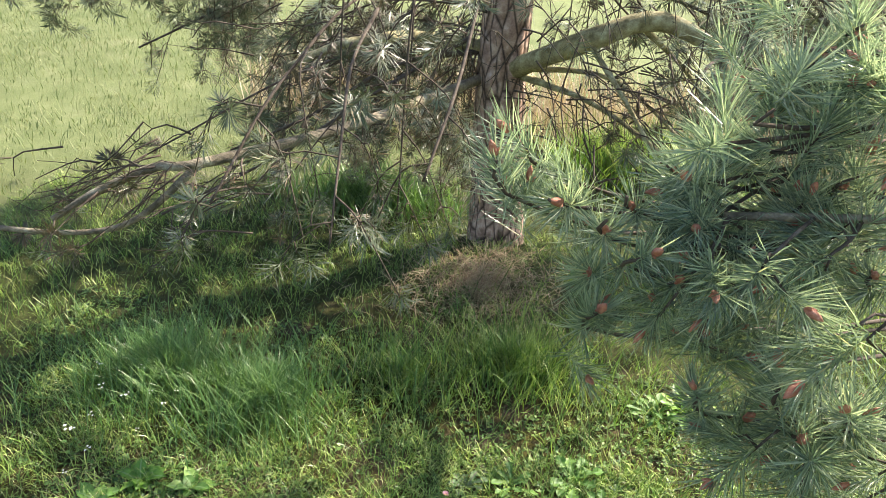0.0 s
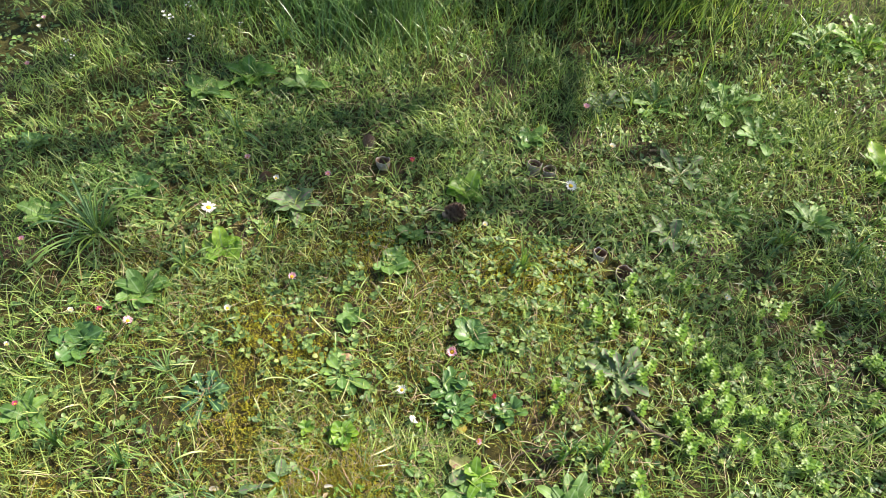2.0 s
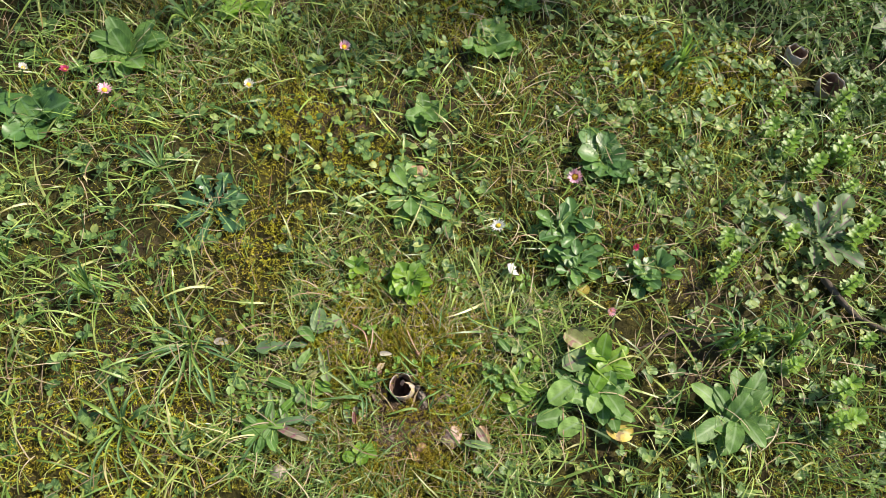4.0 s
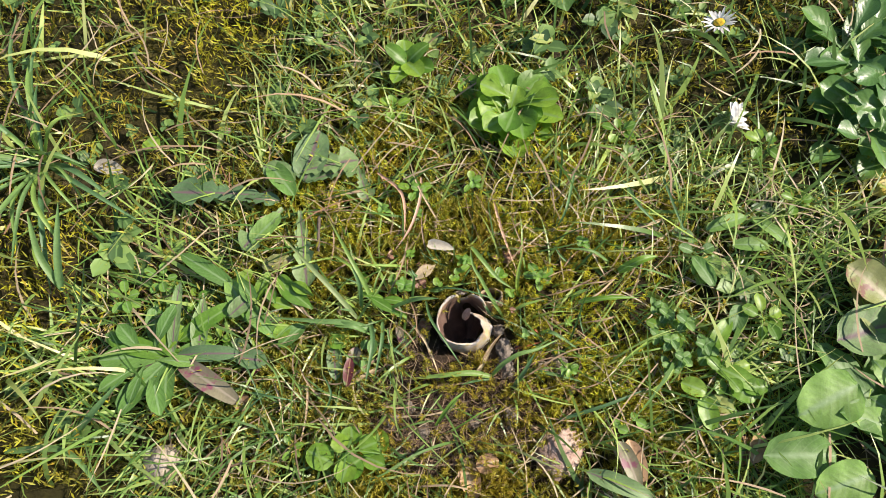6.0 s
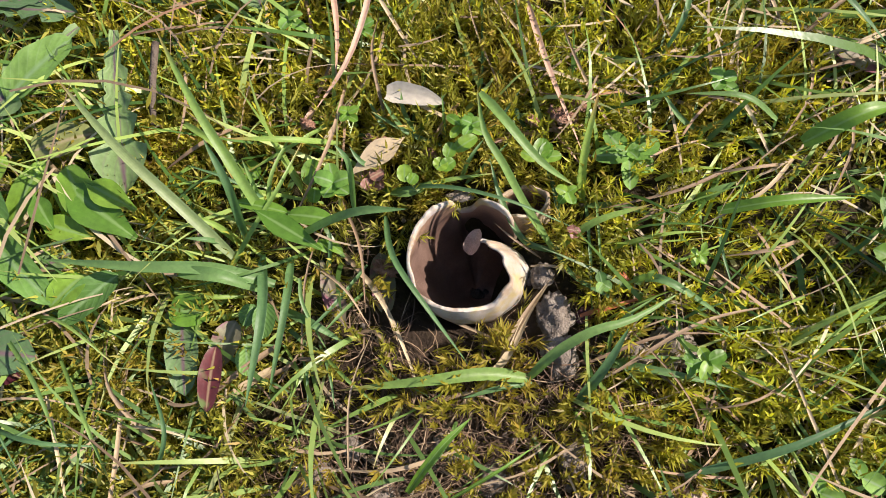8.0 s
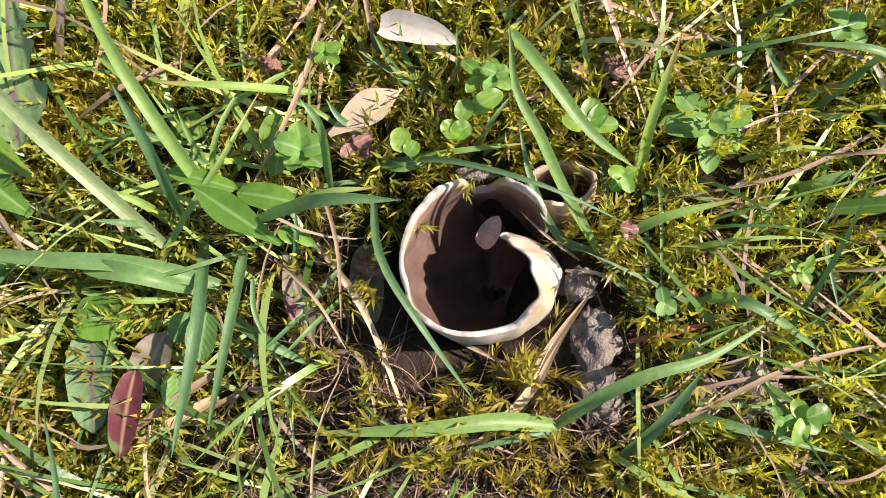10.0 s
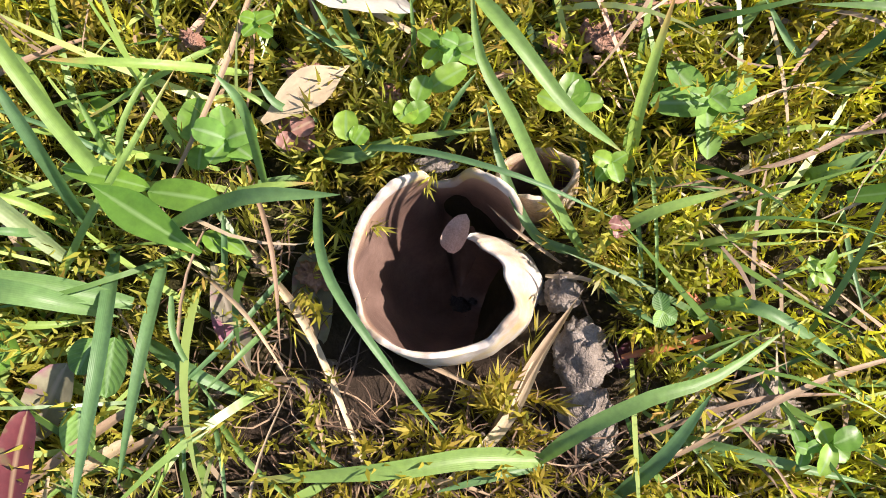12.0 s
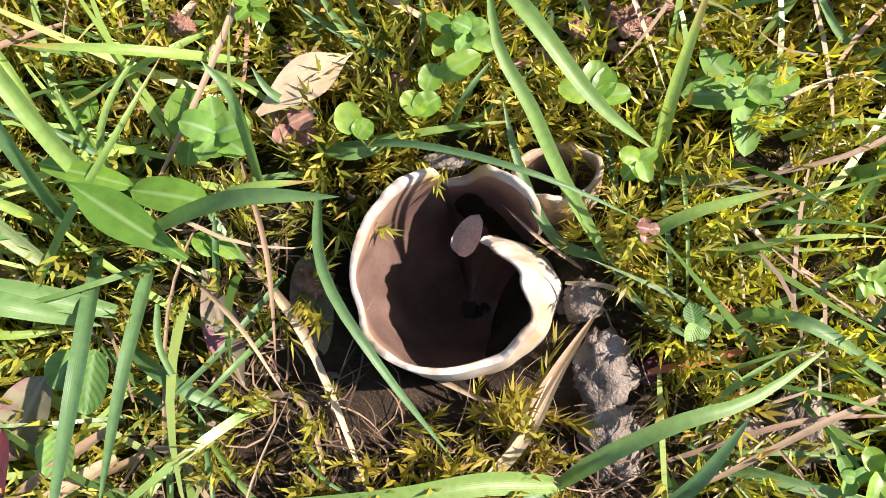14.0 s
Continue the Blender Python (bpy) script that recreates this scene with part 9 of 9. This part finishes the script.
daisy((-1.1197, 0.8429, -0.0022), 0.04, 0.015, M_PETAL, 35, "white daisy with yellow disc on a short stem", (0, 0), 318)
daisy((-0.3245, 0.2578, -0.0039), 0.035, 0.0162, M_PETAL, 35, "white daisy with yellow disc on a short stem", (0.2, 0), 319)
daisy((-0.1276, 0.7213, 0.0007), 0.03, 0.0182, M_PETAL_RED, 30, "closed crimson-tipped daisy bud on a short stem", (0, 0), 320)
daisy((0.0622, 0.5933, 0.0079), 0.03, 0.0158, M_PETAL, 30, "white daisy with yellow disc on a short stem", (0.1, 0), 321)
daisy((0.2021, 0.7446, 0.0039), 0.05, 0.0234, M_PETAL, 80, "white daisy with yellow disc on a short stem", (0.1, -0.1), 322)
daisy((0.2653, 0.8931, -0.002), 0.05, 0.0173, M_PETAL, 40, "white daisy with yellow disc on a short stem", (0.1, 0), 323)
daisy((0.1874, 0.9771, -0.008), 0.07, 0.0205, M_PETAL_PINK, 40, "half-closed pink daisy on a short stem", (0.1, 0.1), 324)
daisy((0.532, 0.5734, 0.0034), 0.03, 0.0172, M_PETAL, 35, "white daisy with yellow disc on a short stem", (0.2, 0), 325)
daisy((1.1434, 0.9691, 0.0066), 0.05, 0.034, M_PETAL_YELLOW, 70, "yellow dandelion flower open in the sun", (0.1, 0.0), 340)
# ---- cones, stones, dead leaves and twigs ----
pine_cone((-0.0035, 0.6186, 0.0224), 0.0468, 20.0, "ripe brown pine cone lying in the turf")
pine_cone((-0.2431, 0.7681, 0.0075), 0.033, 120.0, "small dark pine cone lying in the turf")
pine_cone((-0.4137, 0.5987, -0.0017), 0.03, 70.0, "small dark pine cone lying in the turf")
lump("stone", (0.2905, 0.4914, 0.0099), (0.0281, 0.0216, 0.0129), M_STONE, "smooth pale flat pebble in the turf", "stone", 41, 0.12, 0, 2.2, "stones")
lump("stone", (-0.0751, -0.127, 0.0033), (0.0166, 0.0174, 0.0133), M_STONE, "pale rough stone half sunk in moss", "stone", 42, 0.25, 0, 2.4, "stones")
lump("bark_flake", (0.0679, -0.0263, 0.0041), (0.0186, 0.0227, 0.0093), M_FLAKE, "pinkish weathered flake of pine bark", "bark", 43, 0.3, 0, 3, "bark flakes")
lump("bark_flake", (-0.1594, 0.0193, 0.0028), (0.004, 0.005, 0.002), M_FLAKE, "small weathered flake of pine bark", "bark", 44, 0.28, 0, 2.2, "bark flakes")
lump("soil_clod", (0.0238, 0.0964, 0.0014), (0.0122, 0.0088, 0.0061), M_SOIL, "small soil clod on bare earth", "soil", 45, 0.35, 0, 2.2, "soil clods")
lump("soil_clod", (0.0421, 0.0034, 0.001), (0.0088, 0.007, 0.0049), M_SOIL, "crumbly soil clod on bare earth", "soil", 50, 0.35, 0, 2.2, "soil clods")
lump("soil_clod", (0.0774, 0.0206, 0.001), (0.0101, 0.008, 0.0056), M_SOIL, "crumbly soil clod on bare earth", "soil", 51, 0.35, 37, 2.2, "soil clods")
lump("soil_clod", (-0.0026, -0.0556, 0.001), (0.0085, 0.0068, 0.0048), M_SOIL, "crumbly soil clod on bare earth", "soil", 52, 0.35, 74, 2.2, "soil clods")
lump("soil_clod", (0.0122, -0.0512, 0.001), (0.0072, 0.0057, 0.004), M_SOIL, "crumbly soil clod on bare earth", "soil", 53, 0.35, 111, 2.2, "soil clods")
lump("soil_clod", (0.0418, -0.0224, 0.001), (0.0085, 0.0068, 0.0048), M_SOIL, "crumbly soil clod on bare earth", "soil", 54, 0.35, 148, 2.2, "soil clods")
lump("soil_clod", (0.0474, 0.0898, 0.0007), (0.0071, 0.0057, 0.004), M_SOIL, "crumbly soil clod on bare earth", "soil", 55, 0.35, 185, 2.2, "soil clods")
lump("soil_clod", (0.0315, 0.0765, 0.0009), (0.0062, 0.0049, 0.0035), M_SOIL, "crumbly soil clod on bare earth", "soil", 56, 0.35, 222, 2.2, "soil clods")
lump("soil_clod", (0.0296, -0.0352, 0.001), (0.0077, 0.0061, 0.0043), M_SOIL, "crumbly soil clod on bare earth", "soil", 57, 0.35, 259, 2.2, "soil clods")
lump("soil_clod", (0.0173, -0.0355, 0.001), (0.006, 0.0048, 0.0034), M_SOIL, "crumbly soil clod on bare earth", "soil", 58, 0.35, 296, 2.2, "soil clods")
lump("soil_clod", (0.0011, -0.0458, 0.001), (0.0056, 0.0045, 0.0031), M_SOIL, "crumbly soil clod on bare earth", "soil", 59, 0.35, 333, 2.2, "soil clods")
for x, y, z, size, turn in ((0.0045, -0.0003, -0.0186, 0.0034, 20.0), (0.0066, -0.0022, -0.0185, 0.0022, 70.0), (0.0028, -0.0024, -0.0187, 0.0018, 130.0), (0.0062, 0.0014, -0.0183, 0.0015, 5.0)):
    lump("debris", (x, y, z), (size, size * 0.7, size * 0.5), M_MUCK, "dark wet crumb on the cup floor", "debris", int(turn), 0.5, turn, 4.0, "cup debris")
one_leaf("seed_husk", (-0.0344, 0.0222, 0.011), (-0.0228, 0.0272, 0.011), "striped pale seed husk curled on moss", "husk", "blade", 0.00534, M_HUSK, 6, -8, 0.02, 90, 0.7, "low leaves", 0)
one_leaf("dry_petal", (-0.2014, -0.034, 0.0046), (-0.1874, -0.0292, 0.0035), "pale dry petal fallen on moss", "petal", "oval", 0.00817, M_HUSK, 8, -8, 0.02, 91, 0.4, "low leaves", 0)
one_leaf("dead_leaf", (0.0345, -0.0516, 0.003), (0.047, -0.0626, 0.0032), "tan dead leaf on bare soil", "leaf", "oval", 0.00937, M_LEAF_DRY, 10, -10, 0.08, 92, 0.4, "low leaves", 0)
one_leaf("dead_leaf", (0.1361, 0.0274, 0.0034), (0.1375, 0.0139, 0.003), "rust-brown dead leaf by the broad leaves", "leaf", "oval", 0.00833, M_LEAF_DRY, 10, -10, 0.08, 93, 0.4, "low leaves", 0)
one_leaf("dead_leaf", (-0.0996, 0.2414, 0.008), (-0.0726, 0.2476, 0.0088), "orange-red withered leaf in a rosette", "leaf", "oval", 0.01653, M_LEAF_DRY, 10, -25, 0.06, 94, 0.3, "low leaves", 0)
one_leaf("yellow_leaf", (0.1436, 0.1894, 0.0082), (0.1372, 0.1719, 0.0084), "yellowed leaf under the daisies", "leaf", "oval", 0.01506, M_LEAF_YELLOW, 10, -10, 0.02, 95, 0.25, "low leaves", 0)
one_leaf("yellow_leaf", (0.2089, 0.0453, 0.0132), (0.2372, 0.0479, 0.0142), "yellowed leaf of the broad-leaved plant", "leaf", "oval", 0.0237, M_LEAF_YELLOW, 10, -15, 0.02, 96, 0.25, "low leaves", 0)
one_leaf("spotted_leaf", (0.1777, 0.1003, 0.0135), (0.1445, 0.1295, 0.0147), "brown spotted old leaf of the broad-leaved plant", "leaf", "oval", 0.03564, M_LEAF_SPOT, 14, -10, 0.02, 97, 0.25, "low leaves", 0)
rod("twig", "bent grey-brown fallen twig on the soil", "twig", 0.00432, 0.00216, M_TWIG, (0.3897, 0.31, 0.0101), (0.4328, 0.276, 0.0128), (0.477, 0.2696, 0.012), (0.5138, 0.2416, 0.0091), group="twigs")
rod("twig", "bent grey-brown fallen twig on the soil", "twig", 0.00366, 0.00183, M_TWIG, (0.4264, 0.8114, 0.0124), (0.4747, 0.8228, 0.0094), (0.5162, 0.8592, 0.0045), group="twigs")
rod("twig", "thin fallen twig on the soil", "twig", 0.00249, 0.00125, M_TWIG, (0.6558, 0.4023, 0.0056), (0.6859, 0.3847, 0.0042), (0.7176, 0.3758, -0.0017), group="twigs")
rod("twig", "bent grey-brown fallen twig on the soil", "twig", 0.00194, 0.00097, M_TWIG, (0.2705, 0.1896, 0.0122), (0.2456, 0.1702, 0.0137), (0.2276, 0.1503, 0.0102), (0.2159, 0.1365, 0.0079), group="twigs")
rod("pine_needle", "fallen brown pine needle pair in moss", "pine needle", 0.00061, 0.0003, M_NEEDLE_DEAD, (-0.0864, 0.0485, 0.0039), (-0.0687, 0.0364, 0.0049), (-0.0531, 0.0206, 0.004), group="twigs")
rod("pine_needle", "fallen brown pine needle pair in moss", "pine needle", 0.0006, 0.0003, M_NEEDLE_DEAD, (-0.0497, 0.0112, 0.003), (-0.0531, 0.0282, 0.004), (-0.0584, 0.0458, 0.003), group="twigs")
rod("pine_needle", "fallen brown pine needle pair in moss", "pine needle", 0.00059, 0.0003, M_NEEDLE_DEAD, (-0.0271, 0.0589, 0.004), (-0.0097, 0.0463, 0.005), (0.006, 0.035, 0.003), group="twigs")
rod("pine_needle", "fallen brown pine needle pair in moss", "pine needle", 0.00062, 0.00031, M_NEEDLE_DEAD, (-0.1208, 0.0419, 0.0035), (-0.0987, 0.0358, 0.0046), (-0.079, 0.0273, 0.0038), group="twigs")
# ---- larger grass tufts of the turf ----
splayed_tuft((-0.2225, -0.0474, 0.0021), "coarse grey-green grass tuft with splayed blades", [(-135, 0.058), (-43, 0.072), (-74, 0.074), (2, 0.068), (-176, 0.05), (137, 0.064), (-123, 0.062), (142, 0.096), (84, 0.032), (-144, 0.062), (6, 0.044), (-81, 0.087), (-31, 0.059)], 0.00575, 0.022, 1745)
splayed_tuft((-0.2407, -0.146, -0.0024), "coarse grass tuft with splayed blades", [(-80, 0.072), (-29, 0.079), (174, 0.058), (-5, 0.065), (147, 0.058), (94, 0.039), (-119, 0.043), (47, 0.051)], 0.00701, 0.022, 1495)
splayed_tuft((-0.3638, 0.1253, -0.0009), "coarse grass tuft with splayed blades", [(161, 0.055), (100, 0.061), (-158, 0.051), (128, 0.054), (46, 0.047), (-90, 0.041), (179, 0.083), (-33, 0.051)], 0.00731, 0.026, 2120)
splayed_tuft((-0.6603, 0.3615, -0.0129), "grey-green arching grass tuft beside bare soil", [(-111, 0.154), (-173, 0.121), (141, 0.155), (104, 0.13), (-81, 0.167), (30, 0.099), (-140, 0.148), (-65, 0.14), (-27, 0.125), (46, 0.148), (162, 0.139), (108, 0.079), (-113, 0.187), (68, 0.115), (-94, 0.081)], 0.00998, 0.057, 1635)
splayed_tuft((-0.4577, 0.3423, -0.0111), "grey-green arching grass tuft beside bare soil", [(173, 0.06), (56, 0.065), (-92, 0.054), (-30, 0.065), (105, 0.066), (11, 0.081), (125, 0.054), (-142, 0.038)], 0.00848, 0.036, 2780)
splayed_tuft((0.1595, 0.5398, 0.0101), "fresh bright grass tuft in sunlight", [(-13, 0.044), (106, 0.021), (-121, 0.009), (-124, 0.04), (-37, 0.069), (-119, 0.04), (109, 0.057), (-35, 0.068), (-122, 0.043), (52, 0.03), (-170, 0.063), (-105, 0.051)], 0.00771, 0.042, 6910)
splayed_tuft((0.6516, 0.778, 0.0014), "fresh bright grass tuft in sunlight", [(-133, 0.075), (154, 0.013), (136, 0.084), (75, 0.085), (-122, 0.071), (-165, 0.069), (168, 0.043), (157, 0.016), (170, 0.041), (21, 0.038), (-22, 0.059), (-38, 0.025)], 0.00788, 0.037, 10020)
splayed_tuft((0.7922, 0.7996, -0.0034), "fresh bright grass tuft in sunlight", [(-32, 0.058), (-18, 0.035), (-12, 0.006), (171, 0.024), (23, 0.053), (145, 0.084), (-116, 0.065), (124, 0.074), (-98, 0.061), (-38, 0.043), (-63, 0.037), (54, 0.081)], 0.00773, 0.041, 10880)
splayed_tuft((0.7335, 0.6492, -0.0061), "fresh bright grass tuft in sunlight", [(-161, 0.044), (88, 0.056), (145, 0.047), (35, 0.04), (-85, 0.04), (81, 0.063), (123, 0.063), (-74, 0.043), (-120, 0.051), (62, 0.082), (33, 0.056), (120, 0.019)], 0.00736, 0.045, 10620)
splayed_tuft((0.8395, 0.6549, -0.0018), "fresh bright grass tuft in sunlight", [(126, 0.06), (-175, 0.064), (64, 0.06), (147, 0.061), (-28, 0.034), (-146, 0.045), (62, 0.08), (93, 0.051), (-25, 0.046), (11, 0.035), (120, 0.017), (155, 0.05)], 0.00759, 0.041, 11340)
splayed_tuft((0.8419, 0.4383, -0.0128), "fresh bright grass tuft in sunlight", [(-101, 0.023), (-70, 0.034), (11, 0.04), (115, 0.031), (174, 0.069), (65, 0.058), (88, 0.043), (159, 0.048), (-126, 0.068), (-131, 0.079), (49, 0.056), (146, 0.06)], 0.00662, 0.046, 11590)
splayed_tuft((0.3175, 0.1954, 0.0036), "fresh bright grass tuft in sunlight", [(-22, 0.031), (-153, 0.057), (-119, 0.027), (48, 0.023), (-168, 0.035), (-2, 0.028), (-141, 0.051), (159, 0.054), (13, 0.041), (-108, 0.037), (-45, 0.016), (176, 0.054)], 0.00643, 0.043, 7800)
splayed_tuft((0.3716, 0.2119, 0.006), "fresh bright grass tuft in sunlight", [(130, 0.043), (103, 0.018), (-179, 0.051), (-108, 0.025), (-66, 0.032), (60, 0.074), (153, 0.053), (-163, 0.037), (98, 0.048), (56, 0.02), (126, 0.023), (-158, 0.033)], 0.00587, 0.04, 8220)
splayed_tuft((-0.3475, -0.0378, -0.0026), "fresh bright grass tuft in sunlight", [(-90, 0.035), (163, 0.053), (44, 0.02), (-118, 0.028), (170, 0.051), (127, 0.038), (-154, 0.034), (-101, 0.013), (19, 0.043), (20, 0.051), (-20, 0.02), (-71, 0.027)], 0.00554, 0.045, 2430)
splayed_tuft((-0.4556, -0.0433, -0.0029), "fresh bright grass tuft in sunlight", [(100, 0.014), (-171, 0.044), (4, 0.013), (50, 0.025), (143, 0.043), (-22, 0.029), (167, 0.04), (126, 0.045), (-82, 0.024), (73, 0.055), (-179, 0.046), (94, 0.037)], 0.00586, 0.044, 1630)
splayed_tuft((-0.572, 1.0466, 0.0081), "fresh bright grass tuft in sunlight", [(89, 0.03), (-25, 0.074), (102, 0.031), (74, 0.126), (131, 0.054), (-26, 0.048), (-23, 0.109), (155, 0.115), (-78, 0.078), (119, 0.086), (149, 0.09), (-64, 0.062)], 0.00947, 0.041, 3560)
splayed_tuft((-0.53, 0.7076, -0.0037), "fresh bright grass tuft in sunlight", [(-98, 0.005), (-40, 0.012), (-37, 0.046), (-123, 0.061), (-22, 0.1), (141, 0.107), (153, 0.066), (-68, 0.053), (-55, 0.019), (-23, 0.106), (137, 0.065), (53, 0.044)], 0.00825, 0.038, 3170)
# ---- cleavers-like herbs and white-flowered cress ----
def herb(base, height, seed):
    r = random.Random(seed)
    ob = thing("whorled_herb", Matrix.Translation(base), "small bright herb with whorled leaflets", "plant", "herb carpet")
    part("stem", tube("stem", curve_points([(0, 0, 0), (0.002, 0.001, height * 0.5), (0.0, 0.004, height)], 6), [0.0011] * 6, M_STEM, 5), ob)
    for j in range(4):
        z = height * (0.25 + 0.25 * j)
        n = 6 if j < 3 else 5
        for k in range(n):
            me_key = ("herb", j)
            if me_key not in PETAL_CACHE:
                PETAL_CACHE[me_key] = leaf_mesh("leaflet", M_LEAF_SHOOT, "lance", 0.017 - 0.0015 * j, 0.006, 30 + 8 * j, 5, 5, 2, 0.2)
            part("leaflet", PETAL_CACHE[me_key], ob, m=Matrix.Translation((0, 0, z)) @ Matrix.Rotation(2 * math.pi * k / n + j * 0.5 + r.uniform(-0.2, 0.2), 4, "Z"))
    return ob


def cress(base, height, seed):
    r = random.Random(seed)
    ob = thing("cress", Matrix.Translation(base), "slender cress with tiny white flowers", "flower", "cress")
    part("stem", tube("stem", curve_points([(0, 0, 0), (0.004, 0.002, height * 0.5), (0.0, 0.008, height)], 6), [0.001] * 6, M_STEM, 5), ob)
    for k in range(5):
        if ("cress",) not in PETAL_CACHE:
            PETAL_CACHE[("cress",)] = leaf_mesh("petal", M_PETAL, "oval", 0.005, 0.0035, 25, 0, 4, 2, 0.2)
            PETAL_CACHE[("cress leaf",)] = leaf_mesh("leaf", M_LEAF, "oval", 0.014, 0.008, 25, 0, 5, 2, 0.2)
        part("leaf", PETAL_CACHE[("cress leaf",)], ob, m=Matrix.Translation((0, 0, height * (0.1 + 0.13 * k))) @ Matrix.Rotation(k * 2.4, 4, "Z"))
    for f in range(3):
        c = Vector((r.uniform(-0.008, 0.008), r.uniform(-0.004, 0.016), height + r.uniform(-0.006, 0.004)))
        for k in range(4):
            part("petal", PETAL_CACHE[("cress",)], ob, m=Matrix.Translation(c) @ Matrix.Rotation(k * math.pi / 2 + f, 4, "Z"))
    return ob


hr = random.Random(12)
first = herb((0.55, 0.35, float(ground_z(0.55, 0.35))), 0.045, 1)
for k in range(95):
    x, y = hr.uniform(0.27, 0.9), hr.uniform(0.12, 0.62)
    if math.hypot(x - 0.25, y - 0.1) < 0.09 or y < 0.62 - (x - 0.27) * 1.1 - 0.42:
        continue
    copy_thing(first, Matrix.Translation((x, y, float(ground_z(x, y)) - 0.003)) @ Matrix.Rotation(hr.uniform(0, 6.28), 4, "Z") @ Matrix.Rotation(hr.uniform(-0.3, 0.3), 4, "X") @ Matrix.Scale(hr.uniform(0.55, 1.0), 4))
first_cress = cress((-0.8, 0.9, float(ground_z(-0.8, 0.9))), 0.11, 2)
for k in range(15):
    x, y = hr.uniform(-1.05, -0.55), hr.uniform(0.75, 1.2)
    copy_thing(first_cress, Matrix.Translation((x, y, float(ground_z(x, y)))) @ Matrix.Rotation(hr.uniform(0, 6.28), 4, "Z") @ Matrix.Rotation(hr.uniform(-0.25, 0.25), 4, "X") @ Matrix.Scale(hr.uniform(0.5, 0.9), 4))
